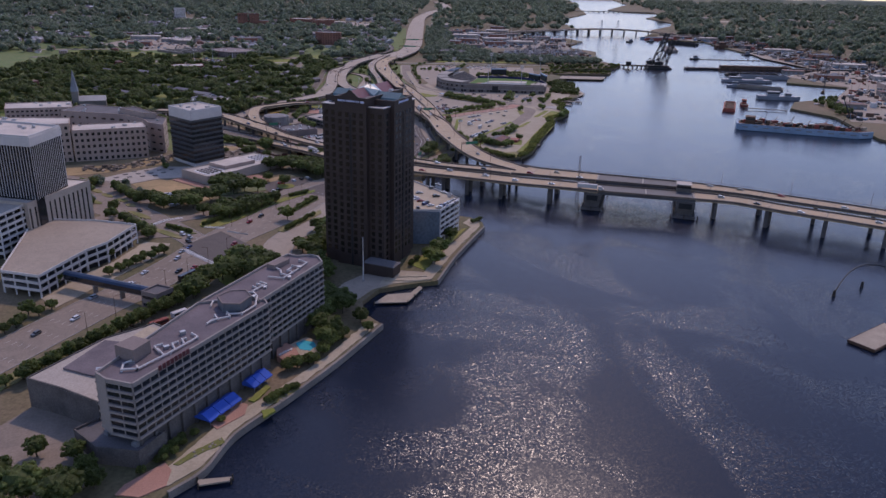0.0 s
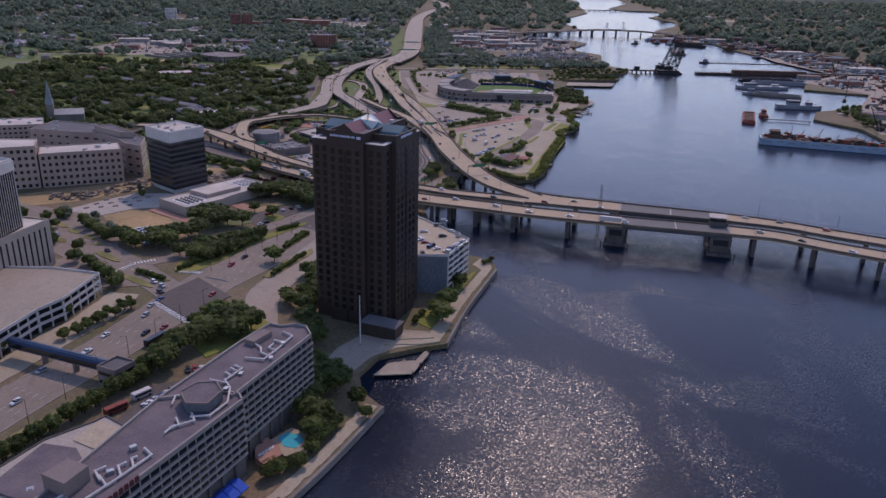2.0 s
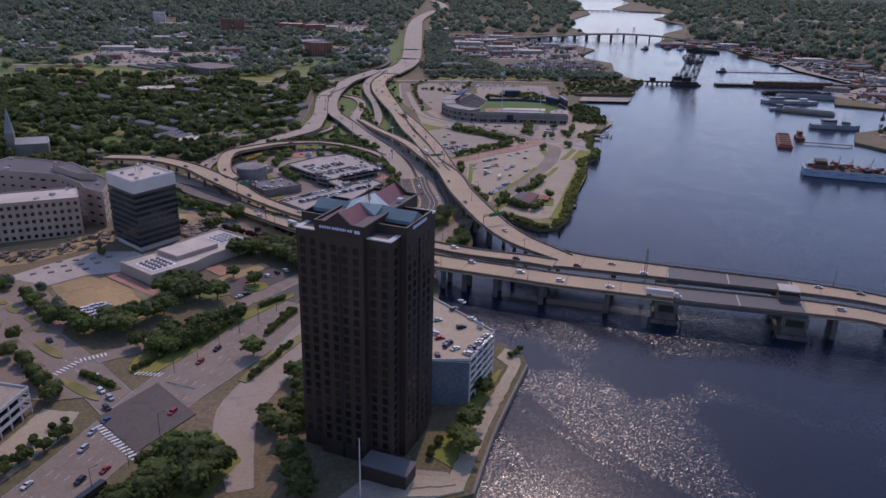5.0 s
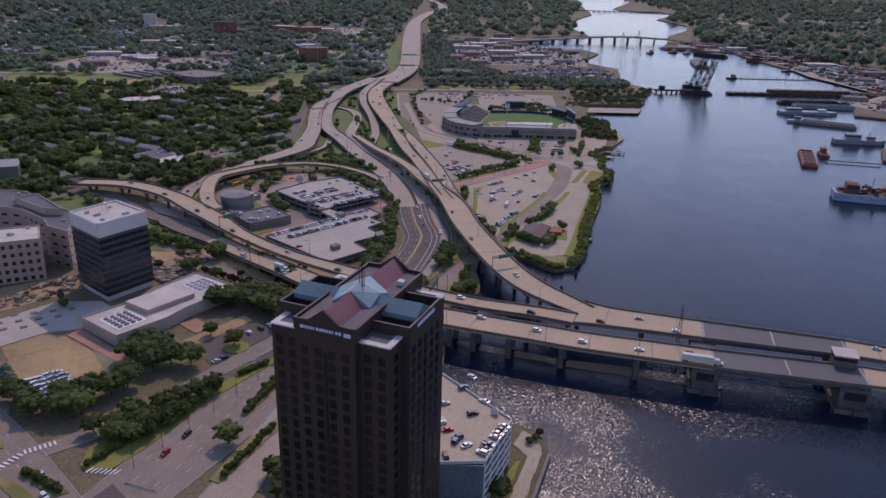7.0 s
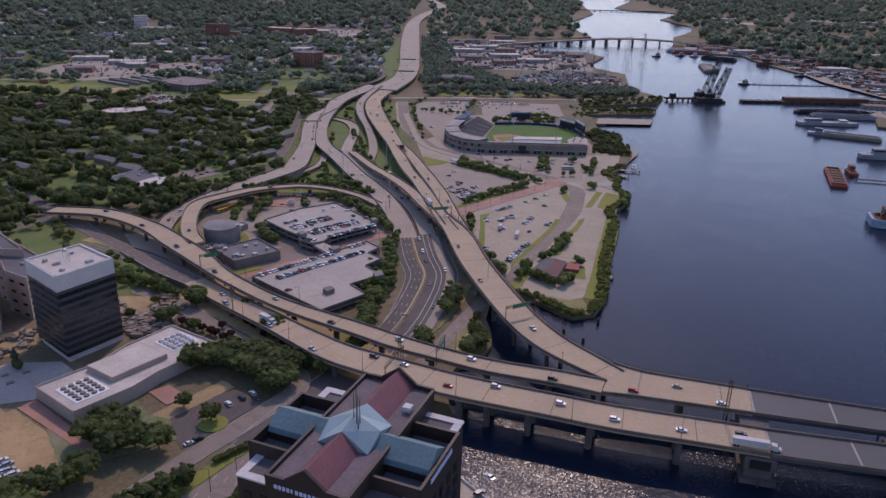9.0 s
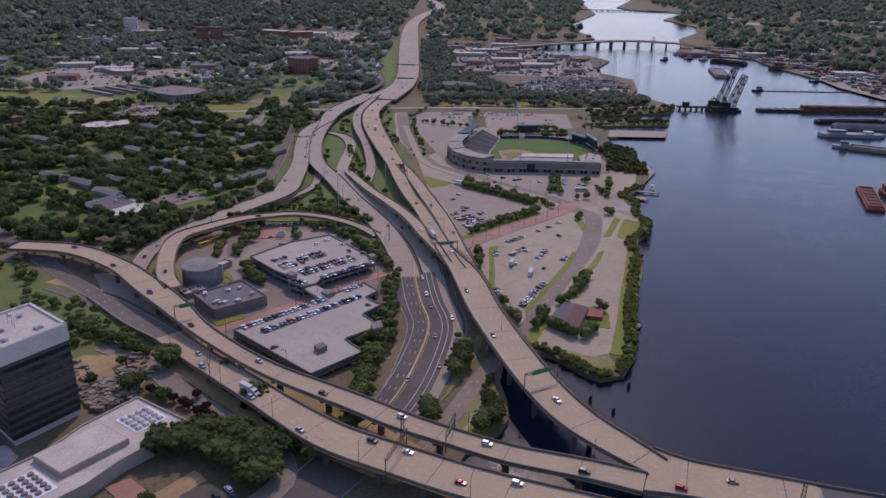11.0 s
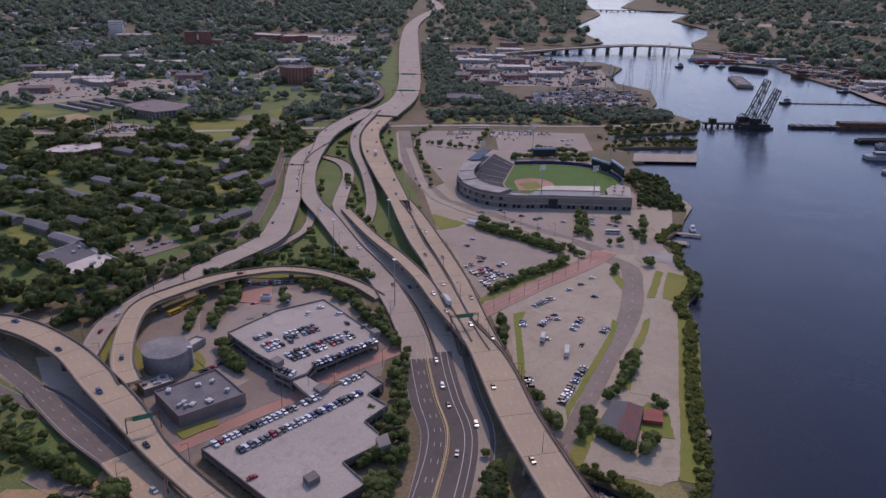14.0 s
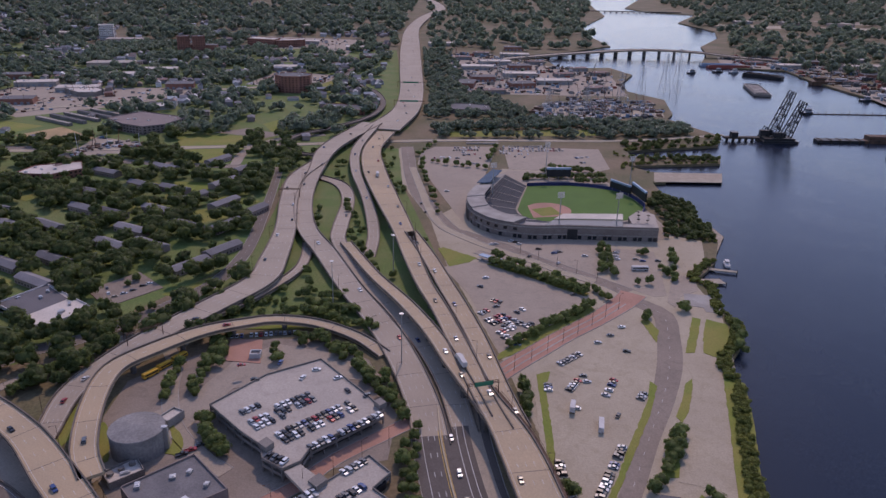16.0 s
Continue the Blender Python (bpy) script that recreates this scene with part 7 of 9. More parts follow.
# open lots
for a, b, f, dbl in (((33.8, 864.6), (46.6, 875.7), .95, 0), ((34, 838), (41, 848.5), .95, 0), ((52.3, 833), (61, 850), .85, 0), ((32.2, 755), (50.7, 790.8), .8, 0), ((34.5, 821), (36, 826), .9, 0), ((18.8, 778), (18.6, 767), .6, 0), ((69.5, 830), (73, 836), .9, 0), ((23.6, 843), (23, 837), .9, 0),
                     ((-6, 926), (-1, 931), .9, 0), ((0, 912), (13, 922), .85, 4.8), ((10.5, 905.5), (19, 915), .9, 4.6), ((20, 909), (25, 913.5), .95, 0), ((3.5, 900), (10, 907), .8, 0), ((8, 887), (16, 888), .9, 0), ((5.5, 894), (9, 898), .8, 0), ((15, 926), (23, 934), .5, 0), ((3, 945), (9.5, 941), .9, 0),
                     ((-118, 322), (-103, 347), .95, 0), ((-110, 350), (-103, 353), .9, 0)):
    bays(a, b, GROUND + .06, full=f, double=dbl)
for a, b in (((47, 1353), (98, 1356)), ((46, 1344), (120, 1348)), ((45, 1334), (118, 1339)), ((44, 1324), (75, 1320)), ((56, 1312), (70, 1308)), ((-6, 1346), (22, 1348)), ((-8, 1334), (20, 1337)), ((2, 1314), (21, 1320)), ((6, 1282), (17, 1276)), ((-30, 1300), (-10, 1302)), ((126, 1308), (140, 1312)), ((128, 1288), (134, 1290))):
    bays(a, b, GROUND + .06, pitch=3.4, full=.7)
for i in range(8):
    for j in range(7):
        if i * 1.9 + j > 15:
            continue
        park(-203 + i * 2.9 + j * 1.7 + rc.uniform(-.4, .4), 523.5 - i * 2.9 + j * 1.5 + rc.uniform(-.4, .4), GROUND + .06, 42 + rc.uniform(-5, 5), (rc.choice(("white", "silver", "white", "grey")), rc.choice(("sedan", "suv"))))
for x, y, a in ((60, 889, 5), (69.5, 898, 0), (79, 908.7, 10), (74.6, 879, -15), (44, 852, 170), (45, 846, 0), (54, 814.6, 60), (20, 755.6, 30), (1.5, 981, 10), (-3.5, 966.5, 150), (4.6, 936, 20), (58, 955, 10), (27, 1052, 10), (32, 1046, 0), (46, 1036, 5), (37, 1021, 60), (56.5, 1028, 5), (61, 1030.5, 10), (56.6, 1008.4, 60), (79, 1023, 0), (11, 1045, 20), (14, 1045.5, 20), (12, 1073, 70), (102.5, 1023, 0), (102, 1017, 0), (116, 1017.6, 0), (120.4, 1014.4, 0), (132, 1014.7, 0), (3, 1325, 10), (20, 1302, 80), (-44, 1143, 90), (-40, 1120, 80), (-20, 1180, 0), (30, 1050, 0),
                (90, 1000, 0), (104, 1030, 0), (-5, 1300, 20), (12, 1340, 0), (-122, 545, 40), (-119, 548, 40), (-113, 575, 130), (-108, 580, 130), (-104, 584, 130), (-121, 566, 15), (-101, 580, 130), (-150, 783, 30), (-147, 786, 30), (-154, 764, 40), (-144, 790, 30), (-240, 945, 30),
                (-236, 950, 30), (-232, 955, 30), (-246, 950, 120), (-228, 962, 30), (-225, 966, 30), (-236, 972, 30), (-250, 958, 120)):
    park(x, y, GROUND + .1, a)
bays((-156, 893), (-116, 899), GROUND + .1, full=.9)
bays((-157, 911), (-124, 914), GROUND + .1, pitch=6, full=.6)
# traffic
def drive(rows, spots, lanes):
    line = smooth_line(rows)
    d = np.r_[0, np.cumsum(np.linalg.norm(np.diff(line[:, :2], axis=0), axis=1))]
    nrm = sides_of(line)
    for s in spots:
        p = [float(np.interp(s * d[-1], d, line[:, k])) for k in range(4)]
        i = int(np.argmin(abs(d - s * d[-1])))
        o = (rc.randrange(lanes) + .5 - lanes / 2) * (p[3] - 3.0) / lanes
        park(p[0] + nrm[i][0] * o, p[1] + nrm[i][1] * o, p[2], math.degrees(math.atan2(nrm[i][1], nrm[i][0])) - 90)


drive(deck_near, [.1, .14, .27, .38, .47, .52, .6, .66, .75, .82, .9, .97], 4)
drive(deck_near_b, [.05, .12, .2, .33, .45], 4)
drive(deck_mid, [.1, .21, .33, .45, .58, .68, .77, .86, .95], 2)
drive(deck_far, [.2, .5, .8], 4), drive(deck_far_b, [.04, .1, .18, .3, .4], 3)
drive(east_viaduct, [.05, .1, .17, .22, .28, .35, .4, .5, .57, .63, .7, .78, .85, .93], 3)
drive(east_twin, [.1, .3, .5, .75, .95], 2)
drive(loop_ramp, [.1, .6], 1), drive(north_ramp, [.06, .1, .25, .45, .55, .62, .7, .8, .9], 3)
drive(west_carriageway, [.1, .2, .3, .4, .62, .75, .85], 3), drive(inner_carriageway, [.2, .3, .8], 2), drive(link_ramp, [.75, .85], 1), drive(side_leg, [.2, .35, .5, .7], 1)
drive(far_freeway, [.02, .04, .06, .07, .09, .11, .13, .16, .2, .24, .3], 7)
G_LINE = [(-30, 822, 2.64, 38), (-29, 795, 2.64, 37), (-25, 760, 2.64, 28), (-20, 728, 2.64, 26), (-25.5, 690, 2.64, 24), (-36.5, 650, 2.64, 22)]
drive(G_LINE, [.15, .3, .4, .5, .62, .8, .9], 5)
AVENUE = [(-91, 545, 2.64, 27), (-117, 480, 2.64, 30), (-130, 440, 2.64, 30), (-141, 402, 2.64, 28), (-153, 365, 2.64, 26), (-168, 330, 2.64, 26), (-182, 293, 2.64, 26)]
drive(AVENUE, [.05, .2, .25, .3, .45, .5, .53, .57, .6, .63, .66, .72, .8, .88, .95], 6)
drive([(-265, 541, 2.7, 15), (-143, 431, 2.7, 17)], [.2, .5, .8, .88, .93, .97], 3)


def coach(x, y, z, a, mat, label, l=12.0, h=3.2, name="bus"):
    root = thing(name, label, name, m=pose(x, y, z, rz=a))
    profile("body", [(-l / 2, .4), (l / 2, .4), (l / 2 + .05, h * .5), (l / 2 - .2, h - .1), (l / 2 - .4, h), (-l / 2 + .2, h), (-l / 2, h - .2)], 2.5, mat, root)
    for s in (-1, 1):
        Geo().box(-l / 2 + .6, s * 1.26 - .02, h * .48, l / 2 - .5, s * 1.26 + .02, h * .78).out("window_glass", M["car_glass"], root)
    wheels(root, (-l * .3, l * .33), 2.5, .5)


coach(43.6, 805, GROUND + .06, 77, M["white_wall"], "white coach parked on a worn lot", 10)
coach(114, 998, GROUND + .06, 0, M["white_wall"], "white coach parked before the stadium")
coach(-133, 376, GROUND + .1, 65, M["car_black"], "dark city bus on the avenue")
coach(-122, 329, GROUND + .1, 50, M["white_wall"], "white shuttle bus beside the hotel", 8, 2.9)
coach(-128, 318, GROUND + .1, 50, M["red_paint"], "red trolley bus beside the hotel", 9, 3.0)
for i in range(3):
    coach(-186 + i * 5, 850 + i * 9, GROUND + .1, 55, M["yellow_paint"], "yellow school bus parked under the loop ramp", 9, 2.9)


def lorry(x, y, z, a, l=14.0, label="white articulated lorry on the bridge deck", mat="white_wall"):
    root = thing("lorry", label, "truck", m=pose(x, y, z, rz=a))
    Geo().box(-l, -1.25, 1.1, 0, 1.25, 4.0).out("trailer", M[mat], root)
    profile("cab", [(.8, .6), (4.6, .6), (4.7, 1.6), (3.6, 1.9), (3.0, 3.0), (.8, 3.2)], 2.4, M["white_wall"], root)
    Geo().box(2.95, -1.0, 2.0, 3.45, 1.0, 2.8).out("windscreen", M["car_glass"], root)
    wheels(root, (-l + 1, -l + 2.3, 1.2, 3.8), 2.4, .5)


lorry(115, 529, 14.0, -16)
lorry(33, 822, GROUND + .06, 75, 6, "white box lorry parked on a worn lot")
lorry(-23, 850, 13.0, 105, 9, "white box lorry on the viaduct")
lorry(-107, 642, 10.5, -37, 7, "white box lorry on the bridge approach")
lorry(-86, 1200, 12.2, 95, 8, "white box lorry on the viaduct")

# the cars on the farther lots and roads, too many to count
fv, ff, fm = [], [], []
names = list(PAINT)
for c, m in far_cars:
    g = Geo()
    for pts, w, slot in ((((-2.3, .3), (2.3, .3), (2.3, .75), (1.0, .9), (-2.3, .9)), 1.8, names.index(c)), (((1.05, .88), (.35, 1.38), (-1.2, 1.4), (-1.9, .9)), 1.6, len(names)), (((.4, 1.36), (.3, 1.46), (-1.1, 1.48), (-1.25, 1.38)), 1.45, names.index(c))):
        n, k = len(fv), len(pts)
        for s in (-1, 1):
            fv.extend(m @ Vector((x, s * w / 2, z)) for x, z in pts)
        faces = [tuple(range(k)), tuple(range(2 * k - 1, k - 1, -1))] + [(i, k + i, k + (i + 1) % k, (i + 1) % k) for i in range(k)]
        ff.extend(tuple(n + i for i in f) for f in faces)
        fm.extend([slot] * len(faces))
ob = make("distant_cars", fv, ff, M["car_" + names[0]])
for nm in names[1:]:
    ob.data.materials.append(M["car_" + nm])
ob.data.materials.append(M["car_glass"])
ob.data.polygons.foreach_set("material_index", fm)
tagged(ob, "many parked and driving cars of mixed colours", "cars", kind="stuff")

# ---- river works ----
def truss(g, a, b, h, n, w, r=.75):
    """Two lattice planes from a to b, h deep and w apart."""
    a, b = Vector(a), Vector(b)
    d = (b - a) / n
    up = d.cross(Vector((0, 1, 0))).normalized() * -h
    for s in (-w / 2, w / 2):
        o = Vector((0, s, 0))
        for i in range(n):
            p, q = a + d * i + o, a + d * (i + 1) + o
            k0, k1 = 1 - .5 * i / n, 1 - .5 * (i + 1) / n
            g.tube(p, q, r, r, 4).tube(p + up * k0, q + up * k1, r, r, 4).tube(p, p + up * k0, r * .7, r * .7, 4)
            g.tube(p if i % 2 else p + up * k0, q + up * k1 if i % 2 else q, r * .7, r * .7, 4)
    for i in range(n + 1):
        k = 1 - .5 * i / n
        p = a + d * i
        g.tube(p - Vector((0, w / 2, 0)), p + Vector((0, w / 2, 0)), r * .6, r * .6, 4)
        g.tube(p + up * k - Vector((0, w / 2, 0)), p + up * k + Vector((0, w / 2, 0)), r * .6, r * .6, 4)


lift = thing("railway_bascule_bridge", "raised black steel railway bascule bridge on a low river pier", "bridge")
Geo().box(374, 1400, -3, 418, 1424, 3).box(376, 1402, 3, 414, 1422, 6).out("pier", M["black_steel"], lift)
Geo().box(330, 1411, 3, 374, 1419, 5).out("trestle_deck", M["dark_timber"], lift)
for x in range(334, 372, 8):
    Geo().box(x, 1412, -3, x + 1.2, 1418, 3).out("trestle_pier", M["dark_timber"], lift)
Geo().box(338, 1410, 5, 346, 1418, 11).out("hut", M["black_steel"], lift)
for y, x0, x1, z in ((1418, 384, 405, 62), (1406, 396, 415, 52)):
    g = Geo()
    truss(g, (x0, y, 6), (x1, y, z), 12, 8, 7)
    g.out("raised_leaf", M["black_steel"], lift)
    Geo().box(x0 - 8, y - 3.5, 7, x0 + 6, y + 3.5, 13).out("counterweight", M["black_steel"], lift)
    g = Geo()
    for dx in (-9, 3):
        for dy in (-3.5, 3.5):
            g.tube((x0 + dx, y + dy, 4), (x0 - 2, y + dy, 18), .5, .5, 5)
    g.out("tower_frame", M["black_steel"], lift)
r = thing("railway_trestle", "long black railway trestle low over the water", "bridge")
Geo().box(446, 1408, -2, 505, 1420, 3.4).out("deck", M["black_steel"], r)
Geo().box(505, 1408, -2, 700, 1420, 3.4).box(512, 1412, 3.4, 640, 1424, 8).out("truss_box", M["rust"], r)
Geo().box(640, 1418, 3, 760, 1426, 5).out("deck", M["black_steel"], r)
for x in range(450, 700, 12):
    Geo().box(x, 1407, -3, x + 1.2, 1421, 4.2).out("pier", M["dark_timber"], r)

far_bridge = [(120, 2080, 5, 22), (262, 2150, 9, 22), (400, 2185, 14, 22), (480, 2190, 15, 22), (562, 2180, 12.5, 22), (640, 2150, 8, 22), (780, 2100, 4, 22)]
road("far_bridge", far_bridge, M["deck_grey"], "long low concrete road bridge far up the river", piers=33, dashes=3, column=3.0, thick=2.2, category="bridge")
r = thing("far_trestle", "low dark trestle across the upper river", "bridge")
Geo().box(560, 3430, 3, 920, 3438, 5.5, ).out("deck", M["black_steel"], r)
for x in range(566, 920, 22):
    Geo().box(x, 3428, -2, x + 3, 3440, 3).out("pier", M["dark_timber"], r)

# -- bascule piers and keeper's house of the road bridge --
for x, y, w, d, a, lab in ((117, 546, 12, 44, -16, "heavy dark bascule pier under the bridge"), (180, 531, 13, 46, -16, "heavy dark bascule pier under the bridge")):
    m = pose(x, y, 0, rz=a)
    r = thing("bascule_pier", lab, "pier", "bascule piers", m=m)
    Geo().box(-w / 2 - 1, -d / 2, -4, w / 2 + 1, d / 2, 2.2).out("footing", M["pier"], r)
    for s in (-1, 1):
        Geo().box(-w * .44, s * d * .29 - 7, 2.2, w * .44, s * d * .29 + 7, 6.5).out("leg", M["pier"], r)
        for k in range(3):
            Geo().tube((-w / 2 - 2.5 + k * (w / 2 + 2.5), s * (d / 2 + 1.2), -4), (-w / 2 - 2.5 + k * (w / 2 + 2.5), s * (d / 2 + 1.2), 3.4), .4, .35, 7).out("fender_pile", M["dark_timber"], r)
    Geo().box(-w / 2, -d / 2 + 1, 6.5, w / 2, d / 2 - 1, 12.2).out("machine_house", M["pier"], r)
    Geo().box(-w / 2 + 2, -d / 2 + .5, 7.2, w / 2 - 2, -d / 2 + 1.01, 11).out("steel_panel", M["black_steel"], r)
r = thing("keepers_house", "small white flat-roofed bridge keeper's house beside the roadway", "house", m=pose(178.5, 532, 14, rz=-16))
Geo().box(-4.8, -4.2, -2, 4.8, 4.2, 5.4).out("wall", M["pier"], r)
Geo().box(-4.9, -4.3, 3.0, 4.9, 4.3, 4.6).out("window_band", M["glass"], r)
Geo().box(-5.4, -4.8, 5.4, 5.4, 4.8, 5.9).out("roof", M["white_roof"], r)
for x, y, z, h in ((105, 550, 14, 20), (-36, 604, 13, 12)):
    t = thing("lattice_mast", "tan lattice crane mast beside the bridge deck", "mast", m=pose(x, y, 0, rz=-16))
    g = Geo()
    for s in (-1, 1):
        for e in (-1, 1):
            g.tube((s * .9, e * .9, 0), (s * .5, e * .5, z + h), .14, .1, 4)
    for i in range(int((z + h) / 2)):
        k = .9 - .4 * i * 2 / (z + h)
        g.tube((-k, -k, i * 2), (k, -k, i * 2 + 2), .08, .08, 4).tube((k, k, i * 2), (-k, k, i * 2 + 2), .08, .08, 4).tube((-k, k, i * 2), (-k, -k, i * 2 + 2), .08, .08, 4)
    g.out("lattice", M["rust"], t)


# -- gantries over the roads --
def gantry(x, y, z, a, w, sign=True):
    t = thing("sign_gantry", "steel sign gantry across the roadway", "gantry", "road gantries", m=pose(x, y, z, rz=a))
    for s in (-1, 1):
        Geo().tube((s * w / 2, 0, -1), (s * w / 2, 0, 7.5), .28, .2, 8).out("post", M["rust"], t)
    g = Geo()
    for yy in (-.5, .5):
        for zz in (6.3, 7.3):
            g.tube((-w / 2, yy, zz), (w / 2, yy, zz), .12, .12, 5)
    n = int(w / 1.5)
    for i in range(n):
        g.tube((-w / 2 + i * w / n, -.5, 6.3), (-w / 2 + (i + 1) * w / n, -.5, 7.3), .07, .07, 4)
    beam = g.out("beam", M["rust"], t)
    if sign:
        Geo().box(-w * .3, -.75, 5.6, w * .3, -.6, 7.9).out("sign_panel", M["sign_green"], beam, "green road sign panel")


for q in ((28, 648, 14, 28, 19, True), (-158, 718, 12.3, 25, 14, True), (-134, 671, 8.2, 105, 22, False), (-13, 817, 13, 16, 16, True), (-16, 604, 13.4, 75, 16, True), (-38, 591, 13, 70, 22, False), (-62, 1560, 8, 0, 42, True), (-62, 1720, 7.2, 0, 42, True), (-160, 1140, 9, 0, 18, False), (-198, 880, 7.6, 40, 20, False)):
    gantry(*q)

# -- brown outer strip and mesh fence on the river side of the viaduct --
for rows, top in ((east_viaduct[9:], 1.0), (deck_far, 1.0), ([(122, 565, 14, 20), (188, 547, 14, 17)], 1.9), (deck_far_b, 1.9)):
    line = smooth_line(rows)
    nr = sides_of(line)
    side = 1 if line[0][0] < line[-1][0] else -1
    r = thing("outer_walkway", "narrow brown strip with a fence outside the bridge parapet", "walkway", kind="structure")
    g = Geo()
    o = side * (line[:, 3] / 2 + .5)
    strip(g, line, nr, np.minimum(o, o + side * 1.7), np.maximum(o, o + side * 1.7), -.9, -.1)
    g.out("floor", M["rust"], r)
    g = Geo()
    o = o + side * 1.7
    strip(g, line, nr, np.minimum(o, o + side * .08), np.maximum(o, o + side * .08), top - .12, top)
    for i in range(0, len(line), 1):
        p = line[i]
        g.tube((p[0] + nr[i][0] * o[i], p[1] + nr[i][1] * o[i], p[2] - .8), (p[0] + nr[i][0] * o[i], p[1] + nr[i][1] * o[i], p[2] + top), .09, .09, 4)
    g.out("fence", M["rust"], r)

# -- street lamps --
lamp = thing("street_lamp", "tall dull brown steel lamp post with one arm", "street lamp", "street lamps", m=pose(14, 700, 14))
Geo().tube((0, 0, 0), (0, 0, 11), .14, .08, 6).out("post", M["rust"], lamp)
Geo().tube((0, 0, 10.9), (2.2, 0, 11.4), .07, .06, 5).box(2.0, -.15, 11.3, 2.9, .15, 11.5).out("arm", M["rust"], lamp)
for rows, step, off in ((east_viaduct, 48, .5), (deck_near, 48, -.5), (deck_mid, 52, .5), (west_carriageway, 60, -.5), (north_ramp, 60, .5), (deck_far_b, 50, .5)):
    line = smooth_line(rows)
    d = np.r_[0, np.cumsum(np.linalg.norm(np.diff(line[:, :2], axis=0), axis=1))]
    nr = sides_of(line)
    for s in np.arange(20, d[-1], step):
        i = int(np.argmin(abs(d - s)))
        p = line[i]
        o = off * (p[3] + .4)
        copy_thing(lamp, pose(p[0] + nr[i][0] * o, p[1] + nr[i][1] * o, p[2], rz=math.degrees(math.atan2(-nr[i][1] * off, -nr[i][0] * off))))
for a, b, n in (((2, 852), (88, 938), 8), ((-110, 745), (-52, 794), 5), ((-160, 300), (-118, 420), 7), ((-135, 455), (-95, 535), 6), ((25, 1034), (84, 970), 5)):
    for i in range(n):
        u = (i + .5) / n
        copy_thing(lamp, pose(a[0] + (b[0] - a[0]) * u, a[1] + (b[1] - a[1]) * u, GROUND, rz=rc.choice((30, 210))))
for x, y, h in ((-99, 933, 32), (-54, 862, 32), (-63, 985, 30)):
    t = thing("high_mast_light", "very tall slender high-mast light", "mast", "high masts", m=pose(x, y, GROUND))
    Geo().tube((0, 0, 0), (0, 0, h), .4, .15, 8).out("mast", M["steel"], t)
    Geo().tube((0, 0, h - .4), (0, 0, h), 1.3, 1.3, 10).out("lamp_ring", M["steel"], t)


# -- vessels --
def hull(name, x, y, a, l, w, z, mat, deck, label, house=(), cat="ship", top=()):
    root = thing(name, label, cat, m=pose(x, y, 0, rz=a))
    pts = [(-l / 2, -w * .42), (-l / 2 + w * .2, -w / 2), (l / 2 - w * .7, -w / 2), (l / 2, 0), (l / 2 - w * .7, w / 2), (-l / 2 + w * .2, w / 2), (-l / 2, w * .42)] if cat != "barge" else [(-l / 2, -w / 2), (l / 2, -w / 2), (l / 2, w / 2), (-l / 2, w / 2)]
    g = Geo().prism([(p * .97, q * .9) for p, q in pts], -1, .3)
    g.prism(pts, .3, z)
    g.out("hull", M[mat], root)
    Geo().prism([(p * .97, q * .92) for p, q in pts], z, z + .15).out("deck", M[deck], root)
    if cat == "barge" and z > 2:
        for p in (-1, 1):
            Geo().box(p * l * .46 - .5, -w * .4, z, p * l * .46 + .5, w * .4, z + 1.6).out("coaming", M[mat], root)
            Geo().box(-l * .46, p * w * .4 - .4, z, l * .46, p * w * .4 + .4, z + 1.6).out("coaming", M[mat], root)
        for i in range(1, 6):
            Geo().box(-l * .46 + i * l * .153 - .2, -w * .38, z + .1, -l * .46 + i * l * .153 + .2, w * .38, z + .6).out("frame", M["rust"], root)
    for u, v, lw, ww, h, mt in house:
        Geo().box(u - lw / 2, v - ww / 2, z, u + lw / 2, v + ww / 2, z + h).box(u - lw / 2 - .3, v - ww / 2 - .3, z + h, u + lw / 2 + .3, v + ww / 2 + .3, z + h + .3).out("deckhouse", M[mt], root)
        Geo().box(u - lw / 2 - .05, v - ww / 2 - .05, z + h * .55, u + lw / 2 + .05, v + ww / 2 + .05, z + h * .8).out("window_band", M["glass"], root)
    for u, h in top:
        Geo().tube((u, 0, z), (u, 0, z + h), .4, .2, 6).tube((u - 3, 0, z + h * .7), (u + 3, 0, z + h * .7), .15, .15, 5).out("mast", M["grey_paint"], root)
    return root


r = hull("dredge_ship", 403, 834, -18, 140, 22, 7, "blue_paint", "rust", "long faded blue hulk moored with rusty deck gear", [(-56, 0, 10, 12, 7, "rust"), (20, 0, 16, 10, 4, "rust")], "ship", ((-40, 14), (30, 10)))
rv = random.Random(3)
for i in range(60):
    Geo().box(-1.5, -1, 0, rv.uniform(1, 6), rv.uniform(.5, 2.5), rv.uniform(1, 4.5), pose(-64 + i * 2.1, rv.uniform(-9, 9), 7.1, rz=rv.uniform(0, 90))).out("deck_gear", M[("rust", "red_paint", "black_steel", "rust", "yellow_paint" if i == 17 else "timber")[i % 5]], r)
for i in range(7):
    Geo().tube((-50 + i * 17, -6, 7), (-44 + i * 17, 5, 14 + 2 * (i % 3)), .3, .2, 5).tube((-50 + i * 17, 6, 7), (-44 + i * 17, 5, 14 + 2 * (i % 3)), .2, .2, 5).out("derrick", M["rust"], r)
for i in range(12):
    Geo().box(-64 + i * 11, -11.2, 3 + i % 2, -58 + i * 11, -10.98, 4.6 + i % 2).out("hull_patch", M["grey_paint"], r)
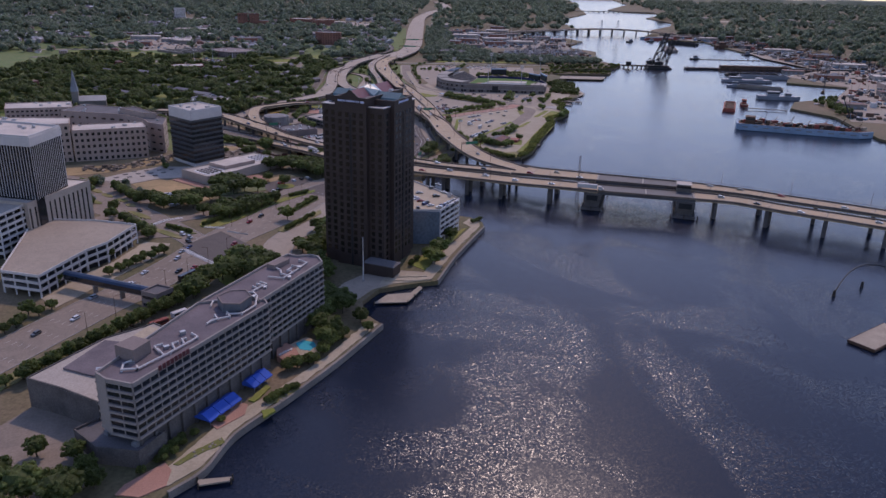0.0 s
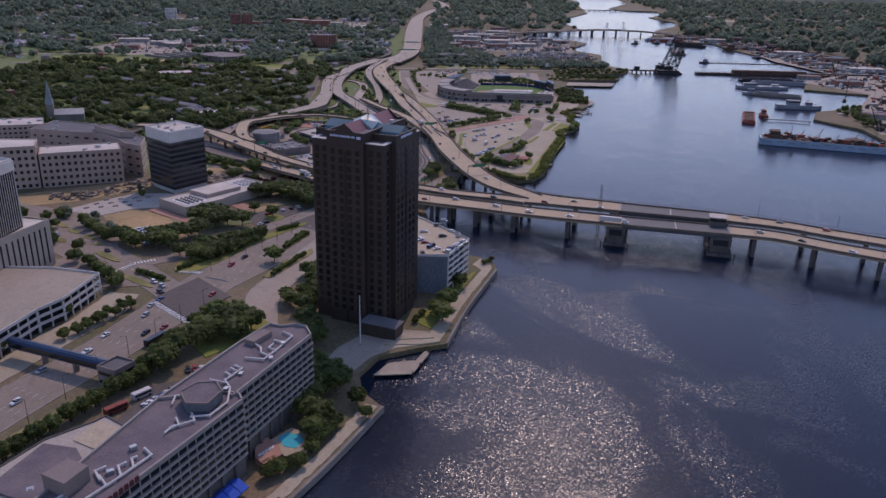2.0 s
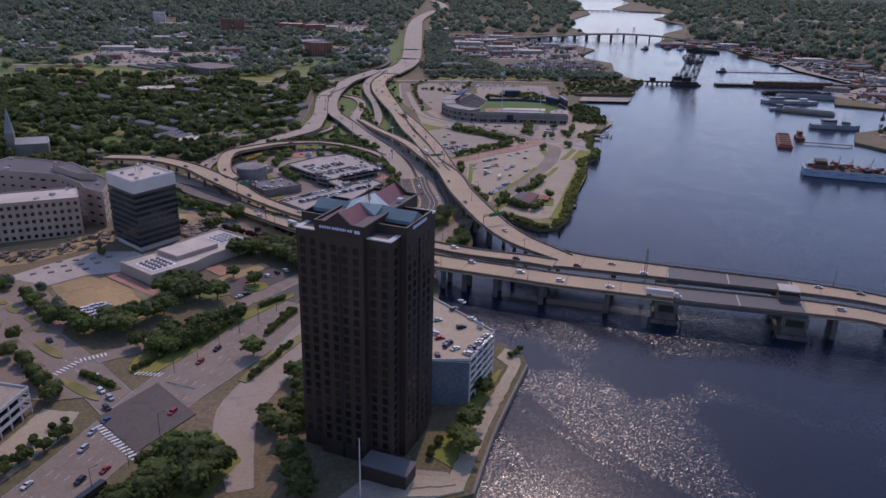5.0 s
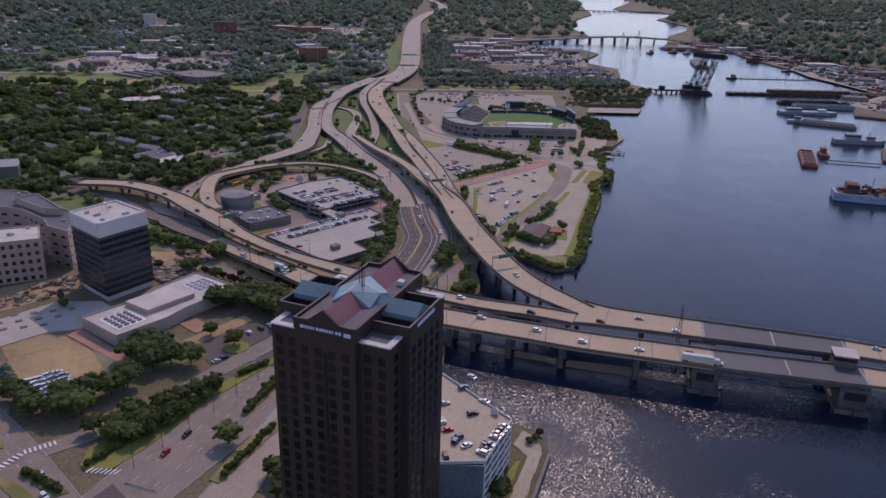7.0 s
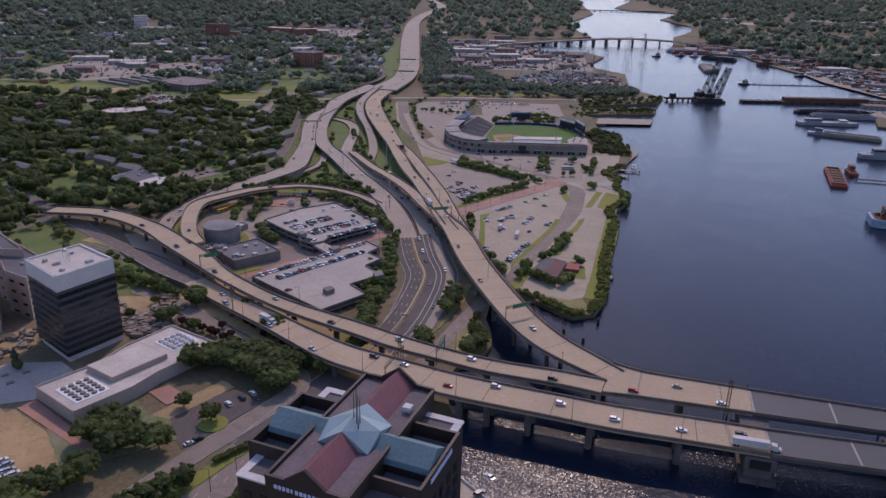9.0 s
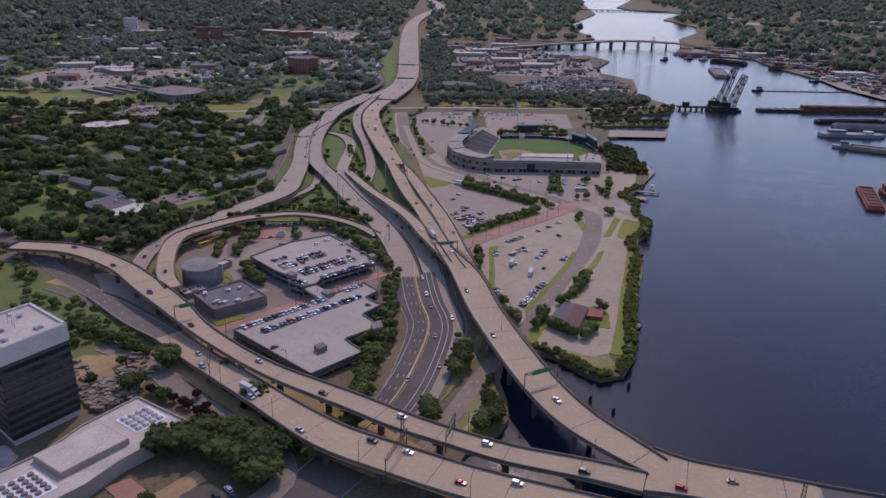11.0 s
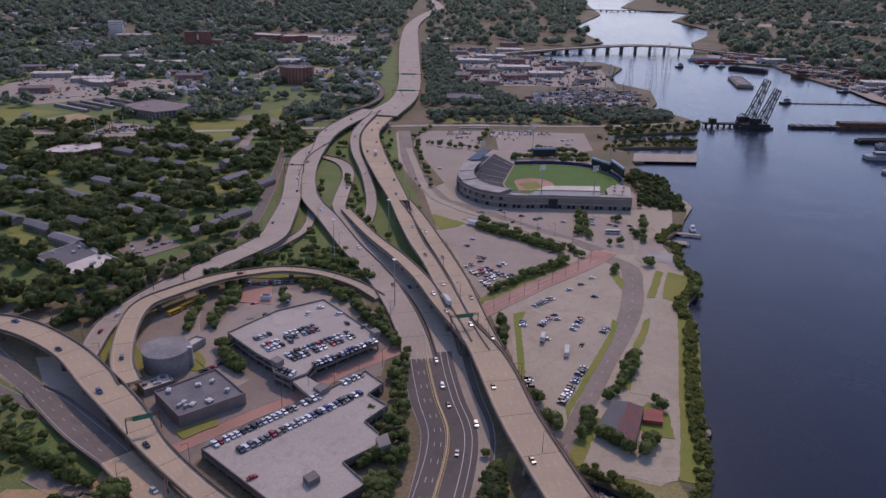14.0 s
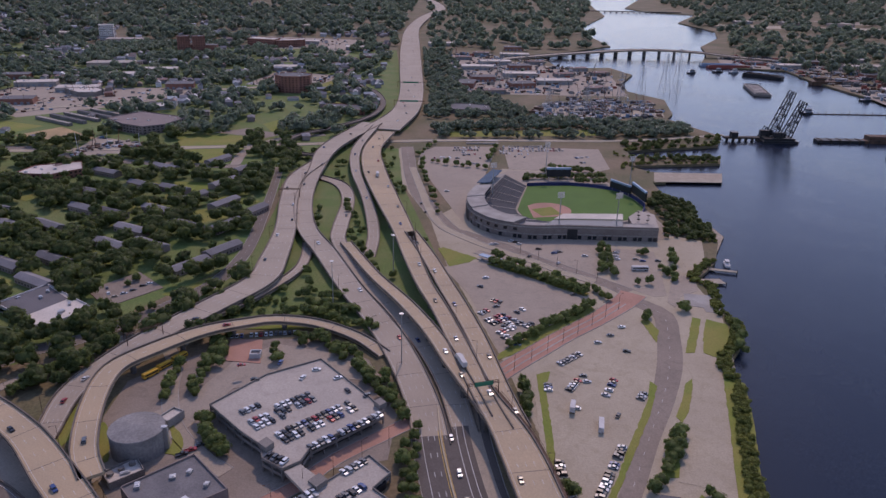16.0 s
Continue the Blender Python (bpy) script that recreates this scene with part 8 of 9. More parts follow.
hull("barge", 377.5, 991, 69, 70, 15, 2.6, "red_paint", "rust", "open red-brown cargo barge at its moorings", (), "barge")
hull("tugboat", 404, 1012, 76, 26, 9, 3, "red_paint", "rust", "small red tug beside a barge", [(2, 0, 9, 5, 5, "red_paint")], "ship", ((0, 9),))
hull("grey_ship", 476, 1074, -8, 58, 12, 5, "grey_paint", "grey_paint", "grey moored work ship with a mast", [(-8, 0, 16, 8, 6, "grey_paint"), (12, 0, 8, 6, 4, "grey_paint")], "ship", ((-4, 18), (10, 12)))
hull("barge", 545, 1302, -8, 84, 15, 4, "grey_paint", "rust", "dark moored barge with loose gear", (), "barge")
hull("barge", 490, 1176, -28, 66, 16, 3, "dark_concrete", "timber", "flat pontoon barge with pale deck planks", (), "barge")
hull("tugboat", 458, 1194, -20, 24, 8, 3, "grey_paint", "grey_paint", "small grey tug beside a pontoon", [(0, 0, 8, 5, 5, "grey_paint")], "ship", ((0, 8),))
hull("barge", 520, 1772, 78, 100, 27, 4, "dark_concrete", "concrete", "wide flat barge with a pale deck", (), "barge")
hull("barge", 595, 1925, -42, 72, 18, 5, "black_steel", "rust", "dark loaded barge far up the river", (), "barge")
hull("barge", 640, 2080, -20, 60, 16, 4, "red_paint", "rust", "rusty red barge by the far bank", (), "barge")
hull("tugboat", 560, 1975, 20, 22, 8, 3, "grey_paint", "white_wall", "small tug by the far bank", [(0, 0, 8, 5, 5, "white_wall")], "ship", ((0, 8),))
hull("motor_boat", 184, 1015, 80, 12, 4, 1.6, "white_wall", "white_wall", "small white cabin boat at a pier end", [(0, 0, 4, 2.4, 2, "white_wall")], "boat")
hull("barge", 213, 326, 35, 34, 13, 1.6, "rust", "timber", "low rusty work float with a plank deck", (), "barge")
hull("barge", 223, 300, 70, 40, 14, 1.4, "rust", "timber", "low rusty work float with a plank deck", (), "barge")
hull("work_boat", 500, 1254, -4, 80, 14, 4, "grey_paint", "grey_paint", "long grey moored lighter beside a quay", [(-20, 0, 20, 8, 4, "grey_paint"), (18, 0, 10, 8, 3, "white_wall")], "ship", ((-10, 10), (8, 8)))
hull("barge", 540, 1338, 2, 92, 12, 3, "black_steel", "rust", "long dark lighter moored in a row", (), "barge")
hull("barge", 560, 2062, 0, 74, 14, 4, "blue_paint", "grey_paint", "faded blue hulk beside the far bridge", (), "barge")
hull("barge", 572, 2036, 0, 88, 12, 4, "red_paint", "rust", "red deck barge moored at the far bank", (), "barge")
hull("grey_ship", 695, 1852, 2, 92, 16, 7, "rust", "rust", "dark rusty moored ship with deck gear", [(-30, 0, 14, 10, 6, "rust"), (10, 0, 20, 8, 4, "grey_paint")], "ship", ((-10, 16), (20, 14)))
for x, y, a in ((473, 1963, 30), (531, 1984, 10), (668, 1700, 5), (702, 1702, 0), (520, 1590, 20)):
    hull("tugboat", x, y, a, 22, 8, 2.6, "black_steel", "grey_paint", "small dark tug on the upper river", [(1, 0, 8, 5, 4.5, "grey_paint")], "ship", ((0, 8),))
boom = thing("pile_row", "long thin row of old piles and boom timbers", "piles")
Geo().box(522, 1586, -.3, 690, 1588, .9).out("boom", M["dark_timber"], boom)
for i in range(15):
    Geo().tube((524 + i * 11.5, 1589, -3), (524 + i * 11.5, 1589, 3 + i % 3), .7, .6, 6).out("pile", M["dark_timber"], boom)
# piers and jetties
for nm, poly, z, lab in (("dock", [(188, 1222), (257, 1222), (269, 1255), (198, 1256)], 2.6, "wide timber dock with a tan plank deck"), ("jetty", [(176, 1020), (202, 1070), (200, 1100), (195, 1099), (196, 1072), (172, 1024)], 1.8, "weathered timber wharf along the bank"), ("jetty", [(150, 978), (170, 978), (168, 986), (150, 986)], 1.6, "small timber wharf on the bank"), ("jetty", [(150, 1006), (185, 997), (186, 1000), (150, 1011)], 1.8, "narrow timber jetty with boats"),
                         ("jetty", [(394, 983), (444, 970), (444, 974), (394, 987)], 2, "narrow timber pile jetty over the water"), ("platform", [(-31, 351), (-25, 362), (-13, 365), (-9, 374), (-7, 372), (-11, 361), (-14, 353)], 1.8, "low timber landing stage at the plaza"),
                         ("jetty", [(-76, 205), (-66, 208), (-66, 210), (-77, 208)], 1.6, "short timber jetty on the river walk"), ("jetty", [(88, 726), (99, 731), (100, 736), (90, 731)], 1.5, "small timber landing on the spit")):
    r = thing(nm, lab, nm)
    Geo().prism(poly, z - .5, z).out("deck", M["dark_timber" if "pile jetty" in lab else "timber"], r)
    for i, (x, y) in enumerate(poly):
        Geo().tube((x * .995 + poly[(i + 2) % len(poly)][0] * .005, y * .995 + poly[(i + 2) % len(poly)][1] * .005, -3), (x, y, z + .9), .3, .3, 7).out("pile", M["dark_timber"], r)
for x, y, h in ((216, 377, 3.5), (238, 390, 3.5), (76, 667, 3.4), (63, 644, 3), (54, 654, 3.2)):
    r = thing("mooring_dolphin", "cluster of dark timber mooring piles in the river", "piles", "mooring dolphins", m=pose(x, y, 0))
    for k in range(4):
        a = k * math.tau / 4
        Geo().tube((math.cos(a) * 1.0, math.sin(a) * 1.0, -3), (math.cos(a) * .35, math.sin(a) * .35, h), .35, .3, 7).out("pile", M["dark_timber"], r)
g = Geo()
pts = [Vector((216 + 40 * u, 377 + 23 * u + 8 * math.sin(u * 3), 2 + 8 * math.sin(u * 2.2))) for u in np.linspace(0, 1, 14)]
for a, b in zip(pts, pts[1:]):
    g.tube(a, b, .35, .35, 6)
tagged(g.out("dredge_pipe", M["black_steel"]), "dark curved pipe between mooring piles", "pipe")


# -- pylons, substation --
def pylon(x, y, h, s=5.0, z=GROUND):
    t = thing("pylon", "tall grey lattice power pylon", "pylon", "power pylons", m=pose(x, y, z, rz=20))
    g = Geo()
    n = 10
    for i in range(n):
        a, b = s * (1 - i / n * .88), s * (1 - (i + 1) / n * .88)
        z0, z1 = h * i / n, h * (i + 1) / n
        for p, q in (((-1, -1), (1, -1)), ((1, -1), (1, 1)), ((1, 1), (-1, 1)), ((-1, 1), (-1, -1))):
            g.tube((p[0] * a, p[1] * a, z0), (p[0] * b, p[1] * b, z1), .22, .2, 4).tube((p[0] * a, p[1] * a, z0), (q[0] * b, q[1] * b, z1), .14, .14, 4)
    for k, w in ((.72, 8), (.84, 7), (.95, 6)):
        g.tube((-w, 0, h * k), (w, 0, h * k), .25, .25, 4)
    g.out("lattice", M["steel"], t)
    for k, w in ((.72, 8), (.84, 7), (.95, 6)):
        for e in (-1, 1):
            Geo().tube((e * w, 0, h * k - 1.6), (e * w, 0, h * k), .18, .18, 5).out("insulator", M["rust"], t)


for q in ((353, 1742, 62, 7, 1), (300, 1690, 48, 6), (255, 1640, 46, 5), (190, 1570, 40, 5), (130, 1540, 40, 5), (420, 1880, 55, 6, 1), (80, 1750, 44, 5)):
    pylon(*q)
patch("substation_yard", [(105, 1505), (292, 1535), (300, 1570), (250, 1640), (120, 1600)], M["gravel"], "tan gravel electric substation yard", z=.1)
sub = thing("substation", "grey steel frames and transformers of a substation", "substation")
for i in range(9):
    for j in range(4):
        x, y = 122 + i * 18 + j * 3, 1518 + j * 22 + i * 3
        Geo().tube((x, y, 2.5), (x, y, 12), .3, .3, 4).tube((x, y, 11.5), (x + 14, y + 2, 11.5), .3, .3, 4).tube((x + 14, y + 2, 2.5), (x + 14, y + 2, 12), .3, .3, 4).out("frame", M["steel"], sub)
        if (i + j) % 2:
            Geo().box(x + 4, y - 3, 2.5, x + 9, y + 1, 6).out("transformer", M["grey_paint"], sub)


def clutter(name, polys, count, seed, label, big=(2, 9), tall=(1, 6), poles=.08, mat="junk"):
    """Loose yard goods, huts, stacks and scrap scattered over working ground."""
    rnd, g = random.Random(seed), Geo()
    for poly in polys:
        xs, ys = [p[0] for p in poly], [p[1] for p in poly]
        for _ in range(count):
            x, y = rnd.uniform(min(xs), max(xs)), rnd.uniform(min(ys), max(ys))
            if not inside(x, y, poly) or noise.noise(Vector((x / 28, y / 28, seed))) < -.12 or not (inside(x, y, BANK) or inside(x, y, LAND)):
                continue
            l, w, h = rnd.uniform(*big), rnd.uniform(1.5, big[1] * .6), rnd.uniform(*tall) * rnd.random() + .6
            m = pose(x, y, GROUND, rz=rnd.choice((-12, 78, 10, 60)) + rnd.uniform(-12, 12))
            g.box(-l / 2, -w / 2, -.2, l / 2, w / 2, h, m)
            if rnd.random() < poles:
                g.tube((x, y, GROUND), (x + rnd.uniform(-4, 4), y + rnd.uniform(-2, 2), GROUND + rnd.uniform(9, 24)), .45, .2, 4)
    return tagged(g.out(name, M[mat]), label, "clutter", kind="stuff")


clutter("shipyard_clutter", [[(492, 905), (640, 862), (900, 1000), (860, 1150), (700, 1190), (640, 1190), (575, 1082), (500, 1040)], [(600, 1245), (700, 1230), (900, 1200), (860, 1500), (720, 1500), (610, 1320)]], 900, 4, "sheds, crates and scrap crowding a shipyard", (2, 11))
clutter("works_clutter", [[(600, 2050), (665, 1880), (800, 1860), (880, 2000), (870, 2150), (700, 2200), (610, 2190)], [(700, 1420), (860, 1500), (850, 1860), (680, 1850)]], 1100, 5, "rusty stacks and sheds on a far river bank", (3, 14), (1, 7))
clutter("scrapyard_clutter", [[(10, 1695), (280, 1695), (296, 1800), (330, 1910), (240, 1965), (205, 2110), (20, 2180), (0, 1800)], [(100, 1550), (136, 1503), (285, 1532), (305, 1585), (300, 1655), (180, 1662)]], 1300, 6, "boats, stacks and scrap filling a riverside works", (2, 10), (1, 6))
for x, y, a, h in ((500, 920, 150, 26), (560, 1120, 60, 30), (640, 1300, 120, 34), (700, 1880, 70, 30), (250, 1850, 20, 30), (290, 1760, 60, 26), (215, 1930, 130, 28)):
    t = thing("yard_crane", "dark lattice-boom crane in a riverside yard", "crane", "yard cranes", m=pose(x, y, GROUND, rz=a))
    Geo().box(-3, -2.5, 0, 3, 2.5, 2).out("base", M["black_steel"], t)
    Geo().box(-3.5, -2, 2, 2.5, 2, 5).out("cab", M["rust"], t)
    Geo().tube((2, 0, 3), (h * .5, 0, h), .7, .35, 4).tube((-3, 0, 5), (h * .5, 0, h), .12, .12, 4).out("boom", M["black_steel"], t)

# ---- houses, sheds and woods ----
def house_proto(l, w, h, roof, wall, label, name="house", hip=True):
    root = thing(name, label, "house", "neighbourhood houses")
    Geo().box(-l / 2, -w / 2, -.4, l / 2, w / 2, h).out("wall", M[wall], root)
    k = w * .5 if hip else 0
    e = .5
    g = Geo()
    A = [Vector(p) for p in ((-l / 2 - e, -w / 2 - e, h), (l / 2 + e, -w / 2 - e, h), (l / 2 + e, w / 2 + e, h), (-l / 2 - e, w / 2 + e, h))]
    B = [Vector((-l / 2 - e + k, 0, h + w * .2)), Vector((l / 2 + e - k, 0, h + w * .2))]
    for q in ((A[0], A[1], B[1], B[0]), (A[2], A[3], B[0], B[1]), (A[1], A[2], B[1]), (A[3], A[0], B[0]), (A[3], A[2], A[1], A[0])):
        g.quad(*q)
    g.out("roof", M[roof], root)
    g = Geo()
    for s in (-1, 1):
        n = max(2, int(l / 3.2))
        for f in range(max(1, int(h / 2.8))):
            for i in range(n):
                x = -l / 2 + (i + .5) * l / n
                g.box(x - .6, s * w / 2 - .06, .9 + f * 2.8, x + .6, s * w / 2 + .06, 2.2 + f * 2.8)
    g.out("window_band", M["glass"], root)["kind"] = "stuff"
    return root


def shed_proto(l, w, h, roof, wall, label, name="warehouse"):
    root = thing(name, label, "warehouse", "far warehouses")
    Geo().box(-l / 2, -w / 2, -.4, l / 2, w / 2, h).out("wall", M[wall], root)
    Geo().box(-l / 2 - .3, -w / 2 - .3, h, l / 2 + .3, w / 2 + .3, h + .35).out("roof", M[roof], root)
    for i in range(1):
        Geo().box(-l * .3 + i * l * .2, -w * .2 + (i % 2) * w * .3, h + .3, -l * .3 + i * l * .2 + 2.5, -w * .2 + (i % 2) * w * .3 + 2, h + 1.8).out("roof_unit", M["steel"], root)
    g = Geo()
    for i in range(max(2, int(l / 8))):
        for s in (-1, 1):
            g.box(-l / 2 + 2 + i * 8, s * w / 2 - .06, .3, -l / 2 + 6 + i * 8, s * w / 2 + .06, min(3.6, h - 1))
    g.out("door_band", M["grey_paint"], root)["kind"] = "stuff"
    return root


row_house = house_proto(30, 10, 4.6, "roof_shingle", "house_wall", "long low brick row house with a grey shingle roof", "row_house", False)
row_house.matrix_basis = pose(-298, 962, GROUND, rz=-32)
TAKEN.append(("poly", box_at((-298, 962), -32, 34, 14, 0, 0)))
for x, y, a in ((-330, 990, -32), (-303, 1000, -32), (-338, 1069, -32), (-327, 1111, -30), (-341, 1157, -28), (-206, 992, 55), (-190, 1022, 56), (-200, 1074, 58), (-231, 1073, -30), (-245, 1030, -32), (-270, 1062, -30), (-269, 1169, -28), (-382, 1173, -30),
                (-302, 1180, -30), (-247, 1145, 58), (-186, 1110, 62), (-274, 1030, -32), (-366, 1010, -32), (-366, 1068, -30), (-400, 1110, -30), (-420, 1050, -32), (-440, 1150, -30), (-395, 960, -32), (-430, 980, -32), (-300, 1100, -30), (-265, 1110, -30), (-230, 1190, 60), (-300, 1240, -28),
                (-350, 1220, -28), (-220, 1240, 62), (-255, 1270, 60), (-480, 1060, -30), (-500, 1160, -30), (-215, 1130, 60)):
    copy_thing(row_house, pose(x, y, GROUND, rz=a + 0))
    TAKEN.append(("poly", box_at((x, y), a, 34, 14, 0, 0)))
houses = [house_proto(13, 9, 5.6, "roof_shingle", "house_wall", "two-storey house with a grey hipped roof"), house_proto(16, 8, 4, "grey_roof", "white_wall", "low white-sided house with a grey roof"), house_proto(11, 9, 6, "red_roof", "brick", "brick house with a dull red roof")]
sheds = [shed_proto(60, 24, 7, "white_roof", "concrete", "long warehouse with a white roof"), shed_proto(42, 26, 8, "grey_roof", "brick", "brick warehouse with a flat grey roof"), shed_proto(34, 18, 6, "red_roof", "dark_concrete", "shed with a rust-red roof"),
         shed_proto(80, 30, 9, "roofdeck", "beige_wall", "very long beige warehouse with a pale roof"), shed_proto(28, 22, 18, "grey_roof", "brick", "tall square brick apartment block")]
for k, (p, q) in enumerate(zip(houses + sheds, ((-330, 1500, 10), (-420, 1560, 80), (-500, 1620, 20), (-560, 1660, 12), (-600, 1560, 12), (-520, 1720, 12), (-380, 2290, 5), (-500, 2090, 5)))):
    p.matrix_basis = pose(q[0], q[1], GROUND, rz=q[2])
    TAKEN.append(("poly", box_at(q[:2], q[2], 84 if k == 6 else 40, 30, 0, 0)))


def settle(proto, x, y, a, l, w):
    copy_thing(proto, pose(x, y, GROUND, rz=a))
    TAKEN.append(("poly", box_at((x, y), a, l, w, 0, 0)))


S = {0: (64, 28), 1: (46, 30), 2: (38, 22), 3: (84, 34), 4: (30, 26)}
for k, x, y, a in ((0, -640, 1700, 12), (2, -570, 1720, 12), (2, -620, 1760, 12), (1, -700, 1760, 12), (0, -540, 1790, 10), (2, -470, 1740, 12), (1, -420, 1700, 10), (0, -500, 1850, 10), (2, -660, 1840, 10), (3, -600, 1900, 8), (2, -760, 1660, 12),
                   (1, -360, 1830, 10), (0, -300, 1900, 8), (2, -420, 1920, 8), (4, -475, 2095, 5), (0, -310, 2290, 5), (3, -700, 2250, 5), (2, -560, 2200, 0), (1, -260, 2050, 0), (0, -180, 2200, 0), (2, -200, 1960, 60), (1, -150, 2060, 75), (3, -900, 2350, 5),
                   (0, -820, 2100, 8), (1, -1000, 2600, 5), (2, -780, 1950, 10), (0, -350, 2650, 0), (3, -700, 2800, 0), (1, -480, 2500, 0), (1, -250, 2480, 0), (0, -1100, 2300, 5), (2, -900, 1850, 10),
                   # works and yards between the motorway and the river
                   (2, 70, 1700, 10), (1, 120, 1760, 15), (0, 180, 1800, 5), (2, 240, 1740, 30), (1, 60, 1820, 5), (0, 130, 1870, 5), (2, 210, 1880, 10), (2, 280, 1900, 20), (0, 60, 1950, 0), (1, 140, 1960, 5), (2, 250, 1950, 10), (0, 100, 2020, 5), (2, 180, 2030, 5), (1, 30, 1760, 80), (2, 40, 2080, 0),
                   (0, 150, 2130, 0), (2, 80, 2150, 0), (1, 160, 2240, 0), (0, 0, 2300, 10), (2, 100, 2330, 5),
                   # far bank yards
                   (0, 560, 880, -15), (1, 620, 930, -15), (2, 540, 1000, -10), (0, 700, 1010, -10), (2, 660, 1120, -8), (3, 720, 1180, -8), (1, 650, 1290, -8), (0, 760, 1300, -8), (2, 620, 1360, -8), (0, 780, 1480, -5), (2, 740, 1560, -5), (1, 800, 1640, -5), (0, 760, 1760, 0), (2, 720, 1850, 0),
                   (1, 800, 1920, 0), (0, 700, 2040, 5), (2, 640, 2080, 5), (1, 760, 2090, 5), (0, 880, 2140, 0), (3, 840, 2020, 0), (2, 900, 1860, 0), (0, 960, 2000, 0), (3, 1300, 3000, 3), (3, 1150, 3020, 3), (0, 1000, 3050, 3), (3, 1500, 2980, 3), (0, 1250, 2860, 3)):
    settle(sheds[k], x, y, a, *S[k])
rh = random.Random(21)
spots = 0
for _ in range(1500):
    y = rh.uniform(1340, 2700)
    x = rh.uniform(-.64 * y - 60, -110)
    if spots < 110 and free_spot(x, y, 9):
        settle(houses[rh.choices((0, 1, 2), (5, 3, 2))[0]], x, y, rh.choice((12, 102)) + rh.uniform(-4, 4), 16, 12)
        spots += 1
for x, y in ((-400, 1230), (-450, 1270), (-520, 1250), (-480, 1300), (-560, 1100), (-540, 1020), (-470, 930), (-500, 960), (-350, 880), (-330, 850), (-380, 900), (-420, 860)):
    if free_spot(x, y, 6):
        settle(houses[rh.randrange(3)], x, y, -30 + 90 * rh.randrange(2), 16, 12)
r = block("brick_school", [(-430, 1431), (-401, 1472), (-336, 1442), (-350, 1400), (-372, 1386), (-400, 1400)], 12, "brown_render", "brown_render", "large flat-roofed brown brick school", "school", floors=3, bays=5, pier=2.5, units=6)
block("long_store", [(-440, 1500), (-380, 1540), (-395, 1560), (-455, 1520)], 7, "white_wall", "white_roof", "long store with a ribbed white roof", "store")
block("brick_hall", [(-428, 1197), (-393, 1195), (-371, 1216), (-383, 1243), (-420, 1226)], 9, "brick", "white_roof", "brick hall with a pale roof", "hall", floors=2, bays=4, pier=2, units=4)
for x, y in ((-524, 2080), (-495, 2084)):
    block("apartment_tower", box_at((x, y), 20, 24, 22, 0, 0), 38, "brick", "grey_roof", "tall dark brick apartment tower above the trees", "tower", floors=11, bays=4, pier=2, units=2, group="apartment towers")
block("long_school", [(-428, 2224), (-365, 2206), (-358, 2238), (-420, 2262)], 19, "brick", "white_roof", "long brick school with a bright flat roof", "school", floors=4, bays=5, pier=2.5, units=3)
block("long_school", [(-362, 2206), (-304, 2236), (-308, 2268), (-356, 2240)], 17, "brick", "white_roof", "long brick school with a bright flat roof", "school", floors=4, bays=5, pier=2.5, units=3)
block("white_tower", box_at((-755, 2285), 15, 30, 20, 0, 0), 36, "white_wall", "white_roof", "pale slab tower far across the town", "tower", floors=9, bays=4, pier=1.6)
block("works_hall", [(-572, 1640), (-545, 1666), (-512, 1636), (-516, 1613), (-540, 1611)], 9, "dark_concrete", "white_roof", "works hall with a bright roof beside a rail yard", "hall", units=5)
block("works_hall", [(-668, 1700), (-640, 1722), (-612, 1712), (-640, 1688)], 7, "concrete", "white_roof", "long low works hall with a pale roof", "hall", units=3)
patch("rail_yard", [(-673, 1653), (-661, 1712), (-606, 1715), (-544, 1668), (-500, 1620), (-450, 1600), (-473, 1556), (-539, 1530), (-600, 1505), (-680, 1560)], M["lot"], "pale works yard with lorries and stacks", z=.03)
TAKEN.append(("poly", [(-560, 1340), (-430, 1350), (-432, 1420), (-440, 1450), (-450, 1500), (-500, 1530), (-560, 1480)]))
church = thing("church", "stone church with a tall grey spire and pale roof", "church", m=pose(-393, 864, GROUND, rz=20))
Geo().box(-14, -7, 0, 14, 7, 10).out("nave", M["dark_concrete"], church)
g = Geo()
for q in (((-14, -7.4, 10), (14, -7.4, 10), (14, 0, 15), (-14, 0, 15)), ((14, 7.4, 10), (-14, 7.4, 10), (-14, 0, 15), (14, 0, 15)), ((14, -7, 10), (14, 7, 10), (14, 0, 15)), ((-14, 7, 10), (-14, -7, 10), (-14, 0, 15))):
    g.quad(*q)
g.out("roof", M["white_roof"], church)
Geo().box(-21, -3.5, 0, -14, 3.5, 20).out("bell_tower", M["dark_concrete"], church)
Geo().tube((-17.5, 0, 20), (-17.5, 0, 44), 4.4, .1, 8).out("spire", M["grey_paint"], church)
TAKEN.append(("poly", box_at((-393, 864), 20, 46, 18, 0, 0)))

# light-rail viaduct in a loose S
road("light_rail_viaduct", [(-150, 1290, 7, 7), (-175, 1296, 7, 7), (-198, 1325, 7, 7), (-190, 1375, 7, 7), (-150, 1425, 7, 7), (-112, 1490, 7, 7), (-99, 1572, 7, 7), (-112, 1660, 7, 7), (-140, 1720, 7, 7), (-172, 1800, 7, 7), (-168, 1900, 7, 7), (-150, 2070, 6, 7)],
     M["parapet"], "narrow curving dark light-rail viaduct on columns", piers=24, dashes=0, edge_paint=False, category="viaduct")
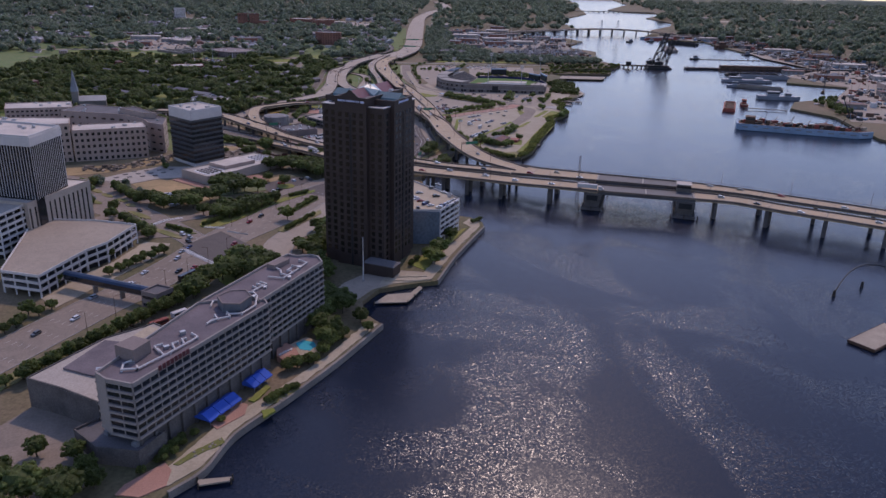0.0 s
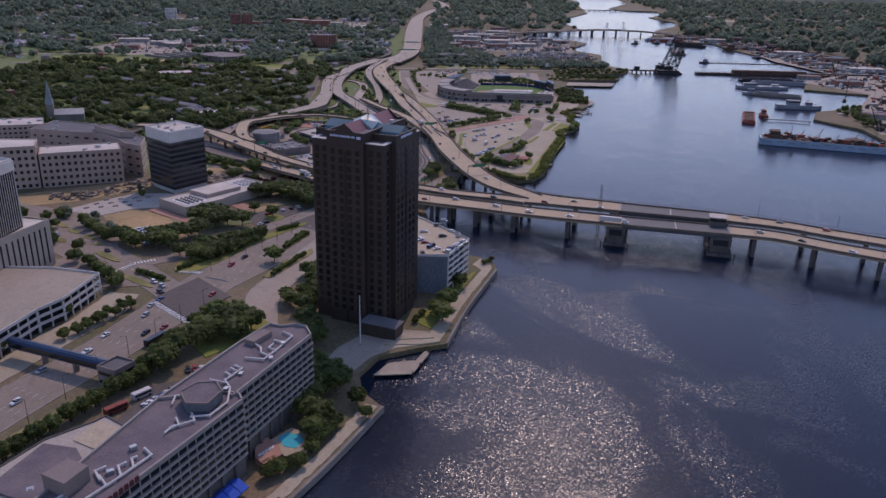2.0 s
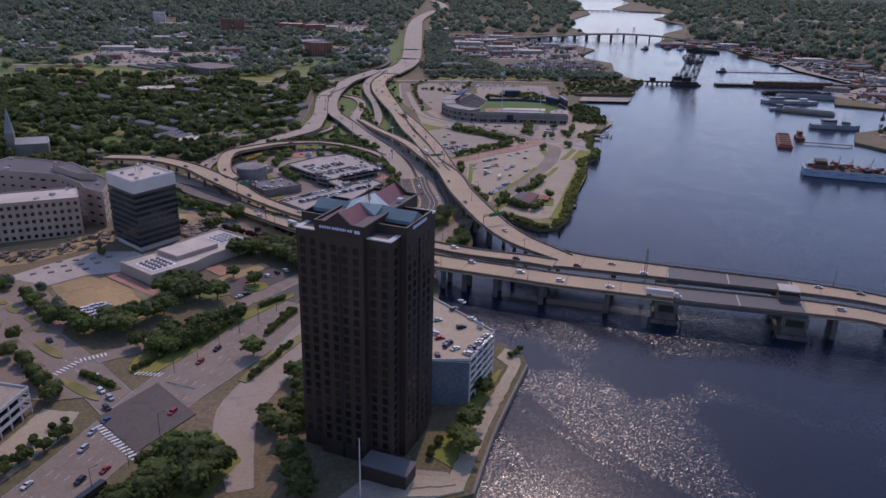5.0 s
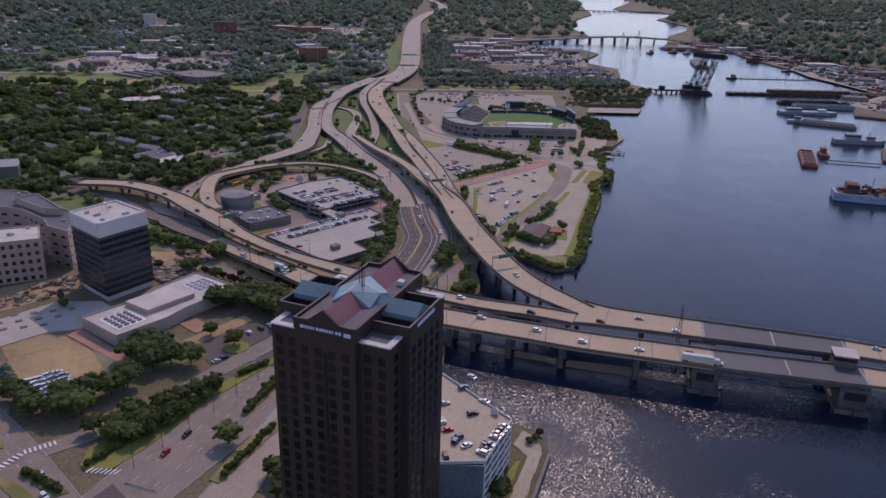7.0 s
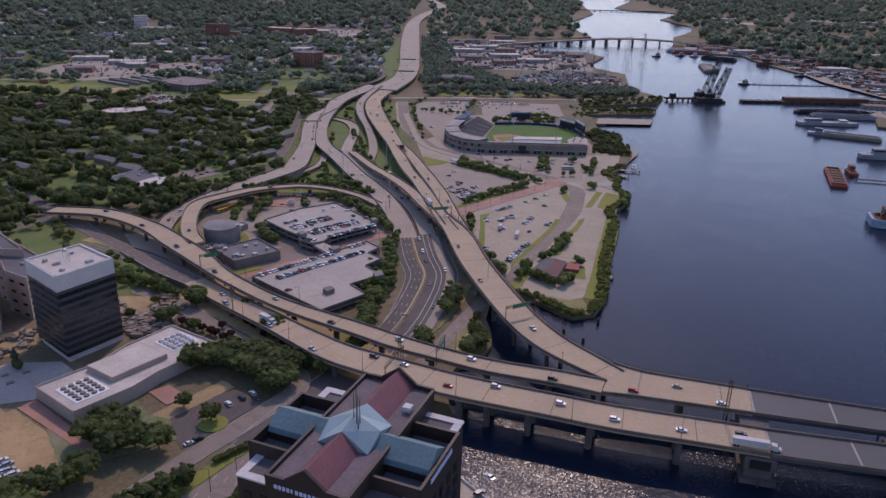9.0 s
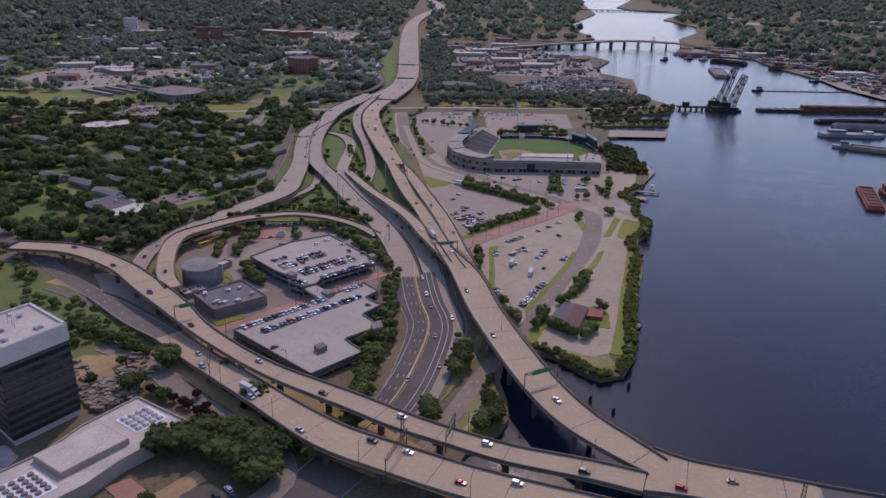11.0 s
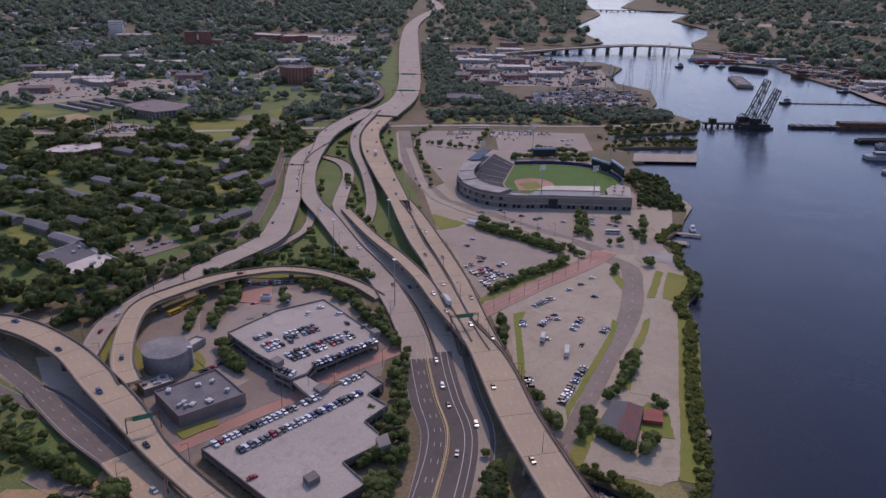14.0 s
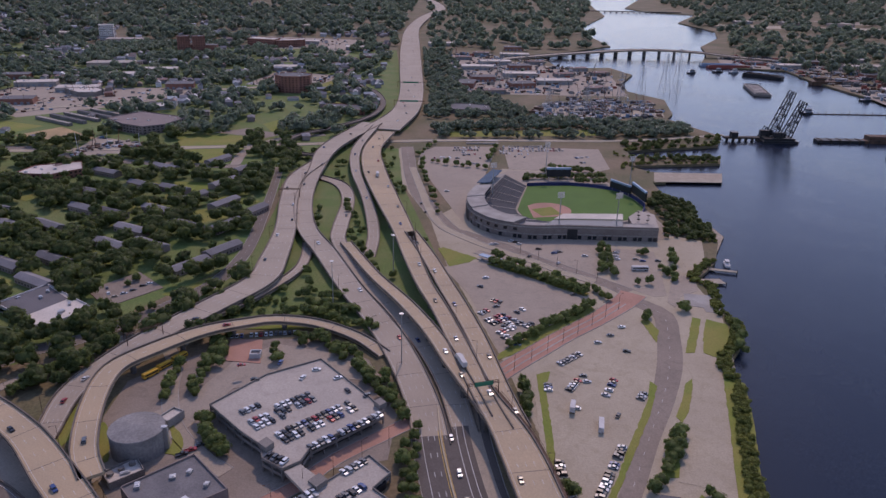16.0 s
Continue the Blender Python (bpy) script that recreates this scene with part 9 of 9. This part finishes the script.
# fields and open ground among the trees
for k, (nm, poly, mat, lab) in enumerate((("meadow", [(-331, 1386), (-256, 1391), (-243, 1333), (-258, 1270), (-282, 1268), (-314, 1328)], "grass", "open green meadow with a few trees"), ("car_park", [(-293, 1404), (-258, 1430), (-211, 1400), (-227, 1381)], "asphalt", "empty grey car park beside a meadow"), ("lawn", [(-274, 1151), (-237, 1156), (-246, 1201), (-278, 1200)], "grass", "bright green open lawn"), ("lawn", [(-228, 1805), (-183, 1781), (-181, 1677), (-200, 1690)], "grass", "green lawn beside a brick block"), ("lawn", [(-245, 1454), (-214, 1507), (-213, 1456), (-226, 1412)], "grass", "green lawn below trees"), ("lot_ground", [(-560, 1470), (-480, 1535), (-420, 1600), (-350, 1690), (-420, 1700), (-520, 1690), (-600, 1660), (-640, 1540)], "lot", "brownish industrial ground with sheds"), ("lot_ground", [(-440, 2180), (-290, 2200), (-200, 2100), (-180, 2380), (-420, 2420)], "lot", "pale car parks round a big store"), ("lot_ground", [(-330, 1740), (-220, 1720), (-180, 1840), (-300, 1890)], "lot", "pale car parks among buildings"), ("lot_ground", [(-420, 1280), (-380, 1300), (-340, 1300), (-345, 1340), (-420, 1375)], "lot", "pale school car park"), ("meadow", [(-190, 1600), (-120, 1590), (-125, 1650), (-190, 1660)], "grass", "small green field beside the rail viaduct"),
                                          ("meadow", [(-640, 1350), (-531, 1373), (-505, 1425), (-568, 1450), (-680, 1430)], "grass", "open green field"), ("meadow", [(-515, 1374), (-451, 1338), (-419, 1367), (-481, 1421)], "dirt", "bare dry field"),
                                          ("meadow", [(-10, 1400), (180, 1420), (170, 1450), (-10, 1430)], "grass", "green strip beside the railway"), ("lawn", [(-232, 1080), (-205, 1100), (-215, 1130), (-240, 1115)], "grass", "small green lawn between houses"),
                                          ("lawn", [(-290, 1120), (-262, 1135), (-270, 1155), (-298, 1140)], "grass", "small green lawn between houses"), ("lawn", [(-360, 960), (-320, 940), (-310, 965), (-345, 985)], "grass", "green lawn between row houses"), ("lawn", [(-200, 945), (-172, 985), (-178, 990), (-212, 950)], "grass", "mown verge beside the ramp"),
                                          ("sand_yard", [(850, 2900), (1600, 2830), (1700, 2920), (900, 2990)], "gravel", "far pale sandy yard"), ("sand_yard", [(1300, 3080), (2400, 2950), (2500, 3060), (1300, 3200)], "lot", "far pale airfield ground"),
                                          ("works_yard", [(10, 1690), (280, 1690), (300, 1900), (240, 1970), (20, 2160), (0, 1800)], "lot", "brownish works yard with sheds"), ("shipyard", [(490, 900), (640, 860), (900, 1000), (820, 1500), (700, 1900), (670, 1620), (700, 1420), (590, 1320), (640, 1200), (560, 1080)], "lot", "grey-brown shipyard ground"),
                                          ("shipyard", [(560, 2040), (680, 2010), (900, 1950), (1000, 2100), (640, 2200), (600, 2180)], "lot", "grey-brown works ground by the river"))):
    g = Geo().prism(poly, GROUND - .3, GROUND + .03 + .004 * k)
    tagged(g.out(nm, M[mat]), lab, "ground", kind="structure")
    if mat != "lot" or nm == "lot_ground":
        TAKEN.append(("poly", poly))

for k in range(26):         # small bright lawns between the houses
    x, y = rh.uniform(-470, -195), rh.uniform(930, 1240)
    if free_spot(x, y, 9):
        poly = box_at((x, y), -31, rh.uniform(14, 30), rh.uniform(8, 15), 0, 0)
        tagged(Geo().prism(poly, GROUND - .3, GROUND + .2 + .004 * k).out("lawn", M["grass"]), "small green lawn between houses", "ground", kind="structure")
        TAKEN.append(("poly", poly))
for i in range(5):          # long ribbed sheds
    a, b = Vector((-532 + i * 12, 1462 + i * 13)), Vector((-474 + i * 12, 1424 + i * 13))
    d = (b - a).normalized() * 6
    block("ribbed_shed", [tuple(a), tuple(b), (b.x - d.y * .9, b.y + d.x * .9), (a.x - d.y * .9, a.y + d.x * .9)], 6 + .3 * (i % 2), "dark_concrete", ("roofdeck", "grey_roof")[i % 2], "long ribbed shed with a weathered roof in a row", "warehouse", parapet=.3, group="ribbed sheds")
block("brick_block", [(-243 + 29 * math.cos(a), 1692 + 24 * math.sin(a)) for a in [math.tau * (k + .5) / 8 for k in range(8)]], 27, "brick", "grey_roof", "big eight-sided dark brick block", "building", floors=7, bays=5, pier=3, units=5)
block("brick_low", [(-180, 1529), (-121, 1515), (-127, 1552), (-176, 1562)], 9, "brick", "grey_roof", "low dark brick building by the rail viaduct", "building", floors=2, bays=5, pier=3, units=3)
block("round_store", [(-6, 1542), (20, 1534), (51, 1539), (55, 1570), (25, 1580), (-1, 1582)], 8, "dark_concrete", "grey_roof", "low grey depot with a curved front", "building", units=3)
lane("main_street", [(-700, 1330, 13), (-502, 1317, 13), (-467, 1317, 13), (-410, 1285, 13), (-364, 1271, 13), (-285, 1259, 12), (-232, 1255, 12), (-190, 1249, 11)], M["asphalt"], "grey asphalt street through the neighbourhood", dashes=1, z=.34)
lane("park_lane", [(-236, 1262, 10), (-238, 1313, 10), (-226, 1352, 10), (-200, 1384, 10), (-160, 1400, 9)], M["lot"], "pale curving street beside a meadow", z=.37)
lane("old_rail_street", [(-760, 1440, 12), (-593, 1495, 12), (-539, 1537, 12), (-473, 1562, 12), (-445, 1594, 12), (-419, 1640, 12), (-389, 1681, 12), (-332, 1700, 12), (-270, 1740, 12)], M["gravel"], "pale railway street between sheds and houses", z=.4)
lane("church_street", [(-740, 1930, 10), (-560, 1960, 10), (-380, 1990, 10), (-180, 2010, 10)], M["asphalt"], "far town street", z=.43)
clutter("town_clutter", [[(-673, 1653), (-661, 1712), (-606, 1715), (-500, 1620), (-473, 1556), (-539, 1530), (-600, 1505)], [(-640, 1540), (-560, 1480), (-480, 1540), (-420, 1610), (-360, 1690), (-500, 1700)], [(-440, 2180), (-290, 2200), (-200, 2100), (-180, 2380), (-420, 2420)], [(-330, 1740), (-220, 1720), (-180, 1840), (-300, 1890)], [(-415, 1285), (-345, 1290), (-345, 1340), (-415, 1370)]], 260, 9, "parked vehicles and sheds on far lots", (2, 6), (1, 3))
# streets of small gabled houses further out
g = Geo()
for _ in range(5200):
    y = 1560 + 1900 * rh.random() ** 1.5
    x = rh.uniform(-.64 * y - 60, -110)
    if noise.noise(Vector((x / 160, y / 160, 5))) < -.05 or not free_spot(x, y, 7):
        continue
    l, w, h = rh.uniform(9, 15), rh.uniform(7, 9), rh.uniform(4, 7)
    m = pose(x, y, GROUND, rz=rh.choice((12, 102)) + rh.uniform(-5, 5))
    g.box(-l / 2, -w / 2, -.3, l / 2, w / 2, h, m)
    n = len(g.v)
    g.v += [m @ Vector(p) for p in ((-l / 2 - .4, -w / 2 - .4, h), (l / 2 + .4, -w / 2 - .4, h), (l / 2 + .4, w / 2 + .4, h), (-l / 2 - .4, w / 2 + .4, h), (-l / 2 - .4, 0, h + w * .36), (l / 2 + .4, 0, h + w * .36))]
    g.f += [(n, n + 1, n + 5, n + 4), (n + 2, n + 3, n + 4, n + 5), (n + 1, n + 2, n + 5), (n + 3, n, n + 4), (n + 3, n + 2, n + 1, n)]
    TAKEN.append(("poly", box_at((x, y), 12, l, w, 0, 0)))
    if len(g.v) > 14 * 1500:
        break
tagged(g.out("far_houses", M["far_house"]), "rows of small gabled houses in a far suburb", "house", kind="stuff")
DISTANT += scatter([(-205, 905), (-150, 915), (-80, 912), (-50, 866), (-20, 866), (-32, 1010), (-62, 1200), (-70, 1340), (-180, 1345), (-172, 1200), (-168, 1020)], 330, 41, clump=.45, size=30, gap=2.5)
DISTANT += scatter([(-420, 790), (-330, 835), (-232, 775), (-180, 715), (-200, 690), (-330, 730)], 160, 42, clump=.4, size=30, gap=2.5)
clutter("construction_rubble", [[(-300, 590), (-252, 630), (-232, 648), (-205, 688), (-172, 690), (-160, 668), (-205, 655), (-232, 620), (-262, 590)], [(-194, 655), (-180, 672), (-163, 676), (-166, 650), (-177, 637)]], 1500, 12, "building materials and rubble on bare ground", (.8, 4.5), (.5, 2.2), 0, "rubble")
woods("interchange_trees", DISTANT, SMALL, M["leaf"], "green trees between the roads and parking lots", seed=20, big=(.6, 1.05))
near = scatter([(-190, 820), (-150, 930), (-175, 1000), (-180, 1200), (-170, 1390), (-640, 1390), (-640, 900), (-420, 780), (-330, 770), (-270, 850)], 4600, 1, clump=.36, size=40, gap=0.3)
woods("neighbourhood_trees", near, MEDIUM, M["leaf"], "dense green garden trees between houses", seed=2, big=(1.05, 1.85))
near = scatter([(-500, 700), (-430, 790), (-330, 850), (-290, 830), (-400, 760), (-430, 700)], 220, 3, gap=2) + scatter([(-300, 480), (-240, 500), (-190, 480), (-200, 560), (-300, 560)], 130, 4, gap=3)
woods("civic_trees", near, SMALL, M["leaf_hazed"], "dark green trees round civic buildings", seed=3, big=(.6, 1.0))
# the far trees take the leaves with haze mixed into their colour
mid = scatter([(-100, 1390), (-110, 2250), (-1500, 2250), (-960, 1390)], 6600, 5, clump=.40, size=70, gap=3.5)
woods("town_trees", mid, TINY, M["leaf_hazed"], "trees among the houses of a far suburb", seed=4, big=(1.2, 2.2))
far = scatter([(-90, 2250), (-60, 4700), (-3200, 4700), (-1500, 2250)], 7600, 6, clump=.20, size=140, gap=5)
woods("far_woods_west", far, TINY, M["leaf_hazed"], "wide woods to the horizon in haze-paled leaves", seed=5, big=(2.0, 3.8), lift=3.5)
mid = scatter([(-30, 1440), (110, 1500), (300, 1480), (300, 1420), (180, 1400), (-20, 1395)], 700, 7, gap=3, river=LAND) + scatter([(-40, 1500), (110, 1500), (60, 1690), (-30, 1700)], 420, 8, gap=3) + scatter([(-40, 1700), (30, 1700), (20, 2200), (-40, 2200)], 300, 9, gap=4)
woods("riverside_woods", mid, TINY, M["leaf_hazed"], "thick green woods beside the motorway in haze-paled leaves", seed=6, big=(.9, 1.5))
far = scatter([(-30, 2150), (400, 2300), (430, 2900), (640, 3700), (720, 4700), (-10, 4700)], 1700, 10, clump=.3, size=120, gap=5, river=LAND)
woods("far_woods", far, TINY, M["leaf_hazed"], "wide woods along the upper river in haze-paled leaves", seed=7, big=(1.8, 3.4), lift=3.5)
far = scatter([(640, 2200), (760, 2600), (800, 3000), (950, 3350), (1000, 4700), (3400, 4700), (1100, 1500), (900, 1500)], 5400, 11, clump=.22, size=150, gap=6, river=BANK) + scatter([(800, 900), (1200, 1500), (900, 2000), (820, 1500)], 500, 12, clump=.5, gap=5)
woods("far_woods_east", far, TINY, M["leaf_hazed"], "wide woods on the far bank in haze-paled leaves", seed=8, big=(2.0, 3.8), lift=3.5)
shore = []
for line, n, wd in ((spit[5:22], 620, 7), (docks[0:5], 120, 14), (docks[8:16], 260, 7)):
    P = smooth_line([(x, y, 0) for x, y in line], 3)
    N = sides_of(P)
    rs = random.Random(n)
    for _ in range(n):
        i = rs.randrange(len(P))
        o = rs.uniform(.8, wd)
        shore.append((P[i][0] + N[i][0] * o, P[i][1] + N[i][1] * o))
woods("shore_scrub", [p for p in shore if inside(*p, LAND)], BUSH, M["scrub"], "low green scrub along the river bank", seed=9, lift=1.3, big=(.5, 1.3), category="scrub")
thick = scatter([(150, 1060), (200, 1060), (205, 1140), (180, 1180), (155, 1150)], 260, 13, gap=1, river=LAND) + scatter([(190, 1345), (310, 1378), (325, 1425), (250, 1390), (190, 1380)], 200, 14, gap=2, river=LAND) + scatter([(185, 1296), (280, 1300), (285, 1316), (190, 1318)], 60, 15, gap=1, river=LAND)
woods("dock_trees", thick, SMALL, M["leaf"], "thick green trees beside the docks", seed=10, big=(.5, .95), lift=4)
east = scatter([(490, 930), (520, 940), (560, 1060), (500, 1040)], 60, 16, gap=1) + scatter([(600, 1010), (700, 1050), (720, 1130), (640, 1100)], 80, 17, gap=3)
woods("east_bank_trees", east, SMALL, M["leaf"], "green trees on the far bank", seed=11)
woods("civic_lot_trees", [(-257, 549), (-251, 529), (-218, 490), (-213, 471), (-203, 468), (-208, 508), (-235, 535), (-220, 521), (-187, 496), (-198, 509), (-247, 511), (-199, 464), (-228, 528), (-214, 514), (-262, 540), (-184, 447), (-176, 440), (-190, 452), (-240, 500), (-262, 520), (-280, 545), (-285, 515)], SMALL, M["leaf"],
      "young green trees in rows over a car park", seed=31, big=(.95, 1.35), lift=4.2)

# an added rise, its leaves paled for haze, hides the strip past the clip end
g = Geo()
xs = np.linspace(-4200, 4600, 180)
for x in xs:
    h = 34 + 16 * noise.noise(Vector((x / 420, 3, 0))) + 7 * noise.noise(Vector((x / 60, 9, 0)))
    g.v += [Vector((x, 5060, 0)), Vector((x, 5120, h * .8)), Vector((x, 5200, h)), Vector((x, 5300, 0))]
g.f += [(4 * i + j, 4 * i + 4 + j, 4 * i + 5 + j, 4 * i + 1 + j) for i in range(len(xs) - 1) for j in range(3)]
tagged(g.out("backdrop", M["leaf_hazed"]), "added backdrop rise that hides the empty strip at the horizon", "woods", kind="structure")
